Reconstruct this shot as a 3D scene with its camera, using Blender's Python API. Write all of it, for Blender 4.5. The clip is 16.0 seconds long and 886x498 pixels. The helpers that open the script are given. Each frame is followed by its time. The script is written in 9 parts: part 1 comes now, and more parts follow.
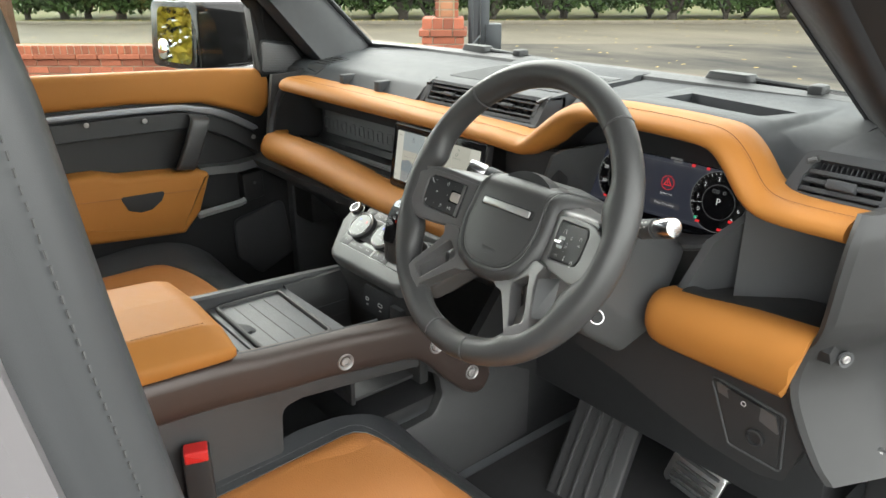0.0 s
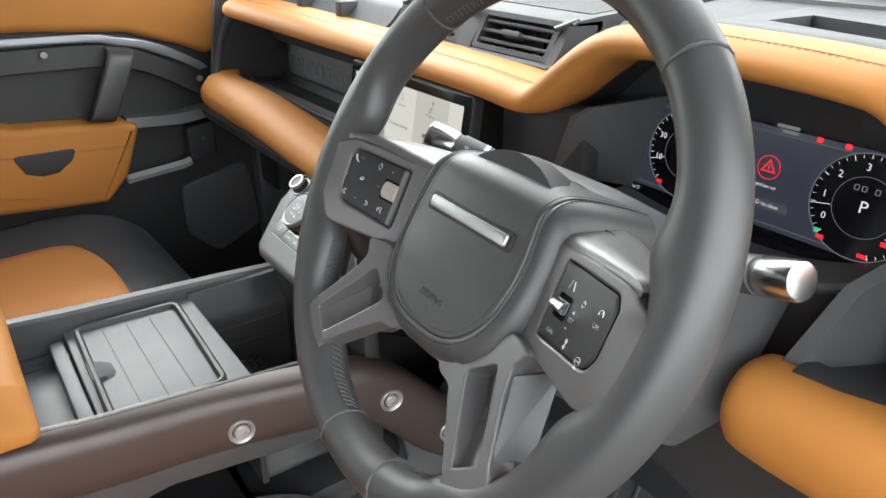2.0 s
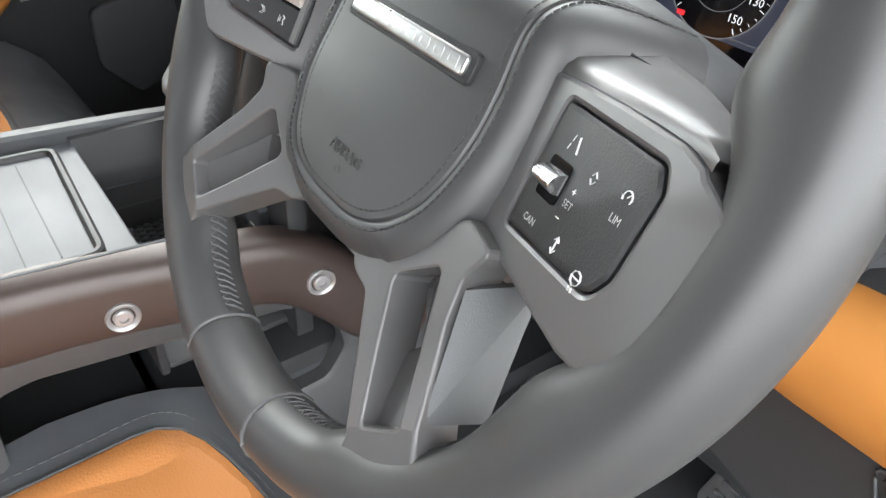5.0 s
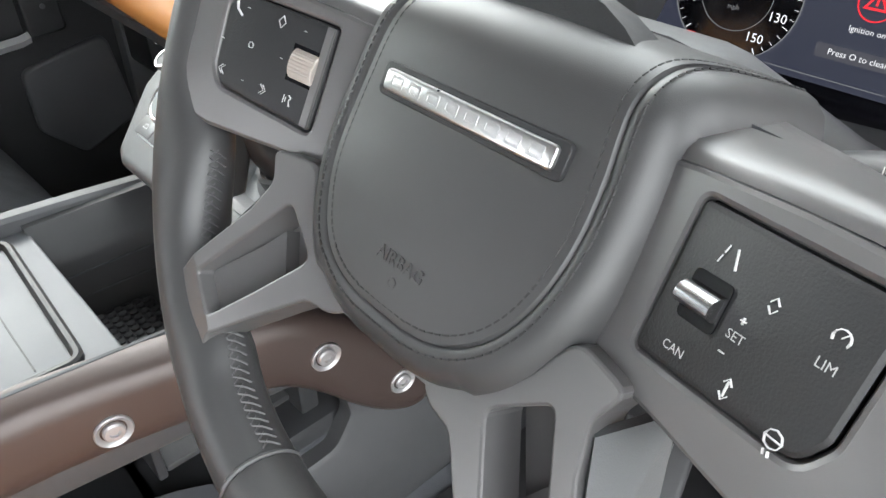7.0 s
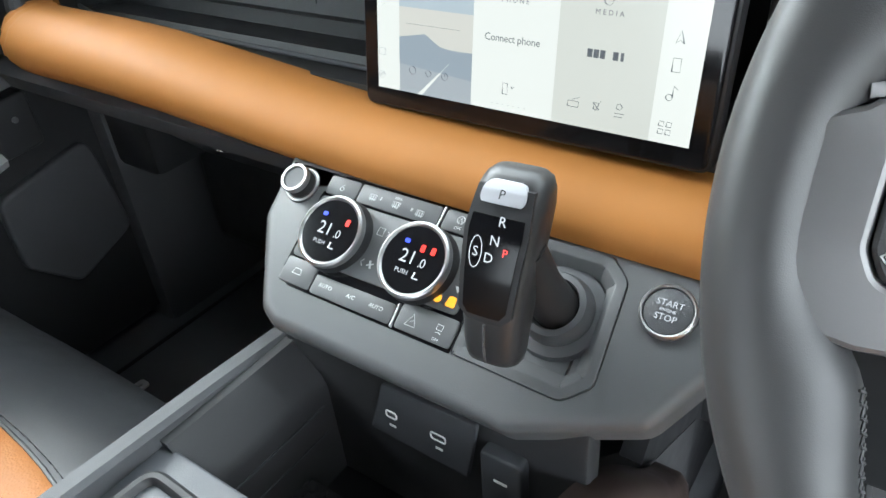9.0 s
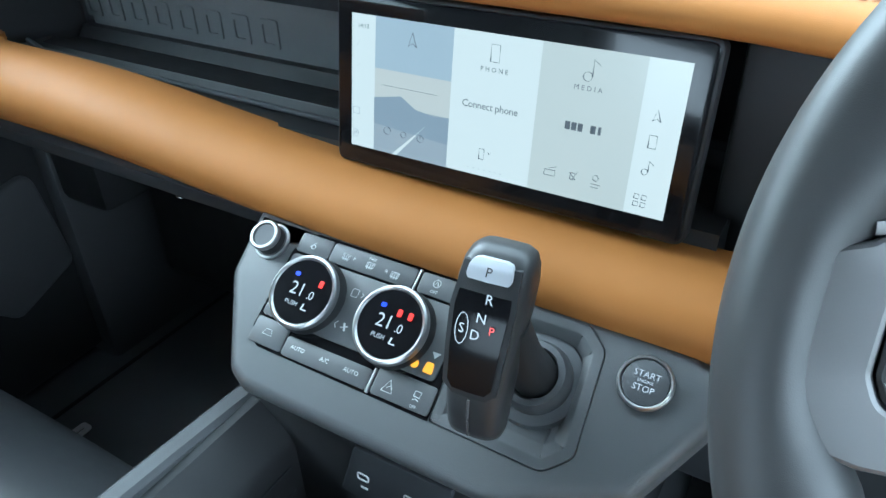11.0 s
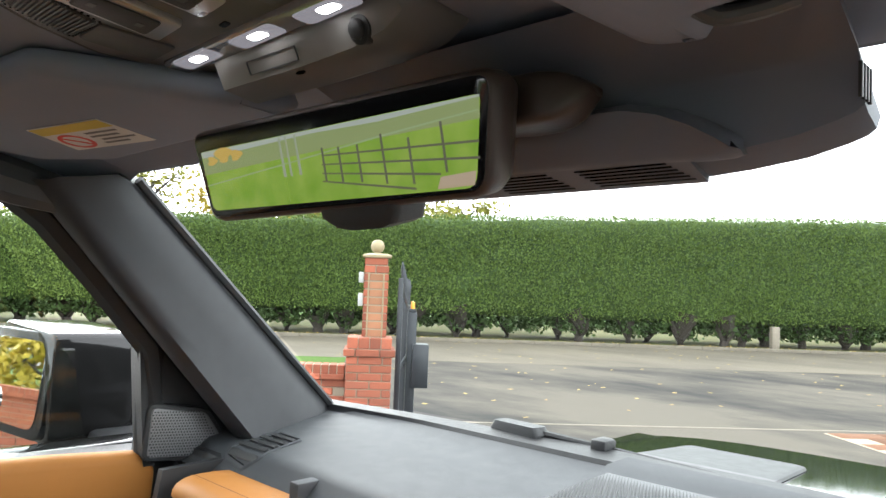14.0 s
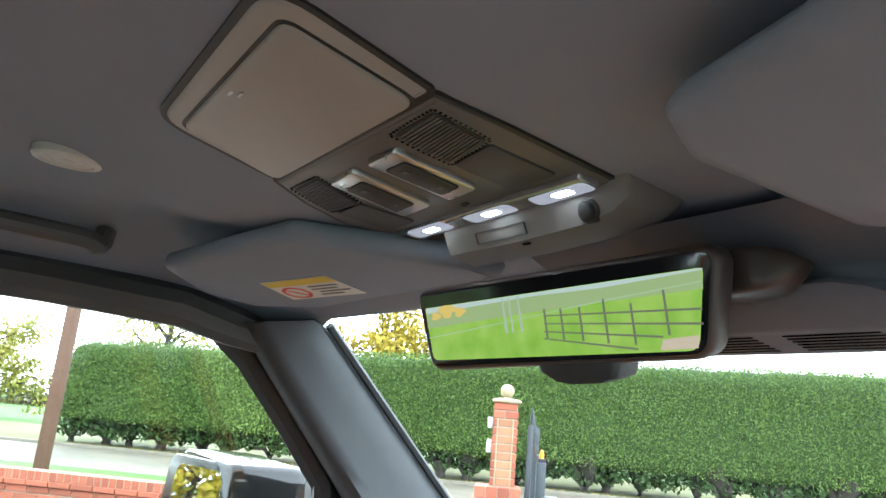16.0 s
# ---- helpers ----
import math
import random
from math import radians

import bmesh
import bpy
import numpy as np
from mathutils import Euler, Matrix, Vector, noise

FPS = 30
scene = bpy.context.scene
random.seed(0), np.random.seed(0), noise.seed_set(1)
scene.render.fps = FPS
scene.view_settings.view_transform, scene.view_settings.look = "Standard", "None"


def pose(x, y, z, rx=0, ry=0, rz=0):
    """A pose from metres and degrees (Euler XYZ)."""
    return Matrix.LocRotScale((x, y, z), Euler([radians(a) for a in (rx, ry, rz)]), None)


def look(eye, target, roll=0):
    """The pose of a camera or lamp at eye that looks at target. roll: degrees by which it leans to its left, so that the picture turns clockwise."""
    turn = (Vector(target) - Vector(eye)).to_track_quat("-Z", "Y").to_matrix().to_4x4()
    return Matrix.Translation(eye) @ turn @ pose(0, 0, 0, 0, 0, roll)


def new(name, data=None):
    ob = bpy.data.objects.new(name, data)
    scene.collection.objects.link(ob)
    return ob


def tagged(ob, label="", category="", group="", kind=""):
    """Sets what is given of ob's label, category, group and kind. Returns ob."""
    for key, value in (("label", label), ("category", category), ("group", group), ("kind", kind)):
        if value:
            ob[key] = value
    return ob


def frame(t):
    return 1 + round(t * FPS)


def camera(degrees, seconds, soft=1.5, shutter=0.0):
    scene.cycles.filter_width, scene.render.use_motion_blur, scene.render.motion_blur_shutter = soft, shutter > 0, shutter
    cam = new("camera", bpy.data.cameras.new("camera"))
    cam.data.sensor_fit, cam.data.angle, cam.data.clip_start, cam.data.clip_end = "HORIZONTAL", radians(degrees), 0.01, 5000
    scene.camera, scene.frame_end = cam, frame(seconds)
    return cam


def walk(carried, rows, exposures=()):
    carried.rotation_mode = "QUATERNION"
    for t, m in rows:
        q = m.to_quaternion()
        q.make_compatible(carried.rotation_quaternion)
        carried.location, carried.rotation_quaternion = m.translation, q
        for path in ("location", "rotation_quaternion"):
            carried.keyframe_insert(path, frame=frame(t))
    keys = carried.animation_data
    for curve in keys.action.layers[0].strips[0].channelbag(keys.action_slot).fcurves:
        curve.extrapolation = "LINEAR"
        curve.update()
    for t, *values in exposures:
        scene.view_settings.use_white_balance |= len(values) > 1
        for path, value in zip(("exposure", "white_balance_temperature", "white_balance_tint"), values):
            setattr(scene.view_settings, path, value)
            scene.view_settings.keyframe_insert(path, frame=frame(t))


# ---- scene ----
cam = camera(63.07, 16.0)
PATH = [
    (0, (0.957, -0.578, 1.613), (-0.483, 0.605, 0.888), -0.2),
    (0.5, (0.909, -0.588, 1.599), (-0.503, 0.63, 0.875), -0.2),
    (1, (0.846, -0.513, 1.575), (-0.558, 0.71, 0.843), -0.2),
    (1.5, (0.765, -0.32, 1.551), (-0.698, 0.785, 0.751), -0.4),
    (2, (0.697, -0.246, 1.524), (-0.775, 0.799, 0.663), -0.3),
    (2.5, (0.611, -0.229, 1.502), (-0.831, 0.811, 0.585), 0.3),
    (3, (0.558, -0.231, 1.496), (-0.83, 0.822, 0.514), 1.6),
    (3.5, (0.562, -0.232, 1.487), (-0.768, 0.831, 0.436), 3.0),
    (4, (0.577, -0.215, 1.472), (-0.712, 0.832, 0.357), 4.0),
    (4.5, (0.588, -0.172, 1.449), (-0.68, 0.846, 0.285), 4.4),
    (4.7, (0.591, -0.159, 1.445), (-0.671, 0.846, 0.263), 4.1),
    (6.8, (0.533, -0.126, 1.439), (-0.658, 0.975, 0.268), 0.4),
    (7, (0.515, -0.142, 1.444), (-0.675, 0.972, 0.285), -0.0),
    (7.5, (0.44, -0.181, 1.461), (-0.792, 0.942, 0.356), -2.4),
    (8, (0.351, -0.188, 1.452), (-0.91, 0.934, 0.379), -5.7),
    (8.2, (0.314, -0.189, 1.444), (-0.9, 0.979, 0.367), -6.2),
    (10.3, (0.181, -0.194, 1.438), (-0.668, 1.2, 0.282), -1.4),
    (10.5, (0.181, -0.195, 1.442), (-0.668, 1.215, 0.307), -1.1),
    (11, (0.189, -0.189, 1.466), (-0.69, 1.234, 0.37), -1.6),
    (11.5, (0.208, -0.188, 1.488), (-0.737, 1.255, 0.475), -2.4),
    (12, (0.24, -0.204, 1.507), (-0.795, 1.264, 0.627), -3.0),
    (12.5, (0.309, -0.219, 1.553), (-0.861, 1.251, 0.866), -3.9),
    (13, (0.344, -0.234, 1.605), (-0.958, 1.241, 1.241), -3.6),
    (13.5, (0.323, -0.234, 1.634), (-1.039, 1.229, 1.58), -0.1),
    (14, (0.3, -0.244, 1.632), (-1.08, 1.199, 1.742), 2.3),
    (14.5, (0.295, -0.253, 1.632), (-1.104, 1.162, 1.839), 3.6),
    (15, (0.292, -0.266, 1.632), (-1.153, 1.082, 1.941), 4.6),
    (15.5, (0.293, -0.309, 1.626), (-1.199, 0.958, 2.037), 5.5),
    (16, (0.301, -0.322, 1.63), (-1.279, 0.808, 2.107), 5.2),
]
EXPOSURE = [(0.0, 2.38, 6700, 5), (1.0, 2.52, 6550, 7), (1.5, 2.6, 6500, 8), (2.5, 2.98, 6400, 9), (4.0, 3.2, 6400, 9), (8.0, 3.25, 6300, 8), (10.5, 3.15, 5150, -3), (11.5, 2.82, 5000, -5), (12.0, 2.65, 5500, 3), (13.0, 2.3, 6200, 8), (14.0, 2.5, 6250, 8), (15.0, 2.8, 5850, 7), (16.0, 3.2, 5600, 1)]
walk(cam, [(t, look(eye, target, roll)) for t, eye, target, roll in PATH], EXPOSURE)
# ---- light: a bright overcast day ----
world = bpy.data.worlds.new("overcast_sky")
scene.world = world
world.use_nodes = True
wn = world.node_tree.nodes
wn.clear()
w_out = wn.new("ShaderNodeOutputWorld")
w_bg = wn.new("ShaderNodeBackground")
w_sky = wn.new("ShaderNodeTexSky")
w_sky.sky_type = "NISHITA"
w_sky.sun_disc = False
w_sky.sun_elevation = radians(34)
w_sky.sun_rotation = radians(278)
w_sky.air_density, w_sky.dust_density, w_sky.ozone_density = 1.0, 1.5, 1.0
w_hsv = wn.new("ShaderNodeHueSaturation")
w_hsv.inputs["Saturation"].default_value = 0.12
w_mix = wn.new("ShaderNodeMix")
w_mix.data_type = "RGBA"
w_mix.inputs["Factor"].default_value = 0.7
w_mix.inputs["B"].default_value = (8.6, 8.7, 8.8, 1)  # even white cloud
w_bg.inputs["Strength"].default_value = 0.15
world.node_tree.links.new(w_sky.outputs[0], w_hsv.inputs["Color"])
world.node_tree.links.new(w_hsv.outputs[0], w_mix.inputs["A"])
world.node_tree.links.new(w_mix.outputs["Result"], w_bg.inputs["Color"])
world.node_tree.links.new(w_bg.outputs[0], w_out.inputs["Surface"])
sun_data = bpy.data.lights.new("sun", "SUN")
sun_data.energy, sun_data.angle, sun_data.color = 1.15, radians(45), (1.0, 0.98, 0.95)
sun = new("sun", sun_data)
sun.matrix_world = look((-8, 1.2, 6.4), (0, 0, 1))

# ---- building helpers ----
def bm_new():
    return bmesh.new()


def finish(name, bm, mat, smooth=True, angle=35):
    me = bpy.data.meshes.new(name)
    bmesh.ops.recalc_face_normals(bm, faces=bm.faces)
    if smooth:
        for f in bm.faces:
            f.smooth = True
        for e in bm.edges:
            if len(e.link_faces) == 2 and e.calc_face_angle(0) > radians(angle):
                e.smooth = False
    bm.to_mesh(me)
    bm.free()
    me.materials.append(mat)
    return new(name, me)


def part(name, bm, mat, parent=None, label="", smooth=True, angle=35):
    """One mesh object, under a thing or a part."""
    ob = finish(name, bm, mat, smooth, angle)
    if parent is not None:
        ob.parent = parent
        ob.matrix_parent_inverse = parent.matrix_world.inverted() if parent.type != "EMPTY" else Matrix.Translation(parent.location).inverted()
    if label:
        ob["label"] = label
    return ob


def thing(name, at, label, category, group="", kind=""):
    """An Empty at the thing's base."""
    ob = new(name)
    ob.empty_display_size = 0.02
    ob.location = at
    bpy.context.view_layer.update()
    return tagged(ob, label, category, group, kind)


def box(x0, x1, y0, y1, z0, z1, bevel=0.0, seg=2, m=None, bm=None):
    bm = bm or bm_new()
    made = bmesh.ops.create_cube(bm, size=1.0)["verts"]
    for v in made:
        v.co = Vector(((x0 + x1) / 2 + v.co.x * (x1 - x0), (y0 + y1) / 2 + v.co.y * (y1 - y0), (z0 + z1) / 2 + v.co.z * (z1 - z0)))
    if bevel > 0:
        edges = list({e for v in made for e in v.link_edges})
        made = bmesh.ops.bevel(bm, geom=edges, offset=bevel, segments=seg, profile=0.5, affect="EDGES")["verts"]
        made = [v for v in bm.verts] if len(bm.verts) == len(made) else made
    if m is not None:
        bmesh.ops.transform(bm, matrix=m, verts=bm.verts if m is not None else made)
    return bm


def loft(rings, closed=True, caps=True, bm=None, loop=False):
    """Skins rings of points, each with the same count."""
    bm = bm or bm_new()
    rows = [[bm.verts.new(p) for p in ring] for ring in rings]
    n = len(rows[0])
    pairs = list(zip(rows, rows[1:])) + ([(rows[-1], rows[0])] if loop else [])
    for a, b in pairs:
        for i in range(n if closed else n - 1):
            j = (i + 1) % n
            bm.faces.new((a[i], a[j], b[j], b[i]))
    if caps and closed and not loop:
        bm.faces.new(rows[0][::-1])
        bm.faces.new(rows[-1])
    return bm


def round_outline(points, radius, seg=5):
    """A polygon's outline with rounded corners; radius: a number, or one for each corner."""
    out, n = [], len(points)
    for i, p in enumerate(points):
        p, a, b = Vector(p), Vector(points[i - 1]), Vector(points[(i + 1) % n])
        r = radius[i] if isinstance(radius, (list, tuple)) else radius
        u, v = (a - p), (b - p)
        half = u.angle(v) / 2 if u.length and v.length else 0.7
        d = min(r / max(math.tan(half), 0.05), 0.49 * u.length, 0.49 * v.length)
        if d < 1e-5:
            out.append(tuple(p))
            continue
        s, e = p + u.normalized() * d, p + v.normalized() * d
        for k in range(seg + 1):
            w = k / seg
            q = (1 - w) ** 2 * s + 2 * w * (1 - w) * p + w * w * e
            out.append(tuple(q))
    return out


def rect(w, h, r=0.0, cx=0.0, cy=0.0, seg=5):
    return round_outline([(cx - w / 2, cy - h / 2), (cx + w / 2, cy - h / 2), (cx + w / 2, cy + h / 2), (cx - w / 2, cy + h / 2)], r, seg)


def inset2(outline, d):
    """The outline moved inwards by d (to its left when it runs counterclockwise)."""
    n, out = len(outline), []
    for i in range(n):
        a, b, c = Vector(outline[i - 1]), Vector(outline[i]), Vector(outline[(i + 1) % n])
        u, v = (b - a), (c - b)
        u = u.normalized() if u.length > 1e-7 else v.normalized()
        v = v.normalized() if v.length > 1e-7 else u
        nrm = Vector((-(u.y + v.y), u.x + v.x))
        nrm = nrm.normalized() if nrm.length > 1e-6 else Vector((-u.y, u.x))
        out.append(tuple(b + nrm * d / max(0.4, nrm.dot(Vector((-u.y, u.x))))))
    return out


def slab(outline, z0, z1, m=None, bevel=0.0, steps=3, bm=None, bottom=True):
    """A plate over a flat outline (counterclockwise), from z0 to z1, with a rounded upper edge, in the frame m."""
    m = m or Matrix()
    rings = [[(x, y, z0) for x, y in outline]]
    if bevel > 0:
        for k in range(steps + 1):
            a = k / steps * math.pi / 2
            rings.append([(x, y, z1 - bevel + bevel * math.sin(a)) for x, y in inset2(outline, bevel * (1 - math.cos(a)))])
    else:
        rings.append([(x, y, z1) for x, y in outline])
    return loft([[m @ Vector(p) for p in ring] for ring in rings], bm=bm)


def ring_slab(outer, inner, z0, z1, m=None, bm=None):
    """A plate with a hole: both outlines have the same count of points."""
    m = m or Matrix()
    rings = [[m @ Vector((x, y, z)) for x, y in line] for line, z in ((outer, z0), (outer, z1), (inner, z1), (inner, z0))]
    return loft(rings, loop=True, bm=bm)


def circle(r, n=32, cx=0.0, cy=0.0):
    return [(cx + r * math.cos(2 * math.pi * k / n), cy + r * math.sin(2 * math.pi * k / n)) for k in range(n)]


def lathe(profile, n=32, m=None, bm=None, caps=True):
    """Turns (radius, height) pairs round the frame's z."""
    m = m or Matrix()
    return loft([[m @ Vector((r * math.cos(2 * math.pi * k / n), r * math.sin(2 * math.pi * k / n), z)) for k in range(n)] for r, z in profile], bm=bm, caps=caps)


def smooth_path(points, n=6, loop=False):
    """A Catmull-Rom line through the points."""
    pts = [Vector(p) for p in points]
    out, count = [], len(pts)
    for i in range(count if loop else count - 1):
        p0, p1 = pts[i - 1] if (i or loop) else pts[0], pts[i]
        p2, p3 = pts[(i + 1) % count], pts[(i + 2) % count] if (loop or i + 2 < count) else pts[-1]
        for k in range(n):
            t = k / n
            out.append(0.5 * ((2 * p1) + (p2 - p0) * t + (2 * p0 - 5 * p1 + 4 * p2 - p3) * t * t + (3 * p1 - p0 - 3 * p2 + p3) * t ** 3))
    if not loop:
        out.append(pts[-1])
    return out


def tube(points, radius, n=10, bm=None, squash=None, loop=False, caps=True):
    """A round bar along points; radius may be a list."""
    pts = [Vector(p) for p in points]
    rings, up = [], Vector((0.013, 0.027, 1))
    for i, p in enumerate(pts):
        a = pts[i - 1] if (i or loop) else p
        b = pts[(i + 1) % len(pts)] if (loop or i + 1 < len(pts)) else p
        d = (b - a).normalized()
        side = d.cross(up)
        side = side.normalized() if side.length > 1e-4 else Vector((1, 0, 0))
        top = side.cross(d).normalized()
        r = radius[i] if isinstance(radius, (list, tuple)) else radius
        rings.append([p + side * r * math.cos(2 * math.pi * k / n) + top * r * (squash or 1) * math.sin(2 * math.pi * k / n) for k in range(n)])
    return loft(rings, bm=bm, loop=loop, caps=caps)


def frame_of(origin, right, up):
    """The matrix with its x along right, its y along up and its z towards the viewer."""
    x = Vector(right).normalized()
    z = x.cross(Vector(up)).normalized()
    y = z.cross(x)
    return Matrix(((x.x, y.x, z.x, origin[0]), (x.y, y.y, z.y, origin[1]), (x.z, y.z, z.z, origin[2]), (0, 0, 0, 1)))


def text_bm(words, size, m, depth=0.0, align="CENTER", bm=None, spacing=1.0, shear=0.0):
    """Letters of the built-in font as a mesh, centred on the frame's origin."""
    cu = bpy.data.curves.new("letters", "FONT")
    cu.body, cu.size, cu.align_x, cu.align_y = words, size, align, "CENTER"
    cu.extrude, cu.space_character, cu.resolution_u, cu.shear = depth, spacing, 2, shear
    ob = new("letters", cu)
    bpy.context.view_layer.update()
    me = ob.evaluated_get(bpy.context.evaluated_depsgraph_get()).to_mesh()
    bm = bm or bm_new()
    lo = len(bm.verts)
    bm.from_mesh(me)
    bm.verts.ensure_lookup_table()
    for v in bm.verts[lo:]:
        v.co = m @ v.co
    bpy.data.objects.remove(ob)
    bpy.data.curves.remove(cu)
    return bm


# ---- materials ----
def material(name, base, rough=0.5, metal=0.0, grain=0.0, grain_size=400.0, mottle=0.12, mottle_size=9.0, spec=0.5, coat=0.0, rough_var=0.08, dust=0.0, voronoi=False, objvar=0.0, worn=None):
    """A Principled surface with variation at two scales and fine relief."""
    mt = bpy.data.materials.new(name)
    mt.use_nodes = True
    nt = mt.node_tree
    b = nt.nodes["Principled BSDF"]
    b.inputs["Roughness"].default_value = rough
    b.inputs["Metallic"].default_value = metal
    b.inputs["Specular IOR Level"].default_value = spec
    b.inputs["Coat Weight"].default_value = coat
    tc = nt.nodes.new("ShaderNodeTexCoord")
    n1 = nt.nodes.new("ShaderNodeTexNoise")
    n1.inputs["Scale"].default_value, n1.inputs["Detail"].default_value = mottle_size, 6.0
    nt.links.new(tc.outputs["Object"], n1.inputs["Vector"])
    mix = nt.nodes.new("ShaderNodeMix")
    mix.data_type = "RGBA"
    dark = [max(0.0, c * (1 - mottle)) for c in base]
    light = worn or [min(1.0, c * (1 + mottle)) for c in base]
    mix.inputs["A"].default_value, mix.inputs["B"].default_value = (*dark, 1), (*light, 1)
    nt.links.new(n1.outputs["Fac"], mix.inputs["Factor"])
    colour = mix.outputs["Result"]
    if objvar:
        info = nt.nodes.new("ShaderNodeObjectInfo")
        hs = nt.nodes.new("ShaderNodeHueSaturation")
        mr = nt.nodes.new("ShaderNodeMapRange")
        mr.inputs["To Min"].default_value, mr.inputs["To Max"].default_value = 1 - objvar, 1 + objvar
        nt.links.new(info.outputs["Random"], mr.inputs["Value"])
        nt.links.new(mr.outputs["Result"], hs.inputs["Value"])
        nt.links.new(colour, hs.inputs["Color"])
        colour = hs.outputs["Color"]
    nt.links.new(colour, b.inputs["Base Color"])
    rr = nt.nodes.new("ShaderNodeMapRange")
    rr.inputs["To Min"].default_value, rr.inputs["To Max"].default_value = max(0, rough - rough_var), min(1, rough + rough_var)
    n3 = nt.nodes.new("ShaderNodeTexNoise")
    n3.inputs["Scale"].default_value, n3.inputs["Detail"].default_value = mottle_size * 5, 4.0
    nt.links.new(tc.outputs["Object"], n3.inputs["Vector"])
    nt.links.new(n3.outputs["Fac"], rr.inputs["Value"])
    nt.links.new(rr.outputs["Result"], b.inputs["Roughness"])
    if grain:
        if voronoi:
            n2 = nt.nodes.new("ShaderNodeTexVoronoi")
            n2.inputs["Scale"].default_value = grain_size
            out = n2.outputs["Distance"]
        else:
            n2 = nt.nodes.new("ShaderNodeTexNoise")
            n2.inputs["Scale"].default_value, n2.inputs["Detail"].default_value = grain_size, 3.0
            out = n2.outputs["Fac"]
        nt.links.new(tc.outputs["Object"], n2.inputs["Vector"])
        bump = nt.nodes.new("ShaderNodeBump")
        bump.inputs["Strength"].default_value, bump.inputs["Distance"].default_value = grain, 0.0006
        nt.links.new(out, bump.inputs["Height"])
        nt.links.new(bump.outputs["Normal"], b.inputs["Normal"])
    return mt


def glow(name, colour, strength):
    """A surface that gives off light: a lit display or a lamp."""
    mt = bpy.data.materials.new(name)
    mt.use_nodes = True
    b = mt.node_tree.nodes["Principled BSDF"]
    b.inputs["Base Color"].default_value = (0.02, 0.02, 0.02, 1)
    b.inputs["Roughness"].default_value = 0.25
    b.inputs["Emission Color"].default_value = (*colour, 1)
    b.inputs["Emission Strength"].default_value = strength
    return mt


def clear_pane(name, tint=(0.95, 0.97, 0.96), gloss=0.028):
    mt = bpy.data.materials.new(name)
    mt.use_nodes = True
    nt = mt.node_tree
    nt.nodes.clear()
    out, mx = nt.nodes.new("ShaderNodeOutputMaterial"), nt.nodes.new("ShaderNodeMixShader")
    tr, gl = nt.nodes.new("ShaderNodeBsdfTransparent"), nt.nodes.new("ShaderNodeBsdfGlossy")
    tr.inputs["Color"].default_value = (*tint, 1)
    gl.inputs["Roughness"].default_value = 0.02
    mx.inputs["Fac"].default_value = gloss
    nt.links.new(tr.outputs[0], mx.inputs[1])
    nt.links.new(gl.outputs[0], mx.inputs[2])
    nt.links.new(mx.outputs[0], out.inputs["Surface"])
    return mt


TAN = material("tan_leather", (0.355, 0.145, 0.032), 0.60, spec=0.22, grain=0.10, grain_size=2200, mottle=0.05, mottle_size=14, voronoi=True)
TAN_SEAT = material("tan_seat_leather", (0.48, 0.19, 0.055), 0.55, grain=0.5, grain_size=430, mottle=0.06, mottle_size=12, voronoi=True)
DASH = material("dash_soft_plastic", (0.042, 0.0445, 0.049), 0.62, spec=0.28, grain=0.35, grain_size=1400, mottle=0.1)
GREY = material("grey_hard_plastic", (0.075, 0.077, 0.08), 0.45, grain=0.25, grain_size=1600, mottle=0.08)
BLACK = material("black_plastic", (0.021, 0.0215, 0.023), 0.5, spec=0.4, grain=0.3, grain_size=1300, mottle=0.15)
HIDE = material("black_leather", (0.041, 0.041, 0.042), 0.44, grain=0.08, grain_size=2600, mottle=0.08, voronoi=True)
PIANO = material("gloss_black", (0.006, 0.006, 0.007), 0.12, mottle=0.05, coat=0.1, spec=0.3, rough_var=0.03)
SATIN = material("satin_grey_spoke", (0.128, 0.125, 0.126), 0.36, metal=0.4, grain=0.05, grain_size=2000, mottle=0.05)
BROWN = material("brown_powder_coat", (0.048, 0.034, 0.030), 0.36, metal=0.2, grain=0.25, grain_size=1500, mottle=0.1)
CHROME = material("chrome", (0.46, 0.46, 0.47), 0.24, metal=1.0, mottle=0.04, rough_var=0.05)
STEEL = material("brushed_steel", (0.55, 0.55, 0.55), 0.3, metal=1.0, grain=0.1, grain_size=600, mottle=0.06)
BOLT = material("satin_bolt_metal", (0.34, 0.33, 0.33), 0.42, metal=0.55, mottle=0.06)
RUBBER = material("ribbed_rubber", (0.034, 0.034, 0.036), 0.6, grain=0.3, grain_size=900, mottle=0.2)
CARPET = material("black_carpet", (0.115, 0.120, 0.130), 0.95, grain=0.9, grain_size=500, mottle=0.3)
CLOTH = material("dark_headlining", (0.205, 0.232, 0.295), 0.9, grain=0.5, grain_size=1500, mottle=0.1)
SKY_PANE = clear_pane("window_glass", (0.86, 0.89, 0.875))
SCREEN_PANE = clear_pane("windscreen_glass", (0.77, 0.80, 0.785), 0.03)
WHITE_INK = material("white_print", (0.75, 0.75, 0.75), 0.5, mottle=0.03)
THREAD = material("dark_stitching", (0.07, 0.07, 0.072), 0.7, mottle=0.2)
DARKGREY = material("dark_grey_plastic", (0.058, 0.060, 0.064), 0.5, grain=0.3, grain_size=1500, mottle=0.1, spec=0.4)
SEAM_DARK = material("dark_seam_thread", (0.019, 0.019, 0.020), 0.7, mottle=0.2)
TAN_THREAD = material("brown_stitching", (0.27, 0.105, 0.026), 0.7, mottle=0.2)
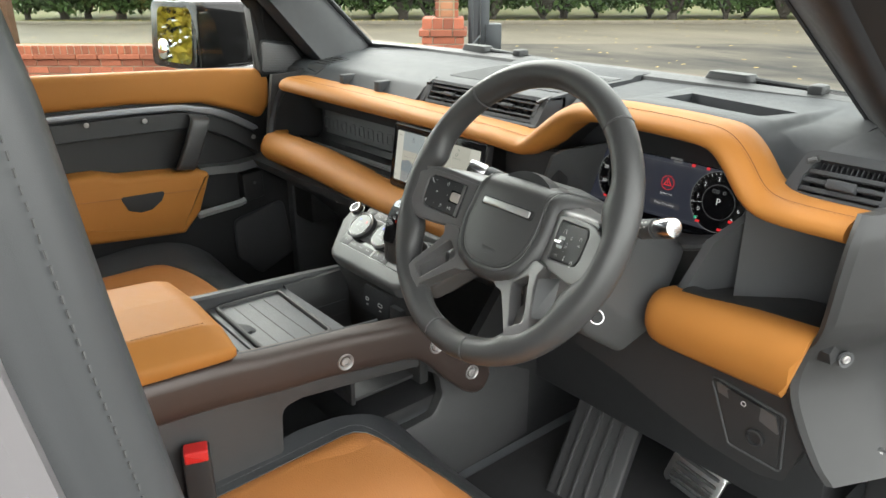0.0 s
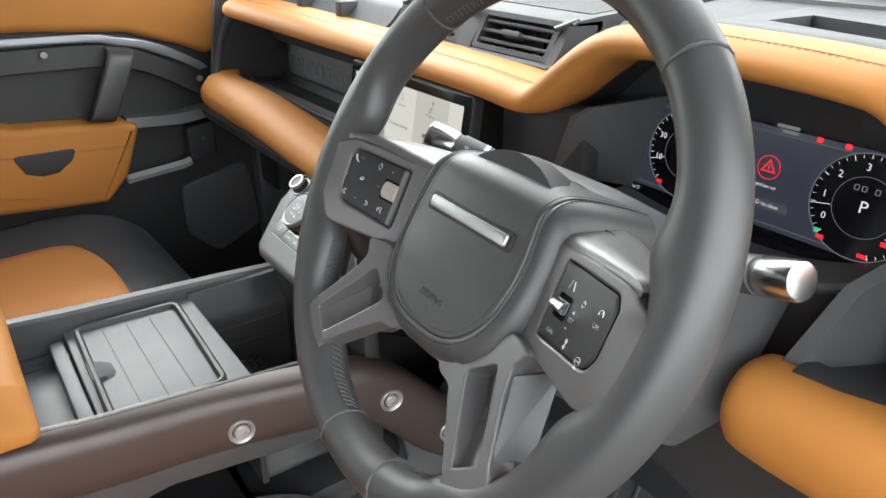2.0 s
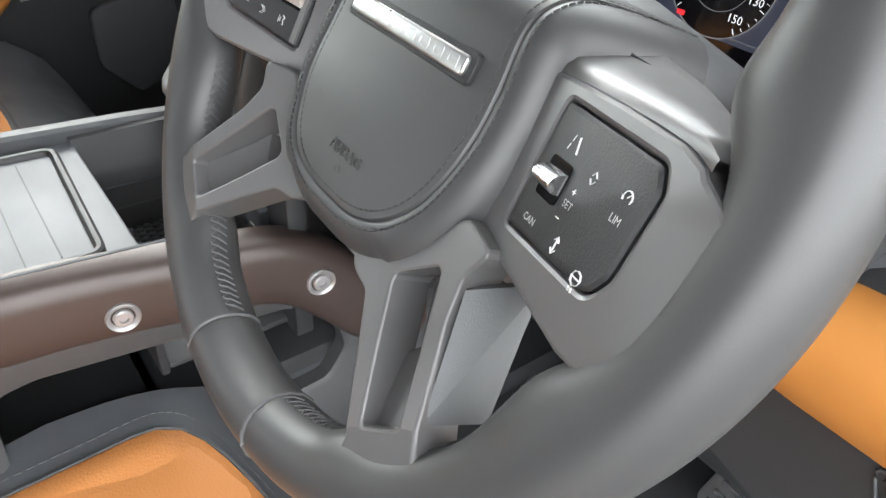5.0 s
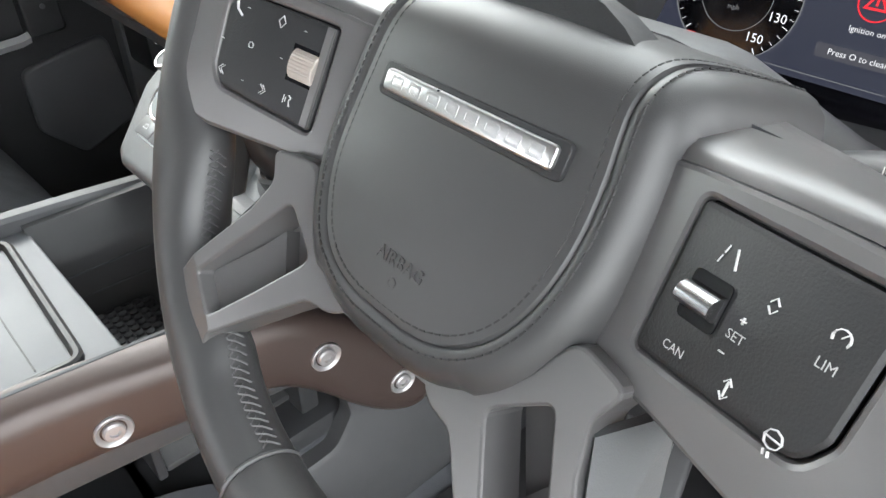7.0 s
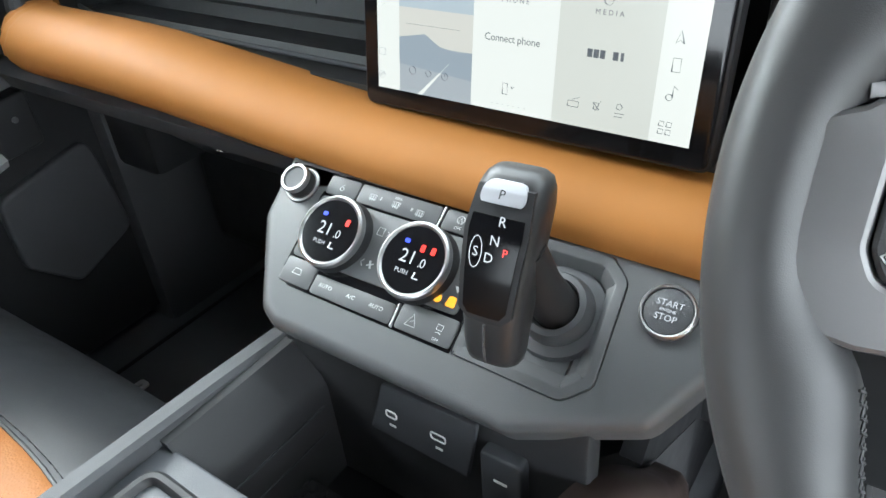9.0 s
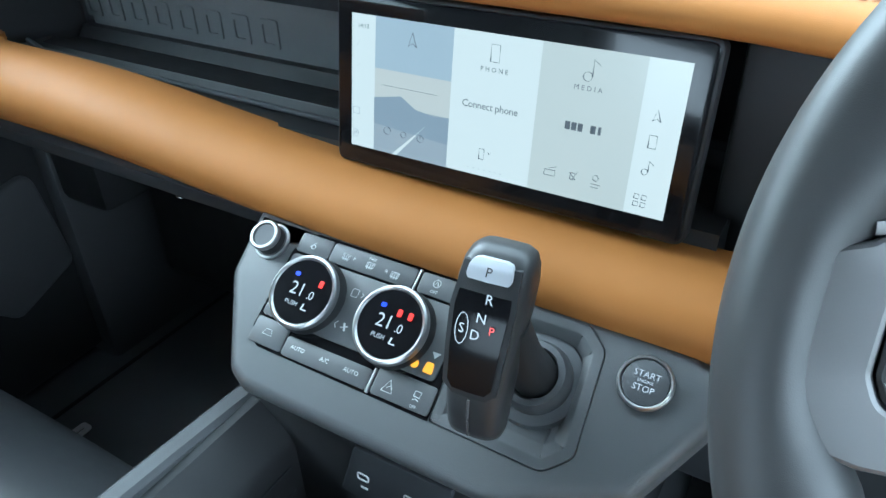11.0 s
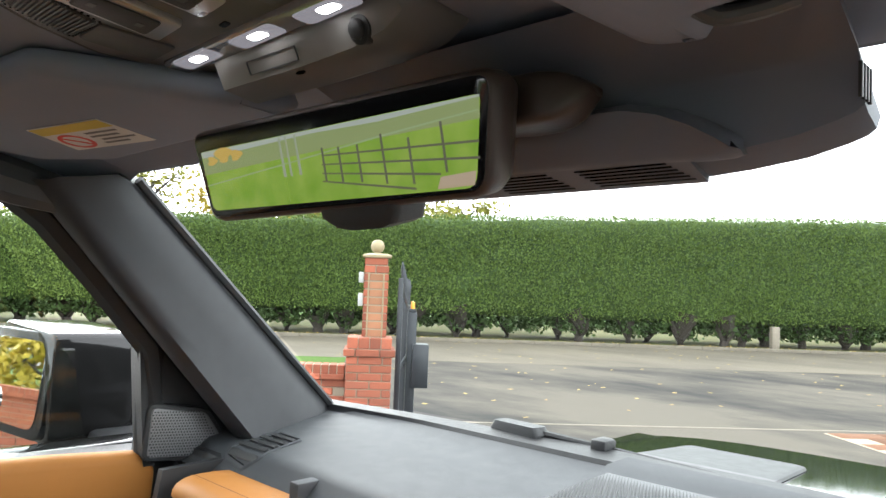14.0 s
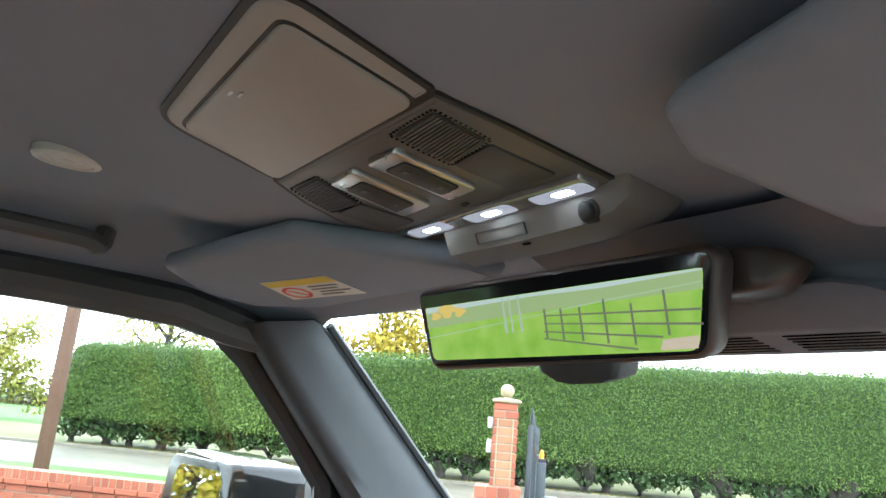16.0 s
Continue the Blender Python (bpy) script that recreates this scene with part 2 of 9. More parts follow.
SEAM_BROWN = material("dark_brown_seam", (0.10, 0.036, 0.012), 0.8, mottle=0.2)

# ---- outside: drive, lane, hedge, brick wall, gate ----
OUT = frame_of((0.3, -0.25, 0.0), (0.658, 0.753, 0), (-0.753, 0.658, 0))  # x: to the right along the wall, y: towards the road, z: up
rng = np.random.default_rng(7)


def o_box(x0, x1, y0, y1, z0, z1, bevel=0.0, bm=None):
    b = box(x0, x1, y0, y1, z0, z1, bevel, bm=bm)
    bmesh.ops.transform(b, matrix=OUT, verts=b.verts)
    return b


def ground_material(name, base, stain, amount, size, grain_size=70.0, rough=0.85, fine=0.25):
    """Asphalt, soil or grass: stains with uneven edges over a speckled base."""
    mt = material(name, base, rough, grain=0.8, grain_size=grain_size, mottle=fine, mottle_size=grain_size * 0.5)
    nt = mt.node_tree
    b = nt.nodes["Principled BSDF"]
    b.inputs["Specular IOR Level"].default_value = 0.12
    src = b.inputs["Base Color"].links[0].from_socket
    tc, mp = nt.nodes.new("ShaderNodeTexCoord"), nt.nodes.new("ShaderNodeMapping")
    mp.inputs["Scale"].default_value = (0.7, 1.4, 1.0)
    mp.inputs["Rotation"].default_value = (0, 0, radians(-48.8))
    ns, rp = nt.nodes.new("ShaderNodeTexNoise"), nt.nodes.new("ShaderNodeValToRGB")
    ns.inputs["Scale"].default_value, ns.inputs["Detail"].default_value, ns.inputs["Roughness"].default_value = size, 7.0, 0.62
    rp.color_ramp.elements[0].position, rp.color_ramp.elements[1].position = 0.5 - amount * 0.1, 0.5 + amount * 0.22
    mx = nt.nodes.new("ShaderNodeMix")
    mx.data_type = "RGBA"
    mx.inputs["B"].default_value = (*stain, 1)
    nt.links.new(tc.outputs["Object"], mp.inputs["Vector"])
    nt.links.new(mp.outputs["Vector"], ns.inputs["Vector"])
    nt.links.new(ns.outputs["Fac"], rp.inputs["Fac"])
    nt.links.new(rp.outputs["Color"], mx.inputs["Factor"])
    nt.links.new(src, mx.inputs["A"])
    nt.links.new(mx.outputs["Result"], b.inputs["Base Color"])
    return mt


def island_material(name, dark, light, rough=0.7, translucent=0.0):
    """Leaves and pieces in one mesh, each of its own shade."""
    mt = bpy.data.materials.new(name)
    mt.use_nodes = True
    nt = mt.node_tree
    b = nt.nodes["Principled BSDF"]
    b.inputs["Roughness"].default_value = rough
    b.inputs["Specular IOR Level"].default_value = 0.3
    g, mx = nt.nodes.new("ShaderNodeNewGeometry"), nt.nodes.new("ShaderNodeMix")
    mx.data_type = "RGBA"
    mx.inputs["A"].default_value, mx.inputs["B"].default_value = (*dark, 1), (*light, 1)
    ns, tc = nt.nodes.new("ShaderNodeTexNoise"), nt.nodes.new("ShaderNodeTexCoord")
    ns.inputs["Scale"].default_value, ns.inputs["Detail"].default_value = 0.6, 5.0
    nt.links.new(tc.outputs["Object"], ns.inputs["Vector"])
    ad = nt.nodes.new("ShaderNodeMath")
    ad.operation = "MULTIPLY_ADD"
    ad.inputs[1].default_value, ad.inputs[2].default_value = 0.55, -0.05
    ad2 = nt.nodes.new("ShaderNodeMath")
    ad2.operation = "MULTIPLY_ADD"
    ad2.inputs[1].default_value = 0.75
    nt.links.new(g.outputs["Random Per Island"], ad.inputs[0])
    nt.links.new(ns.outputs["Fac"], ad2.inputs[0])
    nt.links.new(ad.outputs[0], ad2.inputs[2])
    nt.links.new(ad2.outputs[0], mx.inputs["Factor"])
    nt.links.new(mx.outputs["Result"], b.inputs["Base Color"])
    return mt


ASPHALT = ground_material("worn_asphalt", (0.092, 0.081, 0.066), (0.026, 0.025, 0.024), 0.7, 0.33)
ROADTOP = ground_material("pale_road", (0.135, 0.117, 0.090), (0.085, 0.075, 0.060), 0.9, 0.25)
LAWN = ground_material("lawn_green", (0.05, 0.098, 0.013), (0.03, 0.062, 0.011), 0.9, 0.4, 40.0, 0.9, 0.4)
VERGE = ground_material("dry_verge_grass", (0.078, 0.088, 0.026), (0.10, 0.082, 0.035), 1.0, 0.8, 30.0, 0.9, 0.5)
KERB = material("pale_kerb_stone", (0.15, 0.13, 0.10), 0.9, grain=0.8, grain_size=60, mottle=0.3, mottle_size=3)
# HEDGE is darker than the leaves: shade inside the hedge, put into colour
HEDGE = material("hedge_inner_shade_green", (0.030, 0.058, 0.009), 0.85, grain=0.8, grain_size=40, mottle=0.5, mottle_size=6)
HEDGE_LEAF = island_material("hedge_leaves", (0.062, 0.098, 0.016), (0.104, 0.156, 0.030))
YELLOW_LEAF = island_material("autumn_yellow_leaves", (0.18, 0.14, 0.012), (0.36, 0.26, 0.025))
LIME_LEAF = island_material("yellow_green_leaves", (0.10, 0.115, 0.014), (0.24, 0.22, 0.03))
FALLEN_LEAF = island_material("fallen_leaves", (0.16, 0.09, 0.025), (0.32, 0.24, 0.07))
BRICK = material("red_brick", (0.27, 0.078, 0.042), 0.85, grain=0.7, grain_size=120, mottle=0.25, mottle_size=12, objvar=0.3)
MORTAR = material("pale_mortar", (0.26, 0.215, 0.16), 0.95, grain=0.8, grain_size=150, mottle=0.2)
BUFF = material("buff_brick_panel", (0.30, 0.135, 0.07), 0.85, grain=0.7, grain_size=120, mottle=0.2, mottle_size=12, objvar=0.2)
STONE = material("sandstone", (0.3, 0.245, 0.15), 0.85, grain=0.7, grain_size=100, mottle=0.2)
BARK = material("dark_bark", (0.035, 0.028, 0.022), 0.9, grain=0.9, grain_size=60, mottle=0.4)
IRON = material("black_painted_iron", (0.022, 0.026, 0.032), 0.4, mottle=0.2)


def scatter(name, quads, mat, parent, kind="stuff"):
    """Many small leaves from arrays of centres, two half axes each, in one mesh."""
    c, u, v = quads
    n = len(c)
    pts = np.stack([c - u, c - v * 0.9, c + u, c + v], 1).reshape(-1, 3)
    m = np.array(OUT)[:3, :]
    pts = pts @ m[:, :3].T + m[:, 3]
    me_ = bpy.data.meshes.new(name)
    me_.from_pydata(pts.tolist(), [], np.arange(4 * n).reshape(n, 4).tolist())
    me_.materials.append(mat)
    ob_ = new(name, me_)
    if parent is not None:
        ob_.parent = parent
        ob_.matrix_parent_inverse = Matrix.Translation(parent.location).inverted()
    tagged(ob_, kind=kind)
    return ob_


def axes(n, size, lean):
    """Random half axes: size spread, leaning to the mean direction."""
    a = rng.normal(size=(n, 3)) + np.array(lean)
    a /= np.linalg.norm(a, axis=1)[:, None]
    b = np.cross(a, rng.normal(size=(n, 3)))
    b /= np.linalg.norm(b, axis=1)[:, None]
    s = size * rng.uniform(0.6, 1.4, (n, 1))
    return a * s, b * s * 0.55


tagged(part("ground", o_box(-150, 150, -120, 400, -0.2, -0.006), LAWN), "mown green lawn and rough grass reaching far off", "ground", kind="structure")
tagged(part("drive", o_box(-10.9, 60, -14, 16.3, -0.1, 0.004), ASPHALT), "grey patchy asphalt drive with dark stains", "drive", kind="structure")
tagged(part("road", o_box(-90, 90, 16.3, 22.6, -0.1, 0.006), ROADTOP), "pale worn asphalt lane", "road", kind="structure")
tagged(part("lawn_strip", o_box(-11, -0.6, 7.2, 16.25, -0.1, 0.03, 0.01), LAWN), "strip of green lawn behind the brick wall", "lawn", kind="structure")
tagged(part("verge", o_box(-60, 60, 22.78, 34, -0.1, 0.06, 0.03), VERGE), "dry yellow-green grass verge under the hedge", "verge", kind="structure")
tagged(part("drive_joint", o_box(0.6, 30, 8.9, 8.96, 0.0, 0.008), KERB), "thin pale concrete joint across the drive", "joint", kind="structure")
kerb = thing("kerb", OUT @ Vector((0, 22.7, 0)), "pale stone kerb along the lane", "kerb", kind="structure")
k0 = o_box(-0.455, 0.455, 22.6, 22.76, -0.05, 0.10, 0.015)
first = part("kerb_stone", k0, KERB, kerb)
step = OUT.to_3x3() @ Vector((0.92, 0, 0))
for k in range(-32, 48):
    if k == 0:
        continue
    st_ = bpy.data.objects.new("kerb_stone", first.data)
    scene.collection.objects.link(st_)
    st_.parent, st_.matrix_parent_inverse = kerb, Matrix.Translation(kerb.location).inverted()
    st_.location = step * k

# paved patch on the drive
paving = thing("paving_patch", OUT @ Vector((9, 6, 0)), "red-brown block paving set into the drive", "paving", kind="structure")
part("bed", o_box(5.7, 14, 2.5, 8.75, -0.05, 0.007), MORTAR, paving)
PAVER = material("red_brown_paver", (0.135, 0.072, 0.045), 0.9, spec=0.1, grain=0.6, grain_size=100, mottle=0.25, objvar=0.2)
pv = o_box(-0.31, 0.31, -0.15, 0.15, 0.0, 0.012, 0.004)
pv_ob = part("paver", pv, PAVER, paving)
ex, ey = OUT.to_3x3() @ Vector((1, 0, 0)), OUT.to_3x3() @ Vector((0, 1, 0))
k = 0
for j in range(19):
    for i in range(12):
        p = ex * (6.05 + 0.64 * i + (0.32 if j % 2 else 0)) + ey * (8.58 - 0.32 * j)
        if k == 0:
            pv_ob.location = p
        else:
            q = bpy.data.objects.new("paver", pv_ob.data)
            scene.collection.objects.link(q)
            q.parent, q.matrix_parent_inverse = paving, Matrix.Translation(paving.location).inverted()
            q.location = p
        k += 1

# hedge
hedge = thing("hedge", OUT @ Vector((8, 25, 0)), "tall clipped green conifer hedge on dark bare trunks", "hedge")


def hedge_top(x):
    return 3.98 + 0.038 * x


rings = []
for x in np.arange(-15.0, 46.1, 0.5):
    e = 0.55 if x < -14.8 or x > 45.8 else 1.0
    zt = hedge_top(x) - 0.10
    rings.append([OUT @ Vector((x, 25 + (y - 25) * e + rng.normal(0, 0.03), (z + rng.normal(0, 0.03)) if e == 1 else 2.3 + (z - 2.3) * 0.8)) for y, z in ((23.6, 0.85), (23.46, 1.0), (23.42, 1.8), (23.43, zt - 0.7), (23.54, zt - 0.18), (23.7, zt - 0.04), (25.0, zt + 0.02), (26.4, zt - 0.05), (26.6, 2.0), (26.5, 0.95), (25.0, 0.8))])
part("body", loft(rings), HEDGE, hedge, "dense inside of the hedge, its shade painted as dark green", angle=80)
n = 120000
x = np.where(rng.random(n) < 0.72, rng.uniform(-14.8, 20, n), rng.uniform(20, 45.6, n))
front = rng.random(n) < 0.86
z = np.where(front, rng.uniform(0.78, 1.0, n) + rng.random(n) ** 0.95 * (hedge_top(x) - 0.98), hedge_top(x) + rng.normal(0, 0.035, n))
y = np.where(front, 23.3 + rng.normal(0, 0.03, n) + 0.05 * np.sin(x * 1.7) * np.sin(z * 2.1) + 0.30 * np.clip((z - hedge_top(x) + 0.3) / 0.3, 0, 1) ** 2, rng.uniform(23.5, 26.4, n))
scatter("leaves", (np.stack([x, y, z], 1), *axes(n, 0.042, (0.0, -0.6, 0.8))), HEDGE_LEAF, hedge)
# bare stems and hanging dead twigs under the leaves
for k in range(52):
    xx = -14.4 + 1.13 * k + rng.uniform(-0.35, 0.35)
    yy, r = 23.9 + rng.uniform(-0.2, 0.5), rng.uniform(0.10, 0.2)
    pts_ = [(xx + rng.normal(0, 0.03), yy, 0.0), (xx, yy, 0.25), (xx + rng.normal(0, 0.08), yy, 0.6), (xx + rng.normal(0, 0.2), yy, 1.1)]
    bm = tube([OUT @ Vector(p) for p in pts_], [r * 1.1, r * 0.9, r * 1.5, r * 2.8], 8)
    for s in (-1, 1):
        if rng.random() < 0.75:
            tube([OUT @ Vector(p) for p in ((xx, yy, 0.15), (xx + s * 0.22, yy - 0.1, 0.45), (xx + s * rng.uniform(0.3, 0.5), yy, 1.0))], [r * 0.5, r * 0.45, r * 0.6], 6, bm=bm)
    part("trunk", bm, BARK, hedge)
n = 34000
x = rng.uniform(-14.8, 45, n)
z = rng.uniform(0.36, 1.05, n) + 0.14 * np.sin(x * 5.1) * np.sin(x * 1.9)
y = 23.7 + rng.uniform(-0.25, 1.4, n)
# same dark green paints the shadow band below the leaves
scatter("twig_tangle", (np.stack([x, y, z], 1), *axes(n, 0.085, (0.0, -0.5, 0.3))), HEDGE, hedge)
tagged(part("fence_post", o_box(13.25, 13.52, 23.15, 23.35, 0.0, 0.80, 0.02), material("weathered_grey_wood", (0.22, 0.19, 0.15), 0.9, grain=0.6, grain_size=60, mottle=0.25)), "weathered grey post standing under the hedge", "post")
tagged(part("timber_post", o_box(-9.22, -8.98, 14.25, 14.45, 0.0, 5.0, 0.02), material("rust_brown_timber", (0.10, 0.045, 0.027), 0.8, grain=0.6, grain_size=60, mottle=0.3)), "tall rust-brown timber post on the lawn", "post")


# trees
def tree(x, y, trunk_h, height, spread, count, mat, label, leaf=0.11, low=0.35, limbs=9):
    """A tapered trunk with forking limbs and a crown of many small leaves in clumps."""
    t_ = thing("tree", OUT @ Vector((x, y, 0)), label, "tree", "autumn trees")
    r = 0.018 * height + 0.03
    line = [(x + rng.normal(0, 0.1) * k, y + rng.normal(0, 0.1) * k, trunk_h * k) for k in (0, 0.3, 0.6, 1.0)] + [(x + rng.normal(0, 0.3), y, height * 0.72), (x + rng.normal(0, 0.4), y, height * 0.95)]
    part("trunk", tube([OUT @ Vector(p) for p in line], [r * 1.3, r, r * 0.9, r * 0.75, r * 0.35, r * 0.1], 8), BARK, t_)
    tips = []
    bm = bm_new()
    for k in range(limbs):
        a, f = 2 * math.pi * k * 0.382 + rng.normal(0, 0.3), low + (0.9 - low) * k / limbs
        s = np.array([x, y, max(trunk_h * 0.8, height * f * 0.8)])
        reach = spread * (1.0 - 0.55 * f) * rng.uniform(0.75, 1.1)
        e = s + np.array([math.cos(a) * reach, math.sin(a) * reach, height * rng.uniform(0.10, 0.25)])
        m1 = s * 0.5 + e * 0.5 + np.array([0, 0, 0.10 * height * rng.uniform(-0.3, 0.6)])
        tube([OUT @ Vector(p) for p in (s, m1, e)], [r * 0.5, r * 0.28, r * 0.06], 6, bm=bm)
        for j in range(5):
            w = rng.uniform(0.35, 1.0)
            b0 = s * (1 - w) + e * w
            b1 = b0 + rng.normal(0, 1, 3) * np.array([0.28, 0.28, 0.22]) * spread * 0.55
            tube([OUT @ Vector(p) for p in (b0, b0 * 0.5 + b1 * 0.5 + rng.normal(0, 0.08, 3), b1)], [r * 0.16, r * 0.1, r * 0.03], 5, bm=bm)
            tips += [b1, b0 * 0.4 + b1 * 0.6]
        tips.append(e)
    part("limbs", bm, BARK, t_)
    tips = np.array(tips)
    pick = tips[rng.integers(0, len(tips), count)]
    c = pick + rng.normal(0, 1, (count, 3)) * np.array([0.16, 0.16, 0.13]) * spread * 0.7
    scatter("crown", (c, *axes(count, leaf, (0, 0, -0.4))), mat, t_)
    return t_


tree(-5.2, 31, 1.6, 7.6, 3.0, 3600, YELLOW_LEAF, "autumn tree with orange-yellow leaves behind the hedge", 0.12)
tree(-0.8, 33, 2.2, 10.5, 4.6, 6000, LIME_LEAF, "large tree with yellow-green autumn leaves behind the hedge", 0.13)
tree(3.6, 31.5, 1.6, 6.4, 2.6, 2200, LIME_LEAF, "smaller yellow-green tree behind the hedge", 0.11)
tree(-9.9, 30, 2.0, 10.0, 3.2, 1700, LIME_LEAF, "thin half-bare tree with a few yellow leaves", 0.11, limbs=12)
tree(-14.5, 30, 2.0, 8.0, 2.8, 1500, LIME_LEAF, "thin half-bare tree with a few yellow leaves", 0.11, limbs=12)
tree(-30.0, 40, 1.2, 6.2, 3.4, 3600, LIME_LEAF, "rounded yellow-green tree on the far grass", 0.15, low=0.2)
far_row = thing("tree_row", OUT @ Vector((-50, 75, 0)), "dark low row of bare trees far across the field", "tree row", kind="stuff")
n = 9000
x = rng.uniform(-110, -24, n)
z = np.abs(rng.normal(0, 0.5, n)) * (2.6 + 1.3 * np.sin(x * 0.31) + 0.8 * np.sin(x * 1.13))
scatter("row_leaves", (np.stack([x, 75 + rng.normal(0, 1.0, n), np.clip(z, 0.1, 7)], 1), *axes(n, 0.33, (0.0, -0.6, 0.5))), island_material("far_row_leaves", (0.06, 0.055, 0.03), (0.12, 0.10, 0.05)), far_row)
tree(-19.2, 6.0, 0.7, 5.0, 2.6, 4200, YELLOW_LEAF, "small autumn tree with bright yellow leaves on the lawn", 0.12, low=0.12)
tree(-23.5, 9.3, 0.8, 5.5, 2.6, 2600, YELLOW_LEAF, "small autumn tree with bright yellow leaves on the lawn", 0.13, low=0.15)
tree(-24, 4.0, 0.8, 5.0, 2.6, 2600, LIME_LEAF, "small tree with yellow-green leaves on the lawn", 0.13, low=0.15)
# fallen leaves
n = 200
x = np.concatenate([rng.uniform(0.4, 14, 70), rng.uniform(-11, 20, 130)])
y = np.concatenate([9 + 7 * rng.random(70) ** 0.7, rng.uniform(16.4, 22.6, 130)])
lv = scatter("fallen_leaves", (np.stack([x, y, np.full(n, 0.016)], 1), np.stack([rng.uniform(0.02, 0.055, n), rng.normal(0, 0.02, n), np.full(n, 0.002)], 1), np.stack([rng.normal(0, 0.02, n), rng.uniform(0.02, 0.05, n), np.full(n, 0.004)], 1)), FALLEN_LEAF, None)
tagged(lv, "scattered yellow-brown fallen leaves on the drive", "leaves", kind="stuff")
n = 1500
x = rng.uniform(-14, 40, n)
lv = scatter("leaf_litter", (np.stack([x, 22.80 + np.abs(rng.normal(0, 0.22, n)), np.full(n, 0.07)], 1), *axes(n, 0.05, (0, 0, 0.2))), FALLEN_LEAF, None)
tagged(lv, "band of brown leaf litter along the kerb", "leaves", kind="stuff")

# iron gate, swung open
gate = thing("iron_gate", OUT @ Vector((0.28, 7.1, 0)), "dark painted iron gate leaf standing open by the pillar", "gate")
GD = frame_of(OUT @ Vector((0.24, 7.05, 0)), OUT.to_3x3() @ Vector((0.10, 0.99, 0)), (0, 0, 1))


def g_box(x0, x1, z0, z1, d=0.02, y0=0.0, bevel=0.004):
    return box(x0, x1, z0, z1, y0 - d, y0 + d, bevel, m=GD)


part("hinge_stile", g_box(0.0, 0.05, 0.1, 1.72, 0.025), IRON, gate)
part("outer_stile", g_box(1.75, 1.80, 0.1, 1.42, 0.025), IRON, gate)
part("bottom_rail", g_box(0.05, 1.75, 0.12, 0.18), IRON, gate)
part("middle_rail", g_box(0.05, 1.75, 0.82, 0.87), IRON, gate)
part("top_rail", tube([GD @ Vector((0.03, 1.70, 0)), GD @ Vector((0.5, 1.52, 0)), GD @ Vector((1.1, 1.42, 0)), GD @ Vector((1.78, 1.40, 0))], 0.022, 6), IRON, gate)
for k in range(11):
    xx = 0.17 + 0.145 * k
    bm = tube([GD @ Vector((xx, 0.15, 0)), GD @ Vector((xx, 1.78 - 0.2 * min(1, xx), 0))], 0.010, 6)
    tube([GD @ Vector((xx, 1.76 - 0.2 * min(1, xx), 0)), GD @ Vector((xx, 1.84 - 0.2 * min(1, xx), 0)), GD @ Vector((xx, 1.93 - 0.2 * min(1, xx), 0))], [0.012, 0.02, 0.002], 6, bm=bm)
    part("bar", bm, IRON, gate)
opener = thing("gate_opener", OUT @ Vector((0.45, 8.0, 0)), "dark grey gate opener box on a post with an orange lamp", "gate opener")
part("post", o_box(0.36, 0.46, 7.9, 8.0, 0.0, 1.36, 0.006), IRON, opener)
part("motor_box", o_box(0.42, 0.60, 7.85, 8.08, 0.55, 1.02, 0.012), IRON, opener)
part("lamp_base", o_box(0.37, 0.45, 7.91, 7.99, 1.36, 1.40, 0.006), IRON, opener)
part("orange_lamp", lathe([(0.024, 1.40), (0.024, 1.45), (0.018, 1.475), (0.003, 1.485)], 16, Matrix.Translation(OUT @ Vector((0.41, 7.95, 0)))), material("orange_lens", (0.85, 0.28, 0.01), 0.3), opener, "orange lamp")
# ---- dashboard ----
def dash_sweep(path, section):
    """Sweeps a section of (y, n) pairs along a path of (x, z, dy): n stands square to the path in the x-z plane."""
    rings = []
    for i, (x, z, dy) in enumerate(path):
        a, b = path[max(i - 1, 0)], path[min(i + 1, len(path) - 1)]
        t = Vector((b[0] - a[0], 0, b[1] - a[1])).normalized()
        nrm = Vector((-t.z, 0, t.x))
        k = beam_depth(x)
        rings.append([Vector((x, y + dy, z)) + nrm * n * k for y, n in section])
    return rings


def beam_depth(x):
    """How thick the padded beam is along its run."""
    return float(np.interp(x, (-0.35, 0.02, 0.19, 0.235, 0.27, 0.33, 0.48, 0.53, 0.57, 0.62), (0.80, 0.68, 0.67, 0.78, 0.76, 0.60, 0.60, 0.66, 0.68, 0.66)))


def glide(points, n=6):
    return [tuple(p) for p in smooth_path(points, n)]


def capped(rings, shrink=((0.75, 0.35), (0.4, 0.6)), step=0.006, both=True):
    """Rounds off the ends of a swept bar."""
    def ends(ring, nxt):
        c = sum(ring, Vector()) / len(ring)
        d = (c - sum(nxt, Vector()) / len(nxt)).normalized()
        return [[c + (p - c) * k + d * step * (1 + s) for p in ring] for k, s in shrink]
    out = ends(rings[0], rings[1])[::-1] + rings
    return out + (ends(rings[-1], rings[-2]) if both else [])


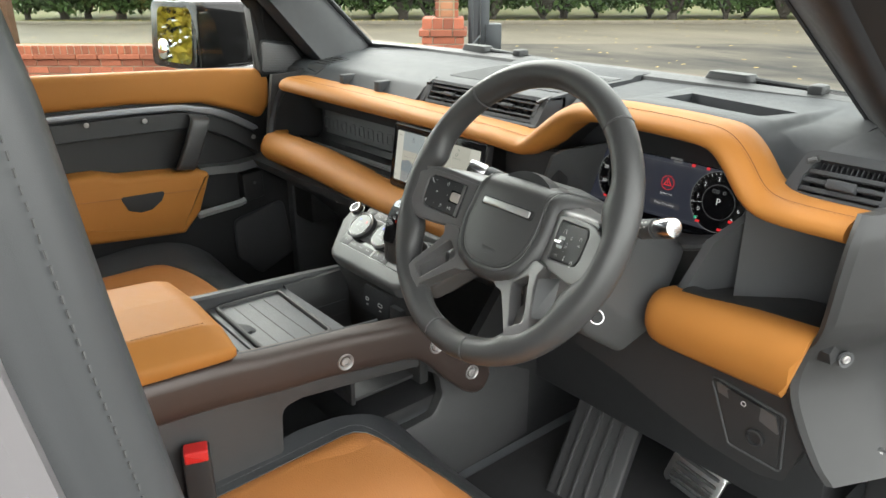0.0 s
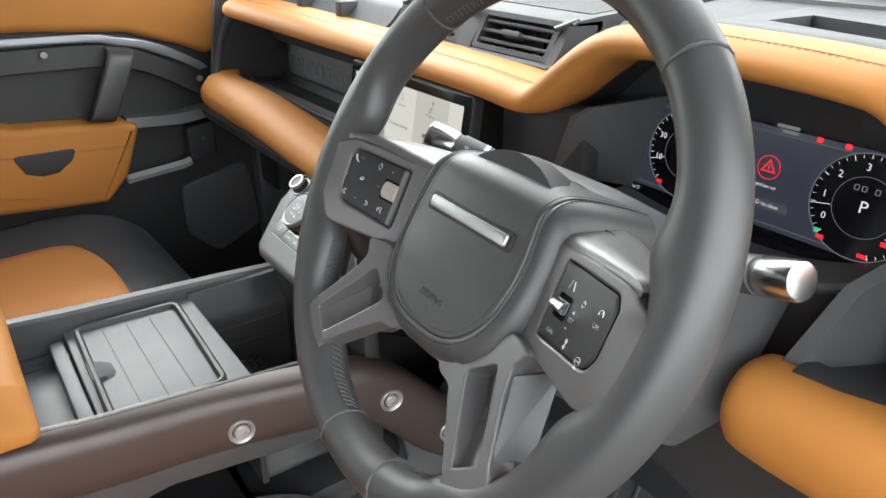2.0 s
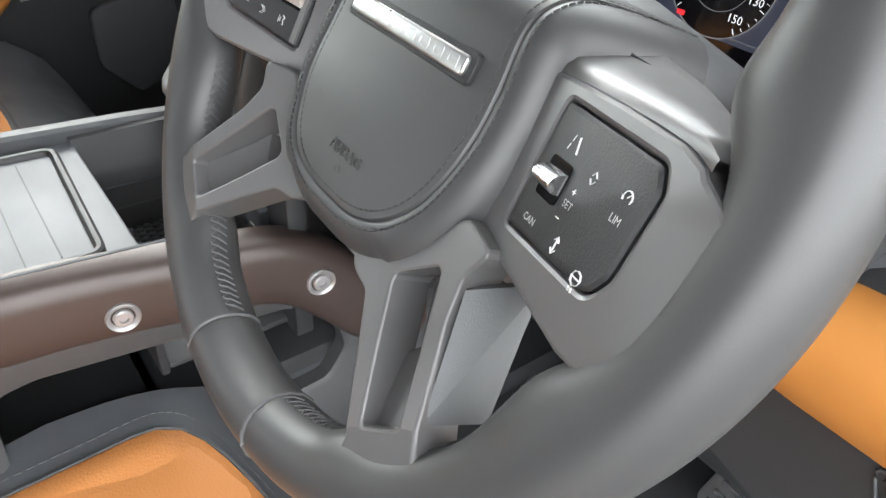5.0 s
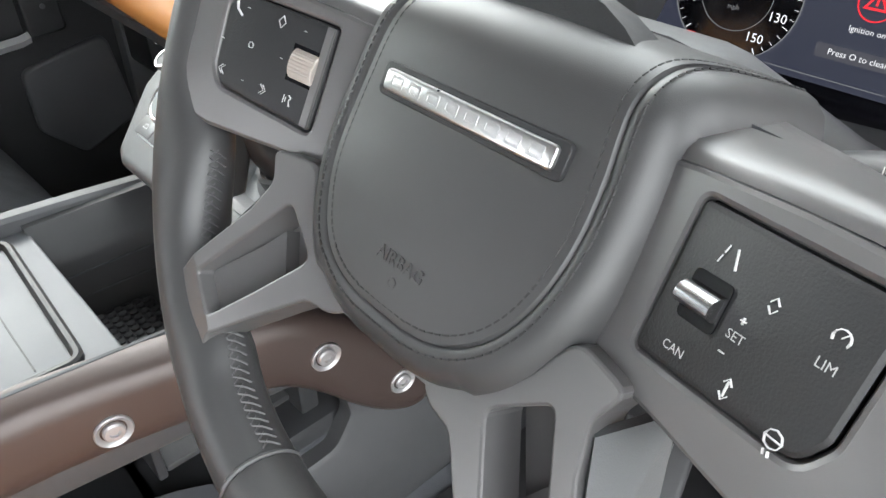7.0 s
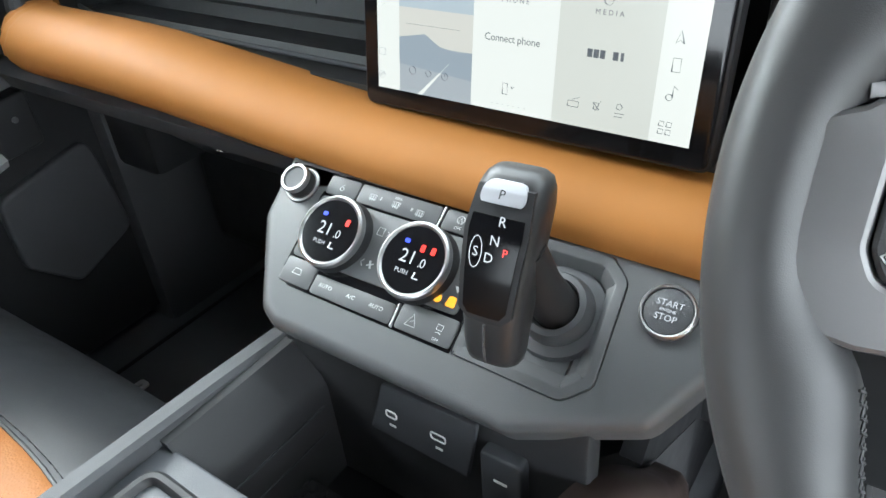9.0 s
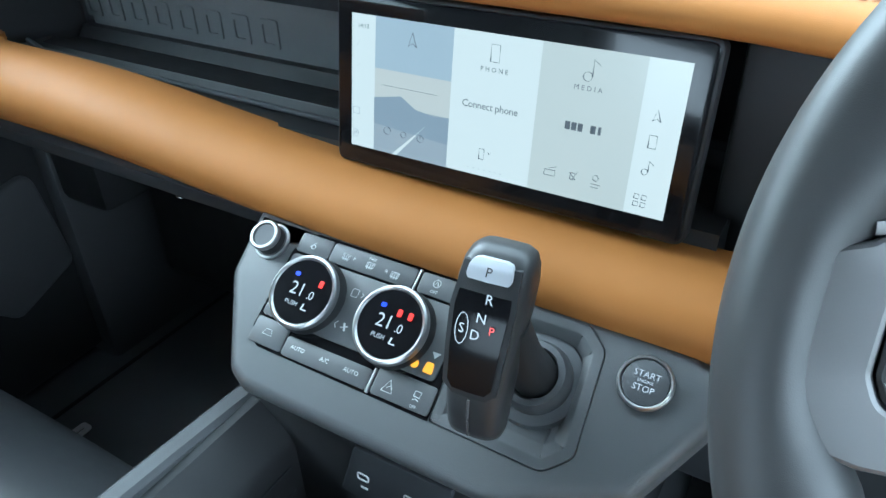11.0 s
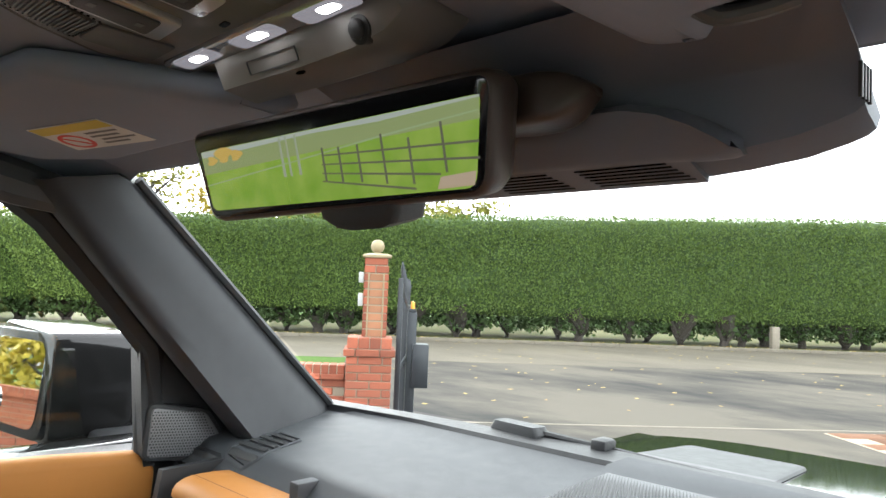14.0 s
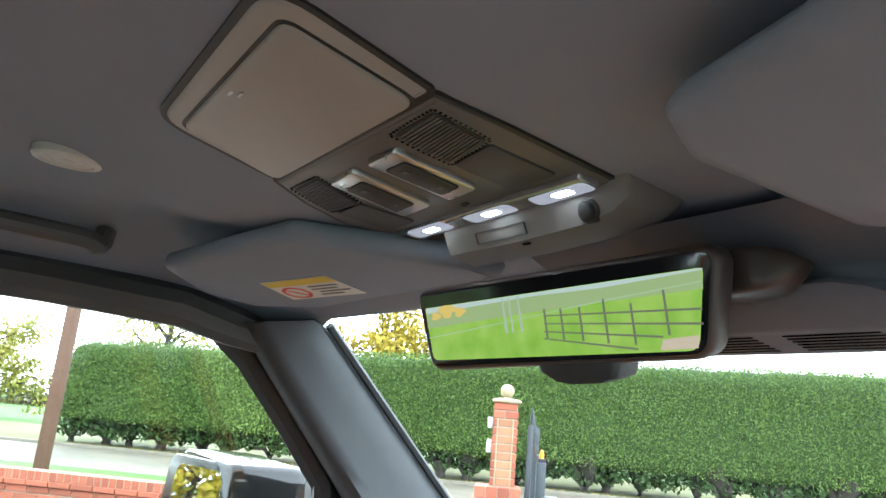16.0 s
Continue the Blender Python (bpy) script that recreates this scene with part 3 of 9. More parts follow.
dash = thing("dashboard", (0, 0.4, 0.75), "grey and black dashboard with tan leather cross beams", "dashboard")
HOOD = glide([(-0.572, 1.352, 0), (-0.3, 1.351, 0), (0.0, 1.3505, 0), (0.12, 1.349, 0), (0.16, 1.347, 0), (0.185, 1.346, 0), (0.207, 1.350, 0), (0.232, 1.366, 0), (0.258, 1.387, 0), (0.285, 1.406, 0), (0.306, 1.4135, 0), (0.335, 1.417, 0), (0.38, 1.417, 0), (0.43, 1.4165, 0), (0.475, 1.4145, 0), (0.500, 1.4115, 0), (0.515, 1.404, 0), (0.530, 1.388, 0), (0.548, 1.364, 0), (0.566, 1.349, 0), (0.588, 1.342, 0), (0.62, 1.340, 0), (0.676, 1.340, 0)])
BEAM = [(0.207, -0.002), (0.198, 0.003), (0.194, 0.011), (0.195, 0.020), (0.200, 0.028), (0.209, 0.034), (0.221, 0.0372), (0.224, 0.0366), (0.227, 0.0374), (0.25, 0.0375), (0.275, 0.035), (0.285, 0.02), (0.28, 0.0), (0.25, -0.004), (0.225, -0.005)]
upper = part("upper_beam", loft(capped(dash_sweep(HOOD, BEAM), both=False)), TAN, dash, "stitched tan leather beam rising over the instruments", angle=60)
bm = bm_new()
line = [r[0] for r in dash_sweep(HOOD, [(0.2185, 0.0376)])]
line2 = smooth_path(line, 3)
run = 0.0
for p, q in zip(line2, line2[1:]):
    run += (q - p).length
    if run > 0.0046:
        d = (q - p).normalized() * 0.0016
        tube([p - d, p + d], 0.0003, 4, bm=bm)
        run = 0.0
tagged(part("beam_stitching", bm, TAN_THREAD, upper, "brown stitches along the beam"), kind="stuff")
part("beam_seam", tube([r[0] for r in dash_sweep(HOOD, [(0.224, 0.0366)])], 0.0006, 5), SEAM_BROWN, upper)
LOW = glide([(-0.592, 1.229, 0.030), (-0.575, 1.224, 0.032), (-0.54, 1.222, 0.033), (-0.37, 1.220, 0.032), (-0.1, 1.203, 0.027), (0.2, 1.200, 0.026)])
LOWSEC = [(0.205, 0.94), (0.185, 1.0), (0.165, 0.92), (0.148, 0.66), (0.138, 0.25), (0.137, -0.22), (0.146, -0.62), (0.164, -0.90), (0.205, -1.0)]
rings = [[Vector((x, y + (0.012 if x < -0.585 else 0.003 if x < -0.57 else 0.0), z + h * n)) for y, n in LOWSEC] for x, z, h in LOW]
part("lower_beam", loft(capped(rings, ((0.8, 0.2), (0.45, 0.75)), 0.009, both=False)), TAN, dash, "padded tan leather lower beam", angle=60)


def screen_foot(x):
    """How far forward the dashboard reaches at x."""
    return 0.60 - 0.12 * x * x


def pad(name, x0, x1, section, n=12, mat=None, label=""):
    rings = []
    for k in range(n + 1):
        x = x0 + (x1 - x0) * k / n
        f = screen_foot(x)
        rings.append([(x, min(y, f - 0.02) if y < 0.56 else f, z) for y, z in section])
    return part(name, loft(rings), mat or DASH, dash, label, angle=50)


pad("passenger_pad", -0.70, -0.157, [(0.262, 1.372), (0.278, 1.384), (0.291, 1.398), (0.298, 1.403), (0.31, 1.406), (0.36, 1.411), (0.45, 1.417), (0.53, 1.419), (0.545, 1.424), (0.56, 1.426), (0.60, 1.424), (0.60, 1.3), (0.3, 1.3)], 16, label="soft grey passenger dashboard top")
pad("centre_pad", -0.1555, 0.1555, [(0.338, 1.36), (0.338, 1.4100), (0.303, 1.4115), (0.3035, 1.4135), (0.308, 1.4155), (0.335, 1.418), (0.45, 1.424), (0.52, 1.426), (0.53, 1.431), (0.56, 1.433), (0.60, 1.43), (0.60, 1.3), (0.338, 1.3)], 8)
for x in (-0.1555, 0.1435):
    part("vent_cheek", loft([[Vector((xx, y, z)) for y, z in ((0.272, 1.37), (0.284, 1.386), (0.300, 1.410), (0.31, 1.4135), (0.345, 1.4135), (0.345, 1.37))] for xx in (x, x + 0.012)]), DASH, dash)
part("vent_sill", box(-0.156, 0.156, 0.266, 0.345, 1.362, 1.3745, 0.003), DASH, dash)
pad("screen_base_trim", -0.70, 0.70, [(0.545, 1.420), (0.55, 1.430), (0.562, 1.434), (0.60, 1.434), (0.60, 1.41)], 20, BLACK)
# posts on the passenger pad
for x in (-0.41, -0.278):
    part("pad_post", box(x - 0.009, x + 0.009, 0.262, 0.303, 1.372, 1.3995, 0.003), DASH, dash)
# driver's side cover over the instruments, following the hood
ridge = [r for r in HOOD if 0.16 <= r[0] <= 0.60]
rings = []
for x, z, _ in ridge:
    t = z + 0.034 * beam_depth(x)
    f = screen_foot(x)
    back = max(1.417, min(1.427, t))
    rings.append([Vector(p) for p in ((x, 0.265, t - 0.004), (x, 0.285, t), (x, 0.30, t - 0.001), (x, 0.335, t * 0.5 + back * 0.5), (x, 0.365, t * 0.1 + back * 0.9), (x, 0.42, back), (x, f - 0.05, 1.424), (x, f - 0.02, 1.430), (x, f, 1.428), (x, f, 1.3), (x, 0.36, 1.31))])
cover_bm = loft(rings)
WELL = [Vector(p) for p in ((0.312, 0.392, 0), (0.482, 0.352, 0), (0.503, 0.424, 0), (0.312, 0.468, 0))]
for a, b in zip(WELL, WELL[1:] + WELL[:1]):
    d = (b - a).normalized()
    bmesh.ops.bisect_plane(cover_bm, geom=list(cover_bm.verts) + list(cover_bm.edges) + list(cover_bm.faces), plane_co=a, plane_no=(d.y, -d.x, 0))
cover_bm.normal_update()


def in_well(p, slack=0.0):
    return all((b.x - a.x) * (p.y - a.y) - (b.y - a.y) * (p.x - a.x) > slack for a, b in zip(WELL, WELL[1:] + WELL[:1]))


gone = [f for f in cover_bm.faces if f.calc_center_median().z > 1.40 and in_well(f.calc_center_median())]
bmesh.ops.delete(cover_bm, geom=gone, context="FACES")
lip = [e for e in cover_bm.edges if e.is_boundary]
for v in [g for g in bmesh.ops.extrude_edge_only(cover_bm, edges=lip)["geom"] if isinstance(g, bmesh.types.BMVert)]:
    v.co.z = 1.402
part("instrument_cover", cover_bm, DASH, dash, "soft grey cover over the instruments", angle=50)
# floor of the sunken display well
part("well_floor", loft([[(p.x, p.y, z) for p in WELL] for z in (1.398, 1.404)]), PIANO, dash, "gloss black sunken display well")
# right-hand end of the top
pad("end_pad", 0.60, 0.70, [(0.335, 1.35), (0.335, 1.401), (0.301, 1.403), (0.301, 1.406), (0.31, 1.412), (0.40, 1.418), (0.50, 1.42), (0.56, 1.42), (0.60, 1.42), (0.60, 1.3), (0.335, 1.3)], 4)


# air vents
def vent(x0, x1, y, z0, z1, lean, rows, tab, name="air_vent"):
    """A vent face leaning back; slats, a deep dark box and a thumb tab."""
    m = frame_of(((x0 + x1) / 2, y, z0), (1, 0, 0), (0, lean, z1 - z0))
    w, h = x1 - x0, math.hypot(lean, z1 - z0)
    frame_p = part(name, ring_slab(rect(w + 0.014, h + 0.012, 0.004, 0, h / 2), rect(w, h, 0.003, 0, h / 2), -0.03, 0.003, m), DASH, dash, "grey slatted air vent")
    part("vent_well", slab(rect(w + 0.004, h + 0.004, 0.002, 0, h / 2), -0.036, -0.022, m), BLACK, frame_p)
    for k in range(rows):
        yy = h * (k + 0.5) / rows
        part("vent_slat", loft([[m @ Vector((x, yy + dy, dz)) for dy, dz in ((-0.0020, 0.0), (-0.0008, 0.0012), (0.0014, 0.0012), (0.0024, 0.0), (0.0062, -0.018), (0.0030, -0.019))] for x in (-w / 2, w / 2)]), DASH, frame_p)
    part("vent_tab", slab(rect(0.03, h * 0.2, 0.002, tab * w, h * 0.5), -0.006, 0.005, m, 0.0012), DASH, frame_p)
    for k in range(6):
        xx = -w / 2 + w * (k + 0.5) / 6
        part("vent_vane", slab(rect(0.0012, h, 0, xx, h / 2), -0.022, -0.017, m), BLACK, frame_p)
    return frame_p


vent(-0.136, -0.022, 0.2845, 1.3795, 1.4085, 0.016, 3, -0.02)
vent(0.022, 0.136, 0.2845, 1.3795, 1.4085, 0.016, 3, -0.05)
part("vent_bridge", loft([[Vector((x, y, z)) for y, z in ((0.274, 1.370), (0.281, 1.381), (0.2985, 1.4085), (0.303, 1.4130), (0.310, 1.4145), (0.34, 1.4145), (0.34, 1.37))] for x in (-0.0145, 0.0145)]), DASH, dash)
hz = part("hazard_button", slab(rect(0.024, 0.011, 0.0015), 0, 0.0025, frame_of((0, 0.299, 1.4145), (1, 0, 0), (0, 0.9, 0.3)), 0.0008), GREY, dash, "grey hazard warning button")
part("hazard_mark", slab([(-0.003, -0.0025), (0.003, -0.0025), (0, 0.003)], 0.0025, 0.0028, frame_of((0, 0.299, 1.4145), (1, 0, 0), (0, 0.9, 0.3))), material("red_print", (0.5, 0.06, 0.05), 0.5), hz)
for x in (-0.146, 0.146):
    wheel_m = frame_of((x, 0.302, 1.412), (0.3 if x > 0 else -0.3, 1, 0.3), (0, 0, 1))
    part("vent_wheel", box(-0.014, 0.014, -0.0025, 0.0025, -0.003, 0.004, 0.001, m=wheel_m), BLACK, dash)
# left corner vent, following the pad's rounded front
def pad_z(y):
    return float(np.interp(y, (0.262, 0.278, 0.291, 0.298, 0.31, 0.36, 0.45), (1.372, 1.384, 1.398, 1.403, 1.406, 1.411, 1.417)))


CV = round_outline([(-0.606, 0.282), (-0.548, 0.276), (-0.528, 0.292), (-0.542, 0.368), (-0.598, 0.370)], [0.012, 0.010, 0.008, 0.006, 0.010], 5)
cvent = part("corner_vent", loft([[Vector((x, y, pad_z(y) + h)) for x, y in inset2(CV, d)] for d, h in ((0.0, -0.004), (0.0, 0.0025), (0.0015, 0.0038), (0.0035, 0.003), (0.0042, -0.004))], caps=False), DASH, dash, "black corner air vent")
part("vent_well", loft([[Vector((x, y, pad_z(y) + h)) for x, y in inset2(CV, 0.004)] for h in (0.0002, 0.0008)]), PIANO, cvent)
for k in range(5):
    y = 0.2895 + 0.0165 * k
    x1 = -0.5345 - 0.0022 * k
    part("corner_slat", loft([[Vector((x, y + dy, pad_z(y + dy) + h)) for dy, h in ((-0.0032, 0.001), (-0.0030, 0.0030), (0.0028, 0.0042), (0.0034, 0.001))] for x in (-0.600, x1)]), BLACK, cvent)
# loudspeaker grille with rows of fine dimples
pts, fcs = [], []
for i in range(74):
    for j in range(43):
        x = -0.139 + 0.0038 * i + (0.0019 if j % 2 else 0)
        y = 0.345 + 0.0038 * j
        if abs(x) > 0.14:
            continue
        zz, b, r = 1.4188 + 0.0065 * (y - 0.335) / 0.115, len(pts), 0.0013
        zz = min(zz, 1.426)
        pts += [(x - r, y - r, zz), (x + r, y - r, zz), (x + r, y + r, zz), (x - r, y + r, zz), (x, y, zz + 0.0016)]
        fcs += [(b, b + 1, b + 4), (b + 1, b + 2, b + 4), (b + 2, b + 3, b + 4), (b + 3, b, b + 4)]
me = bpy.data.meshes.new("dimple_rows")
me.from_pydata(pts, [], fcs)
me.materials.append(GREY)
gr = part("speaker_grille", loft([[(x, y, z + dz) for x, y, z in ((-0.141, 0.343, 1.419), (0.141, 0.343, 1.419), (0.141, 0.508, 1.4268), (-0.141, 0.508, 1.4268))] for dz in (-0.002, 0.0005)]), DARKGREY, dash, "dark speaker grille with fine dimples")
ob = new("dimpled_mesh", me)
ob.parent = gr
ob.matrix_parent_inverse = gr.matrix_world.inverted()
tagged(ob, kind="stuff")

# right-hand vent in its own surround, with a small lock wheel beside it
RV = frame_of((0.637, 0.266, 1.3655), (1, 0, 0), (0, 0.020, 0.0365))
RVW, RVH = 0.086, 0.0416
rv = part("air_vent", ring_slab(round_outline([(-0.066, -0.004), (0.056, -0.004), (0.056, RVH + 0.011), (-0.040, RVH + 0.011), (-0.052, RVH + 0.007)], [0.004, 0.004, 0.006, 0.012, 0.016], 4), round_outline([(-RVW / 2 - 0.004, 0.0), (RVW / 2, 0.0), (RVW / 2, RVH), (-RVW / 2 + 0.006, RVH), (-RVW / 2 - 0.004, RVH * 0.45)], 0.003, 4), -0.034, 0.004, RV), DASH, dash, "grey slatted air vent")
part("vent_well", slab(rect(RVW + 0.012, RVH + 0.004, 0.002, -0.002, RVH / 2), -0.036, -0.026, RV), BLACK, rv)
for k in range(14):
    part("vent_vane", slab(rect(0.0012, 0.012, 0, -0.034 + 0.0056 * k, RVH - 0.0065), -0.022, -0.006, RV), DASH, rv)
for yy in (0.006, 0.0168, 0.0275):
    part("vent_slat", loft([[RV @ Vector((x, yy + dy, dz)) for dy, dz in ((-0.0030, 0.0), (-0.0018, 0.0018), (0.0022, 0.0018), (0.0034, 0.0), (0.0062, -0.018), (0.0025, -0.019))] for x in (-RVW / 2 - 0.003, RVW / 2)]), DASH, rv)
part("vent_tab", slab(rect(0.032, 0.0115, 0.002, -0.002, 0.0155), -0.004, 0.0075, RV, 0.0018), DASH, rv)
part("vent_wheel_slot", slab(rect(0.016, 0.009, 0.002), 0.003, 0.0046, RV @ Matrix.Translation((-0.0425, RVH - 0.002, 0)) @ Matrix.Rotation(0.45, 4, "Z")), BLACK, rv)
part("vent_wheel", slab(rect(0.010, 0.005, 0.001), 0.0045, 0.0065, RV @ Matrix.Translation((-0.0425, RVH - 0.002, 0)) @ Matrix.Rotation(0.45, 4, "Z"), 0.0008), GREY, rv)

# passenger shelf
part("shelf_back", box(-0.60, 0.14, 0.318, 0.345, 1.2, 1.385, 0.003), BLACK, dash)
PLAQUE = material("pale_dash_plastic", (0.13, 0.136, 0.14), 0.55, grain=0.3, grain_size=1400, mottle=0.1)
plaque = part("shelf_plaque", slab(round_outline([(-0.575, 1.216), (-0.09, 1.222), (-0.09, 1.318), (-0.575, 1.312)], 0.012, 4), -0.3185, -0.3125, Matrix(((1, 0, 0, 0), (0, 0, -1, 0), (0, 1, 0, 0), (0, 0, 0, 1))), 0.003), PLAQUE, dash, "grey panel with raised plain letter shapes")
PL = frame_of((0, 0.3135, 1.265), (1, 0, 0), (0, 0, 1))
for k in range(8):
    b2 = PL @ Matrix.Translation((-0.566 + 0.0370 * k, 0, 0))
    part("letter_shape", ring_slab(rect(0.024, 0.028, 0.003, seg=2), rect(0.014, 0.018, 0.002, seg=2), -0.001, 0.0030, b2), PLAQUE, plaque)
part("shelf_floor", loft([[Vector((x, y, z)) for y, z in ((0.2, 1.2), (0.2, 1.236), (0.222, 1.236), (0.226, 1.229), (0.246, 1.229), (0.250, 1.236), (0.268, 1.237), (0.274, 1.23), (0.296, 1.23), (0.305, 1.241), (0.32, 1.243), (0.32, 1.2))] for x in (-0.585, 0.14)]), BLACK, dash, "black ribbed shelf floor", smooth=False)
part("shelf_lip", tube([(-0.13, 0.219, 1.2405), (-0.3, 0.221, 1.2405), (-0.54, 0.224, 1.242), (-0.575, 0.232, 1.245)], 0.0025, 8), DASH, dash)
part("shelf_end", loft([[Vector((-0.602 - d, y, z)) for y, z in ((0.196, 1.385), (0.172, 1.25), (0.20, 1.235), (0.34, 1.235), (0.34, 1.39))] for d in (0, 0.012)]), BLACK, dash)
part("end_loop", tube(smooth_path([(-0.592, 0.222, 1.358), (-0.603, 0.205, 1.33), (-0.606, 0.19, 1.29), (-0.598, 0.178, 1.252)], 4), 0.0085, 8), DASH, dash)
part("screen_backing", box(0.128, 0.245, 0.235, 0.26, 1.17, 1.352, 0.004), BLACK, dash)
part("inner_core", box(-0.64, 0.66, 0.36, 0.56, 0.85, 1.36, 0.01), BLACK, dash)
part("lower_dash", loft([[Vector((x, y, z)) for y, z in ((0.165, 1.176), (0.175, 1.155), (0.26, 1.10), (0.36, 1.0), (0.40, 1.0), (0.40, 1.19), (0.2, 1.19))] for x in (-0.70, 0.10)]), DARKGREY, dash, "black lower dashboard and glovebox")
part("end_filler", box(-0.70, -0.606, 0.275, 0.60, 1.0, 1.392, 0.01), BLACK, dash)
part("trim_light", slab(rect(0.008, 0.006, 0.001), 0, 0.001, frame_of((-0.315, 0.178, 1.152), (1, 0, 0), (0, -0.8, 0.5))), CHROME, dash)

# ---- instrument cluster ----
cluster = thing("instrument_cluster", (0.37, 0.33, 1.25), "lit digital instrument cluster with two round gauges", "instrument cluster")
CLU = frame_of((0.37, 0.318, 1.315), (1, 0, 0), (0, 0.1, 1))
NIGHT, BLUEBLACK = material("display_black", (0.006, 0.006, 0.008), 0.12, mottle=0.05), glow("dark_blue_display", (0.030, 0.034, 0.055), 0.12)
part("panel", slab(round_outline([(-0.175, -0.07), (0.165, -0.07), (0.165, 0.07), (-0.13, 0.07)], 0.02), -0.012, -0.002, CLU), NIGHT, cluster)
lcd = part("display", slab(round_outline([(-0.134, -0.046), (0.150, -0.046), (0.132, 0.040), (-0.112, 0.040)], 0.004), -0.002, 0.0, CLU), BLUEBLACK, cluster, "dark blue lit display")
GREYLIT, REDLIT = glow("grey_display", (0.4, 0.41, 0.43), 0.05), glow("red_display", (0.8, 0.02, 0.03), 0.16)
WLIT = glow("white_display", (0.9, 0.9, 0.92), 0.125)
for y in (0.0352, -0.042):
    part("display_line", slab(rect(0.25, 0.0005, 0, 0.005, y), 0.0, 0.0003, CLU), GREYLIT, lcd)


def gauge(cx, cy, nums, a0, a1, needle):
    face = part("gauge_face", slab(circle(0.0425, 48, cx, cy), 0.0002, 0.0006, CLU), NIGHT, lcd, "round black gauge with white numbers")
    part("gauge_rim", ring_slab(circle(0.0428, 48, cx, cy), circle(0.0420, 48, cx, cy), 0.0004, 0.0011, CLU), GREYLIT, face)
    part("gauge_inner", ring_slab(circle(0.0245, 40, cx, cy), circle(0.0241, 40, cx, cy), 0.0004, 0.0008, CLU), GREYLIT, face)
    bm = bm_new()
    for k in range(33):
        a = radians(a0 + (a1 - a0) * k / 32)
        r0 = 0.0385 if k % 4 else 0.037
        tube([CLU @ Vector((cx + r * math.cos(a), cy + r * math.sin(a), 0.0009)) for r in (r0, 0.0412)], 0.00035 if k % 4 else 0.0006, 4, bm=bm, squash=0.4)
    tagged(part("gauge_ticks", bm, WLIT, face), kind="stuff")
    for w_, a in nums:
        a = radians(a)
        part("gauge_number", text_bm(w_, 0.0082, CLU @ Matrix.Translation((cx + 0.0315 * math.cos(a), cy + 0.0315 * math.sin(a), 0.0011)), 0), WLIT, face)
    a = radians(needle)
    part("needle", tube([CLU @ Vector((cx + r * math.cos(a), cy + r * math.sin(a), 0.0012)) for r in (0.025, 0.041)], [0.0007, 0.0005], 4, squash=0.4), WLIT, face)
    bm = bm_new()
    slab(rect(0.0065, 0.0035, 0.0006, cx - 0.026 if needle < 205 and cx > 0 else cx - 0.0245, cy - 0.0325), 0.0008, 0.0012, CLU, bm=bm)
    part("red_segment", bm, REDLIT, face)
    return face


g1 = gauge(-0.07, -0.004, (("10", 197), ("30", 158), ("50", 122), ("70", 84), ("90", 49), ("110", 15), ("130", -19), ("150", -53)), 225, -58, 199)
part("speed", text_bm("0", 0.014, CLU @ Matrix.Translation((-0.07, -0.0035, 0.0011)), 0), WLIT, g1)
part("speed_unit", text_bm("mph", 0.0045, CLU @ Matrix.Translation((-0.07, -0.0135, 0.0011)), 0), GREYLIT, g1)
g2 = gauge(0.0945, -0.004, (("0", 208), ("1", 175), ("2", 138), ("3", 98), ("4", 60), ("5", 24), ("6", -10), ("7", -42)), 225, -70, 190)
part("gear_letter", text_bm("P", 0.014, CLU @ Matrix.Translation((0.0945, -0.004, 0.0011)), 0), WLIT, g2)
bm = bm_new()
for dx in (-0.009, -0.003, 0.007):
    ring_slab(rect(0.004, 0.0045, 0.0008, 0.0945 + dx, 0.0105, 2), rect(0.0027, 0.0032, 0.0005, 0.0945 + dx, 0.0105, 2), 0.0008, 0.0012, CLU, bm=bm)
part("gauge_symbol", bm, GREYLIT, g2)
bm = bm_new()
slab(rect(0.008, 0.004, 0.001, 0.118, -0.0265), 0.0008, 0.0012, CLU, bm=bm)
slab(rect(0.008, 0.0035, 0.001, 0.104, -0.041), 0.0008, 0.0012, CLU, bm=bm)
part("red_zone", bm, REDLIT, g2)
part("green_segment", slab(rect(0.004, 0.004, 0.0008, 0.0645, -0.032), 0.0008, 0.0012, CLU), glow("green_display", (0.02, 0.5, 0.25), 0.16), g2)
bm = bm_new()
ring_slab(circle(0.0105, 32, 0.012, 0.006), circle(0.0098, 32, 0.012, 0.006), 0.0004, 0.0009, CLU, bm=bm)
ring_slab([(0.005, 0.002), (0.019, 0.002), (0.012, 0.0135)], [(0.0072, 0.0033), (0.0168, 0.0033), (0.012, 0.011)], 0.0004, 0.0009, CLU, bm=bm)
slab(rect(0.0012, 0.004, 0, 0.012, 0.0065), 0.0004, 0.0009, CLU, bm=bm)
part("warning_symbol", bm, REDLIT, lcd, "red warning triangle in a ring")
for x in (0.048, 0.071):
    part("warning_lamp", slab(rect(0.0055, 0.0045, 0.0018, x, 0.0385), 0.0002, 0.0007, CLU), REDLIT, lcd)
part("ignition_text", text_bm("Ignition on", 0.0048, CLU @ Matrix.Translation((0.012, -0.010, 0.0006)), 0), WLIT, lcd)
part("hint_bar", slab(rect(0.05, 0.0085, 0.0015, 0.012, -0.0255), 0.0002, 0.0006, CLU), glow("dim_display", (0.05, 0.05, 0.06), 0.16), lcd)
part("hint_text", text_bm("Press O to clear", 0.0052, CLU @ Matrix.Translation((0.012, -0.0255, 0.0008)), 0), WLIT, lcd)
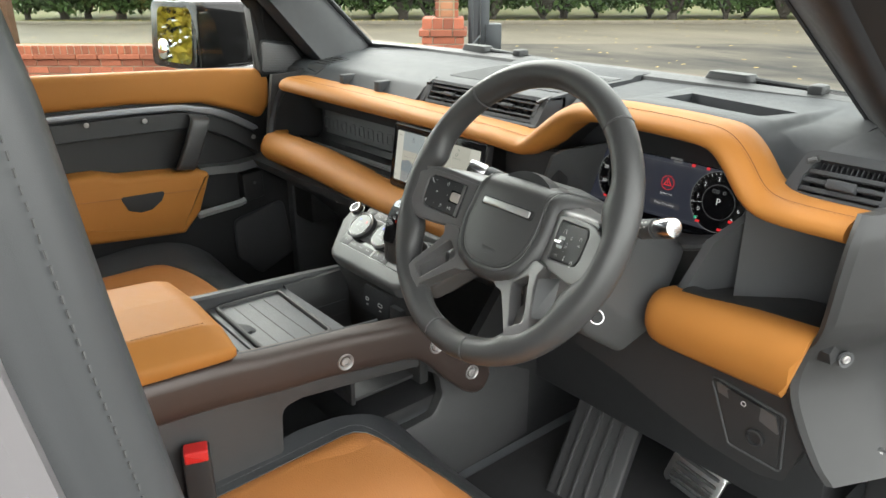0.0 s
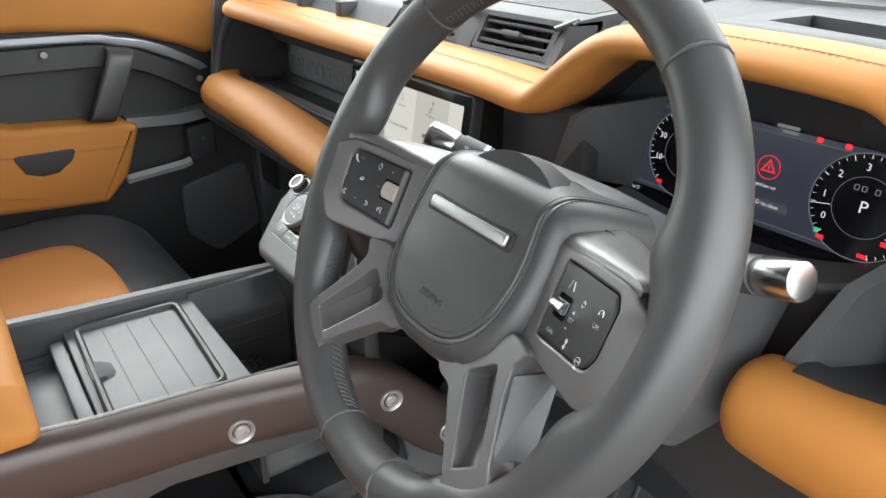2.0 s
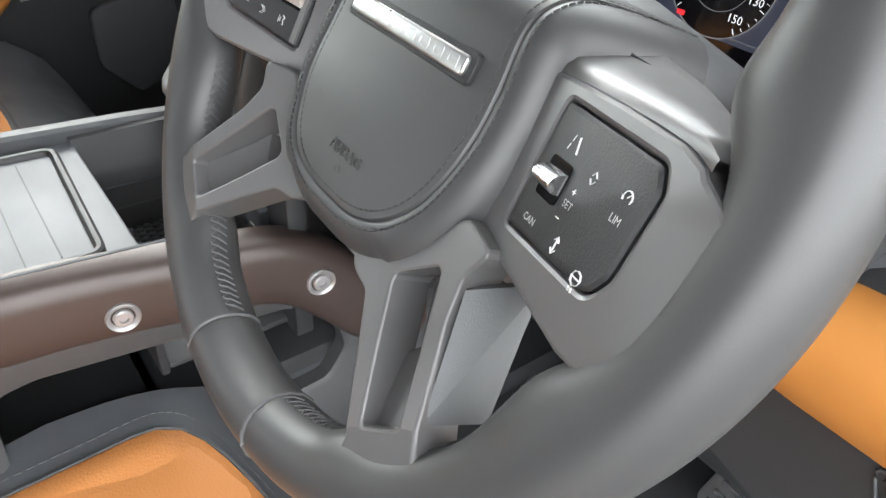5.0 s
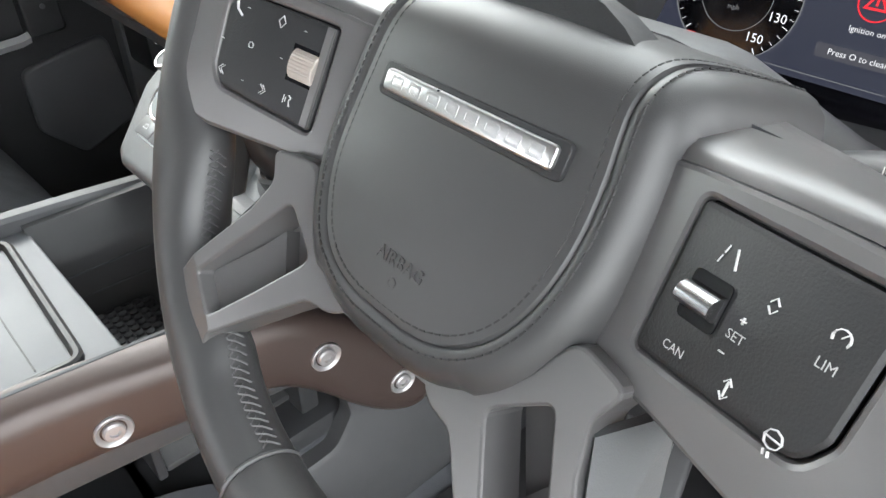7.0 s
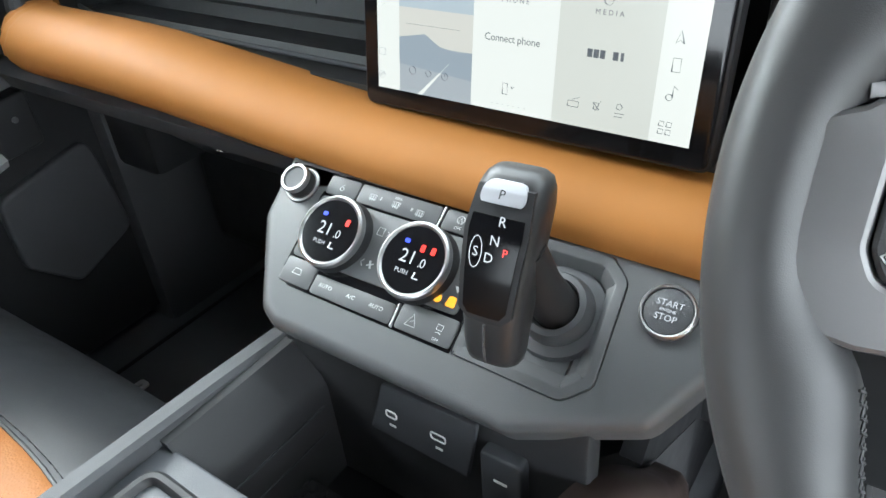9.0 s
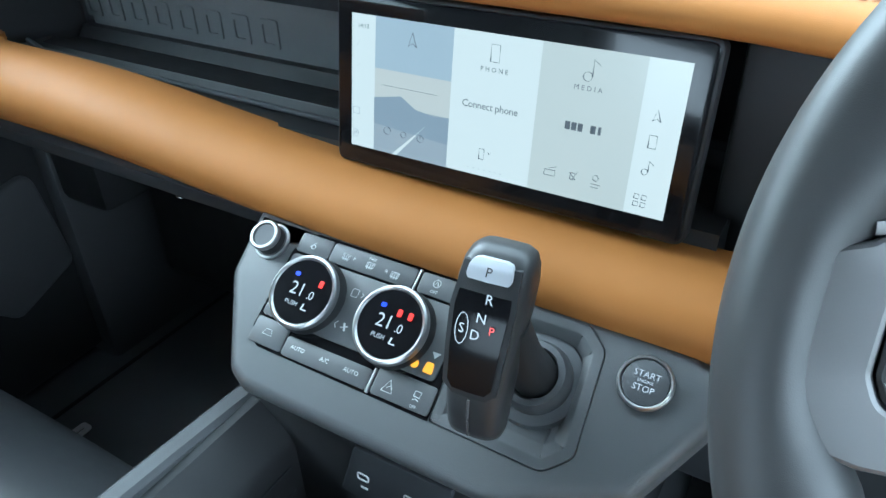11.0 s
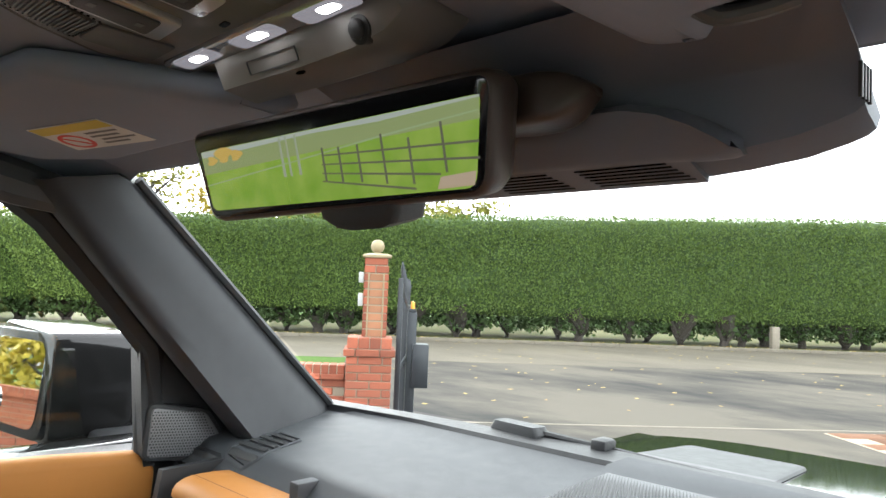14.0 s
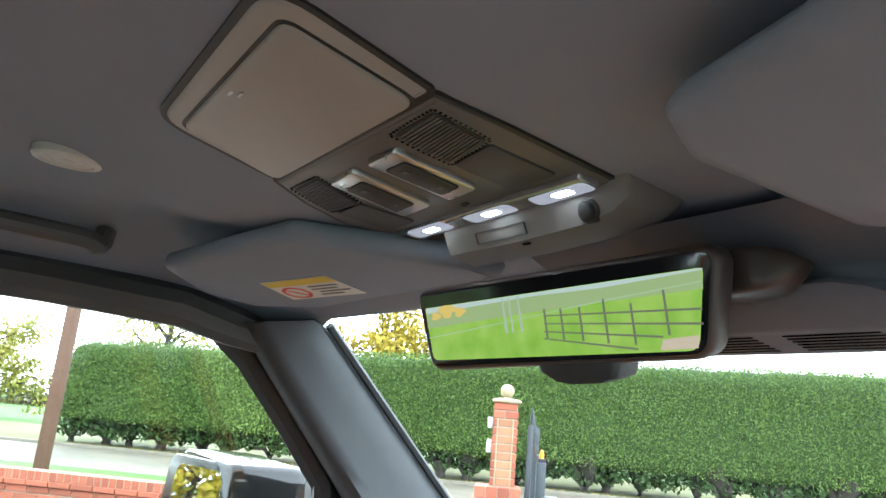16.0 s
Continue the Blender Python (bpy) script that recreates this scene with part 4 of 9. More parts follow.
part("temperature_text", text_bm("16°C", 0.0048, CLU @ Matrix.Translation((-0.121, -0.0505, 0.0006)), 0), WLIT, lcd)
part("mileage_bar", slab(rect(0.02, 0.003, 0.0005, 0.02, 0.0425), 0.0002, 0.0006, CLU), GREYLIT, lcd)
part("mileage_bar", slab(rect(0.014, 0.003, 0.0005, 0.023, 0.0385), 0.0002, 0.0006, CLU), GREYLIT, lcd)
# binnacle: roof under the hood, side fin and lower lip
rings = [[Vector(p) for p in ((x, 0.21, z - 0.001), (x, 0.335, z - 0.008), (x, 0.335, z + 0.012), (x, 0.21, z + 0.012))] for x, z, _ in HOOD if 0.2 <= x <= 0.6]
part("binnacle_roof", loft(rings), BLACK, cluster)
part("side_fin", loft([[Vector(p) + Vector((d, 0, 0)) for p in ((0.205, 0.235, 1.285), (0.246, 0.215, 1.352), (0.258, 0.225, 1.362), (0.268, 0.315, 1.362), (0.235, 0.315, 1.262))] for d in (0, 0.006)]), GREY, cluster, "dark grey side fin of the instrument hood")
LIP = smooth_path([(0.235, 0.29, 1.252), (0.30, 0.285, 1.243), (0.38, 0.285, 1.242), (0.44, 0.285, 1.248), (0.485, 0.285, 1.264), (0.515, 0.285, 1.292), (0.53, 0.285, 1.33)], 5)
part("lower_lip", loft([[p + Vector((0, dy, dz)) for dy, dz in ((-0.014, 0.0), (-0.012, 0.005), (0.0, 0.010), (0.03, 0.010), (0.03, -0.01), (-0.008, -0.01))] for p in LIP]), GREY, cluster)
part("lower_cowl", loft([[p + Vector((0, dy, dz)) for dy, dz in ((-0.012, 0.0), (0.02, 0.0), (0.03, -0.10), (0.0, -0.10))] for p in LIP]), BLACK, cluster)

# ---- driver's knee side ----
knee = thing("knee_panel", (0.55, 0.2, 0.75), "dark lower dashboard with tan leather pad and switch", "knee panel")
KNEE = [(0.232, 1.216), (0.206, 1.220), (0.188, 1.216), (0.176, 1.204), (0.171, 1.186), (0.174, 1.166), (0.183, 1.148), (0.193, 1.139), (0.232, 1.144)]
rings = []
for x, k, dz in ((0.4555, 0.45, -0.002), (0.4565, 0.68, -0.002), (0.459, 0.84, -0.002), (0.465, 0.93, -0.002), (0.476, 0.98, -0.002), (0.497, 1.0, -0.001), (0.59, 1.0, 0.004), (0.648, 1.0, 0.008), (0.657, 1.0, 0.009)):
    rings.append([Vector((x + (0.010 if z > 1.20 and x > 0.64 else (-0.011 if z < 1.16 and x > 0.64 else 0)), 0.22 + (y - 0.22) * k, 1.18 + (z - 1.18) * (k if x < 0.495 else 1) + dz * (z - 1.139) / 0.08)) for y, z in KNEE])
part("leather_pad", loft(rings), TAN, knee, "tan leather knee pad", angle=60)
part("shelf_floor", loft([[Vector((x, y, z)) for y, z in ((0.20, 1.212), (0.212, 1.2195), (0.235, 1.2195), (0.242, 1.212), (0.40, 1.215), (0.40, 1.195), (0.21, 1.195))] for x in (0.49, 0.685)]), BLACK, knee)
part("shelf_back", loft([[Vector((x, y, z)) for x, y, z in ((0.535, 0.26 + d, 1.21), (0.60, 0.32 + d, 1.21), (0.69, 0.34 + d, 1.21), (0.69, 0.34 + d, 1.35), (0.60, 0.32 + d, 1.35), (0.535, 0.26 + d, 1.33))] for d in (0, 0.02)]), DARKGREY, knee)
part("inner_wall", loft([[Vector(p) + Vector((d, 0, 0)) for p in ((0.470, 0.235, 1.145), (0.470, 0.22, 1.20), (0.50, 0.235, 1.285), (0.535, 0.28, 1.33), (0.54, 0.33, 1.33), (0.52, 0.33, 1.145))] for d in (0, 0.012)]), DARKGREY, knee)
PANELFRONT = [(0.33, 1.125), (0.47, 1.160), (0.48, 1.178), (0.672, 1.178), (0.690, 1.10), (0.672, 1.038), (0.64, 1.030), (0.57, 1.036), (0.50, 1.052), (0.42, 1.076), (0.33, 1.092)]
m_front = Matrix(((1, 0, 0, -0.021), (0, 0, -1, 0.226), (0, 1, 0, -0.029), (0, 0, 0, 1)))
part("lower_panel", slab(round_outline(PANELFRONT, 0.008, 3), -0.05, 0.0, m_front, 0.004), BLACK, knee, "dark lower trim panel")
SILVER = material("satin_silver_plastic", (0.085, 0.085, 0.088), 0.4, metal=0.3, mottle=0.05)
part("switch_well", slab(round_outline([(0.565, 1.135), (0.66, 1.122), (0.665, 1.05), (0.60, 1.055)], 0.006, 3), -0.002, 0.0015, m_front), BLACK, knee)
sw = part("brake_switch", slab(round_outline([(0.590, 1.132), (0.634, 1.126), (0.634, 1.108), (0.596, 1.114)], 0.002, 3), 0.001, 0.008, m_front, 0.0015), BLACK, knee, "black parking brake switch")
part("switch_trim", slab(round_outline([(0.573, 1.1345), (0.590, 1.132), (0.593, 1.119), (0.577, 1.122)], 0.001, 2), 0.001, 0.006, m_front, 0.001), SILVER, knee)
part("switch_trim", slab(round_outline([(0.634, 1.126), (0.653, 1.122), (0.661, 1.100), (0.636, 1.108)], 0.001, 2), 0.001, 0.006, m_front, 0.001), SILVER, knee)
part("switch_letter", ring_slab(circle(0.0035, 14, 0.613, 1.122), circle(0.0026, 14, 0.613, 1.122), 0.008, 0.0084, m_front), WHITE_INK, sw)
part("socket", lathe([(0.012, 0.0), (0.012, 0.004), (0.009, 0.005), (0.0085, 0.0)], 24, m_front @ Matrix.Translation((0.632, 1.078, 0.001))), BLACK, knee)
part("switch_well_edge", tube([m_front @ Vector((x, z, 0.001)) for x, z in round_outline([(0.560, 1.139), (0.664, 1.125), (0.670, 1.046), (0.598, 1.050)], 0.006, 3)], 0.0014, 6, loop=True), DARKGREY, knee)
# end cheek of the dashboard
cheek = thing("dash_end_panel", (0.72, 0.2, 0.95), "grey plastic end panel of the dashboard with bolts", "end panel")
EDGE = [(0.683, 0.200, 1.376), (0.684, 0.184, 1.350), (0.681, 0.182, 1.31), (0.677, 0.185, 1.265), (0.669, 0.194, 1.228), (0.652, 0.200, 1.197), (0.646, 0.202, 1.168), (0.648, 0.202, 1.142), (0.662, 0.206, 1.104), (0.684, 0.212, 1.060), (0.700, 0.220, 1.036)]
EDGE = smooth_path(EDGE, 4)
rings = []
for p in EDGE:
    rings.append([p, p + Vector((0.006, -0.004, 0.001)), p + Vector((0.014, 0.0, 0.001)), p + Vector((0.045, 0.06, 0.004)), p + Vector((0.060, 0.12, 0.0)), p + Vector((0.075, 0.30, -0.01)), p + Vector((0.03, 0.30, -0.01)), p + Vector((0.006, 0.02, 0))])
part("cheek", loft(rings), material("grained_cheek_plastic", (0.036, 0.0365, 0.038), 0.5, grain=0.4, grain_size=1100, mottle=0.12, spec=0.35), cheek, "grained grey cheek")
for x, y, z in ((0.692, 0.232, 1.1965), (0.7314, 0.291, 1.0600)):
    m = frame_of((x, y, z), (0.46, 0.888, 0), (0, 0, 1))
    part("bolt_cup", lathe([(0.010, -0.002), (0.010, 0.0015), (0.007, 0.0008), (0.0065, -0.001), (0.001, -0.001)], 20, m), DARKGREY, cheek)
    part("bolt", lathe([(0.0052, -0.001), (0.0052, 0.0015), (0.0036, 0.0022), (0.0026, 0.001), (0.0008, 0.001)], 16, m), BOLT, cheek)

# ---- steering wheel ----
INKS = material("soft_white_print", (0.5, 0.5, 0.5), 0.5, mottle=0.03)
WHL = frame_of((0.3577, 0.0099, 1.3387), (0.99, -0.0445, 0), (0, 0.454, 0.89))
wheel = thing("steering_wheel", (0.3575, 0.09, 1.25), "black leather steering wheel with satin grey spokes", "steering wheel")


def wp(s, v, h):
    return WHL @ Vector((s, v, h))


def bump_at(a, centre, width):
    d = (a - centre + math.pi) % (2 * math.pi) - math.pi
    return math.exp(-(d / width) ** 2)


def rim_point(a, b):
    grip = sum(bump_at(a, radians(c), radians(w)) * k for c, w, k in ((14, 7, 0.011), (166, 7, 0.011), (-23, 7, 0.009), (203, 7, 0.009), (-31, 6, 0.004), (-149, 6, 0.004), (-58, 5, 0.006), (238, 5, 0.006)))
    inner = 0.0165 + (grip if math.cos(b) < 0 else 0)
    ca = math.copysign(abs(math.cos(b)) ** 0.9, math.cos(b))
    r = 0.1735 + inner * ca
    return wp(r * math.cos(a), r * math.sin(a), 0.018 * math.sin(b))


def rim_arc(a0, a1, n, swell=0.0):
    out = []
    for i in range(n + 1):
        a = radians(a0 + (a1 - a0) * i / n)
        out.append([rim_point(a, 2 * math.pi * j / 18) for j in range(18)])
    return out


for a0, a1 in ((47.5, 130.5), (131.5, 258.5), (259.5, 280.5), (281.5, 406.5)):
    part("rim_section", loft(rim_arc(a0, a1, max(8, int((a1 - a0) / 2)))), HIDE, wheel)
for a in (47, 131, 259, 281):
    ring = [WHL.inverted() @ rim_point(radians(a), 2 * math.pi * j / 16) for j in range(16)]
    part("rim_seam", tube([WHL @ (p * 0.9998) for p in ring], 0.0011, 6, loop=True), THREAD, wheel)
# hand-sewn lacing along the inside of the rim
bm = bm_new()
for a0, a1 in ((204, 258), (172, 196), (282, 336), (-16, 8), (110, 129), (51, 70)):
    k = a0
    while k < a1:
        a, c = radians(k), radians(k + 1.3)
        p, q = rim_point(a, radians(165)), rim_point(c, radians(192))
        tube([p, (p + q) / 2 + (wp(0, 0, 0) - p).normalized() * 0.0008, q], 0.00055, 4, bm=bm)
        p, q = rim_point(c, radians(165)), rim_point(a, radians(178))
        tube([p, q], 0.0005, 4, bm=bm)
        k += 1.5
tagged(part("lacing", bm, THREAD, wheel, "black cross-stitched lacing"), kind="stuff")

# airbag cover: front panel that rolls back over the top, sewn edge and skirt
EDGE_LINE = [(0.012, -0.0700, 0.0030), (0.023, -0.0682, 0.0029), (0.034, -0.0637, 0.0023), (0.043, -0.0568, 0.0012), (0.0498, -0.0475, -0.0004), (0.0542, -0.0370, -0.0015), (0.0568, -0.0250, -0.0030), (0.0576, -0.0110, -0.0048), (0.0568, 0.0050, -0.0058), (0.0552, 0.0180, -0.0062), (0.0540, 0.0280, -0.0082), (0.0538, 0.0360, -0.0140), (0.0548, 0.0425, -0.0240), (0.0575, 0.0465, -0.0400), (0.0620, 0.0492, -0.0600), (0.0660, 0.0510, -0.0800)]
EDGE_LINE = [tuple(p) for p in smooth_path(EDGE_LINE, 3)]


def cover_normal(i):
    """In the cover's mid plane, across its surface."""
    p, q = EDGE_LINE[max(i - 1, 0)], EDGE_LINE[min(i + 1, len(EDGE_LINE) - 1)]
    d = Vector((0, q[1] - p[1], q[2] - p[2])).normalized()
    return Vector((0, -d.z, d.y)) if i > 6 else Vector((0, 0, 1))


rows = []
for i, (s, v, h) in enumerate(EDGE_LINE):
    n_ = cover_normal(i)
    rows.append([WHL @ (Vector((s * u, v, h)) + n_ * 0.9 * s * s * (1 - u * u)) for u in np.linspace(-1, 1, 17)])
part("airbag_cover", loft(rows, closed=False, caps=False), HIDE, wheel, "smooth black leather airbag cover", angle=60)
line = [(-s, v, h, i) for i, (s, v, h) in enumerate(EDGE_LINE)][::-1] + [(s, v, h, i) for i, (s, v, h) in enumerate(EDGE_LINE)]


def edge_ring(out_d, sink):
    """The sewn edge moved outwards and down into the wheel."""
    res = []
    for k, (s, v, h, i) in enumerate(line):
        p, q = line[max(k - 1, 0)], line[min(k + 1, len(line) - 1)]
        t = Vector((q[0] - p[0], q[1] - p[1], q[2] - p[2])).normalized()
        n_ = cover_normal(i)
        o = t.cross(n_).normalized()
        res.append(WHL @ (Vector((s, v, h)) + o * out_d - n_ * sink))
    return res


rings = [edge_ring(d, dh) for d, dh in ((-0.0008, 0.0004), (0.0, 0.0017), (0.0009, 0.0019), (0.0018, 0.0006), (0.0050, 0.0004), (0.0100, 0.0020), (0.0150, 0.0062), (0.0180, 0.0130), (0.0190, 0.0230), (0.0150, 0.0420))]
part("cover_skirt", loft(rings, closed=False, caps=False), HIDE, wheel, "black leather skirt round the airbag cover", angle=60)
bm = bm_new()
for d, dh in ((-0.0030, -0.0001), (0.0048, 0.0002)):
    fine = smooth_path(edge_ring(d, dh), 4)
    run, want = 0.0, 0.0
    for p, q in zip(fine, fine[1:]):
        step = (q - p).length
        while want < run + step and step > 1e-7:
            mid = p.lerp(q, (want - run) / step)
            tdir = (q - p).normalized()
            tube([mid - tdir * 0.0012, mid + tdir * 0.0012], 0.00046, 4, bm=bm)
            want += 0.0034
        run += step
tagged(part("seam_stitching", bm, SEAM_DARK, wheel, "double row of dark stitches"), kind="stuff")

# badge bar with plain raised letter shapes
BADGE = WHL @ Matrix.Translation((0.0005, 0.0045, -0.003))
part("badge_recess", slab(rect(0.09, 0.0125, 0.003), -0.006, 0.0006, BADGE, 0.0005), BLACK, wheel)
badge = part("badge_bar", slab(rect(0.083, 0.0082, 0.0022), -0.002, 0.0024, BADGE, 0.001), STEEL, wheel, "brushed steel name bar")
bm = bm_new()
for k in range(8):
    b2 = BADGE @ Matrix.Translation((-0.034 + 0.0097 * k, 0, 0.0024))
    ring_slab(rect(0.0068, 0.0048, 0.0006, seg=2), rect(0.0046, 0.0026, 0.0004, seg=2), 0, 0.00015, b2, bm=bm)
tagged(part("letter_relief", bm, STEEL, badge), kind="stuff")
part("embossed_text", text_bm("AIRBAG", 0.0072, WHL @ Matrix.Translation((0.001, -0.051, 0.0016)), 0.0011), HIDE, wheel)
part("embossed_mark", ring_slab(circle(0.0022, 12), circle(0.0015, 12), 0, 0.0012, WHL @ Matrix.Translation((0.001, -0.0585, 0.0020))), HIDE, wheel)

def plate(outer, holes, place, depth, edge=0.0012, bm=None):
    """A thick sheet with holes over flat outlines (counterclockwise), its upper edges rounded; place(x, y, d) gives the point d below the face."""
    bm = bm or bm_new()
    loops = []
    for line, sgn in [(outer, 1)] + [(h_, -1) for h_ in holes]:
        rows = [[bm.verts.new(place(x, y, d)) for x, y in inset2(line, sgn * o)] for o, d in ((edge, 0.0), (edge * 0.3, edge * 0.35), (0.0, edge), (-sgn * 0.0 , depth))]
        n = len(line)
        for p, q in zip(rows, rows[1:]):
            for i in range(n):
                bm.faces.new((p[i], p[(i + 1) % n], q[(i + 1) % n], q[i]))
        loops += [bm.edges.get((rows[0][i], rows[0][(i + 1) % n])) for i in range(n)]
    bmesh.ops.triangle_fill(bm, edges=loops, use_beauty=True, use_dissolve=False)
    return bm


def low_h(s, v):
    return float(np.interp(math.hypot(s, v), [0.075, 0.15], [-0.008, 0.013]))


# lower spokes and the bridge under the airbag cover, in one casting
LOWER = [(0.0, -0.0895), (0.028, -0.089), (0.044, -0.0905), (0.060, -0.1055), (0.0835, -0.129), (0.0825, -0.139), (0.090, -0.1425), (0.1075, -0.137), (0.119, -0.117), (0.1115, -0.103), (0.0925, -0.071), (0.0875, -0.056), (0.094, -0.043), (0.070, -0.040), (0.060, -0.060), (0.040, -0.0735), (0.020, -0.0785), (0.0, -0.0795)]
lower_r = round_outline(LOWER[1:-1], [0.02, 0.008, 0.01, 0.006, 0.006, 0.01, 0.012, 0.006, 0.01, 0.008, 0.008, 0.004, 0.01, 0.01, 0.01, 0.01], 4)
ring2 = lower_r + [(-x, y) for x, y in lower_r[::-1]]
CHANNEL = round_outline([(0.0745, -0.0600), (0.0525, -0.0765), (0.071, -0.101), (0.0875, -0.1215), (0.1045, -0.1085), (0.0855, -0.078)], [0.004, 0.005, 0.03, 0.003, 0.003, 0.03], 4)
chan_l = [(-x, y) for x, y in CHANNEL[::-1]]
low_place = lambda x, y, d: wp(x, y, low_h(x, y) - d)
lower = part("lower_spokes", plate(ring2, [CHANNEL, chan_l], low_place, 0.020), SATIN, wheel, "satin grey open lower spokes", angle=14)
for sg in (-1, 1):
    rows = []
    for (xa, ya), (xb, yb), d in (((0.0855, -0.078), (0.071, -0.101), 0.017), ((0.090, -0.087), (0.0745, -0.1055), 0.0145), ((0.098, -0.099), (0.081, -0.1145), 0.0105), ((0.1055, -0.1095), (0.088, -0.1225), 0.0075)):
        rows.append([wp(sg * x, y, low_h(x, y) - dd) for x, y, dd in ((xa, ya, d), (xb, yb, d), (xb, yb, d + 0.008), (xa, ya, d + 0.008))])
    part("channel_floor", loft(rows), SATIN, lower)
    rows = []
    for (xa, ya), (xb, yb), d in (((0.076, -0.057), (0.050, -0.0755), 0.024), ((0.0855, -0.078), (0.071, -0.101), 0.024)):
        rows.append([wp(sg * x, y, low_h(x, y) - dd) for x, y, dd in ((xa, ya, d), (xb, yb, d), (xb, yb, d + 0.004), (xa, ya, d + 0.004))])
    part("channel_well", loft(rows), SATIN, lower)
    # deep web between the lower spoke and the switch pod
    part("spoke_web", loft([[wp(sg * x, y, low_h(x, y) - d) for x, y, d in ((0.090, -0.060, 0.003), (0.110, -0.102, 0.003), (0.116, -0.098, 0.028), (0.099, -0.050, 0.030))], [wp(sg * x, y, low_h(x, y) - d) for x, y, d in ((0.087, -0.060, 0.006), (0.107, -0.102, 0.006), (0.112, -0.098, 0.030), (0.095, -0.050, 0.034))]]), GREY, lower)

# upper spokes with the switch pods
for side in (-1, 1):
    name = "spoke_frame"
    ds, dv = (-0.0015, -0.003) if side > 0 else (0.001, -0.002)

    def sp(s, v, dh=0.0, side=side, ds=ds, dv=dv):
        return wp(side * (s + ds), v + dv, min((s - 0.1165) * 0.32, 0.0150) + dh)

    OUTER = round_outline([(0.152, 0.0185), (0.142, 0.0212), (0.114, 0.0222), (0.082, 0.0218), (0.066, 0.0205), (0.066, -0.032), (0.078, -0.043), (0.10, -0.044), (0.139, -0.048), (0.157, -0.046), (0.166, -0.028), (0.171, -0.003), (0.168, 0.010), (0.154, 0.0165)], [0.004, 0.01, 0.02, 0.006, 0.004, 0.006, 0.012, 0.01, 0.01, 0.012, 0.02, 0.008, 0.006, 0.004], 4)
    PADO = round_outline([(0.1400, 0.0142), (0.0865, 0.0155), (0.086, -0.031), (0.1385, -0.029), (0.1435, -0.02), (0.1445, 0.007)], [0.005, 0.003, 0.003, 0.008, 0.008, 0.006], 4)

    def ring_at(outline, dh, side=side):
        return [sp(s, v, dh) for s, v in outline]

    frame_part = part(name, plate(OUTER, [PADO], lambda x, y, d: sp(x, y, -d), 0.026, 0.0018), SATIN, wheel, "satin dark grey spoke frame", angle=14)
    top_edge = [(0.064, 0.0205, 0.0), (0.084, 0.0218, 0.0), (0.114, 0.0222, 0.0), (0.142, 0.0212, 0.0), (0.154, 0.0180, 0.0)]
    back_edge = [(0.064, 0.0440, -0.040), (0.088, 0.0400, -0.043), (0.116, 0.0360, -0.034), (0.144, 0.0290, -0.020), (0.158, 0.0205, -0.008)]
    rows = []
    for f, g in ((0.0, 0.0), (0.06, 0.004), (0.16, 0.0065), (0.5, 0.0045), (0.85, 0.0015), (1.0, 0.0), (1.0, -0.012)):
        rows.append([sp(a[0] + (b[0] - a[0]) * f, a[1] + (b[1] - a[1]) * f + g * 0.5, a[2] + (b[2] - a[2]) * f + g * 0.35 - 0.0012 - (0.01 if g < 0 else 0)) for a, b in zip(smooth_path(top_edge, 4), smooth_path(back_edge, 4))])
    part("spoke_shoulder", loft(rows, closed=False, caps=False), SATIN, frame_part, "satin shoulder rolling back over the spoke", angle=50)
    part("pad_bed", loft([ring_at(inset2(PADO, -0.001), -0.012), ring_at(inset2(PADO, -0.001), -0.006)]), BLACK, wheel)
    rings = [ring_at(inset2(PADO, 0.0008), -0.006), ring_at(inset2(PADO, 0.0008), -0.0006), ring_at(inset2(PADO, 0.0022), 0.0004)]
    pad = part("switch_pad", loft(rings, caps=True), BLACK, wheel, "black switch pad with white symbols")

    def icon(bm, s, v, lines, thick=0.00036):
        for line in lines:
            tube([sp(s * side * side + du * side, v + dv, 0.0006) for du, dv in line], thick, 4, bm=bm, squash=0.5)

    bm = bm_new()
    k = 0.0026
    if side < 0:
        icon(bm, 0.1360, 0.007, [[(-k, k), (-0.6 * k, -0.2 * k), (0.6 * k, -k)], [(-0.9 * k, 0.8 * k), (-1.1 * k, 0.5 * k)]], 0.0007)
        icon(bm, 0.1135, 0.0085, [[(0, k), (0.7 * k, 0), (0, -k), (-0.7 * k, 0), (0, k)]])
        icon(bm, 0.126, -0.006, [[(0.5 * k * math.cos(q), 0.5 * k * math.sin(q)) for q in [i * 0.785 for i in range(9)]]])
        icon(bm, 0.1385, -0.021, [[(0.3 * k, 0.8 * k), (-0.5 * k, 0), (0.3 * k, -0.8 * k)], [(0.8 * k, 0.8 * k), (0, 0), (0.8 * k, -0.8 * k)]])
        icon(bm, 0.1135, -0.022, [[(-0.3 * k, 0.8 * k), (0.5 * k, 0), (-0.3 * k, -0.8 * k)], [(-0.8 * k, 0.8 * k), (0, 0), (-0.8 * k, -0.8 * k)]])
        icon(bm, 0.1000, -0.0215, [[(0, 0.9 * k), (0.5 * k, 0.5 * k), (0.2 * k, 0), (0.5 * k, -0.9 * k)], [(-0.5 * k, 0.4 * k), (-0.5 * k, -0.4 * k)], [(-0.9 * k, 0.7 * k), (-0.9 * k, -0.7 * k)]])
        for s, v in ((0.1475 - 0.006, -0.008), (0.132, 0.0085), (0.1255, -0.022), (0.101, 0.0085), (0.109, -0.006)):
            icon(bm, s, v, [[(-0.0007, 0), (0.0007, 0)]], 0.0003)
    else:
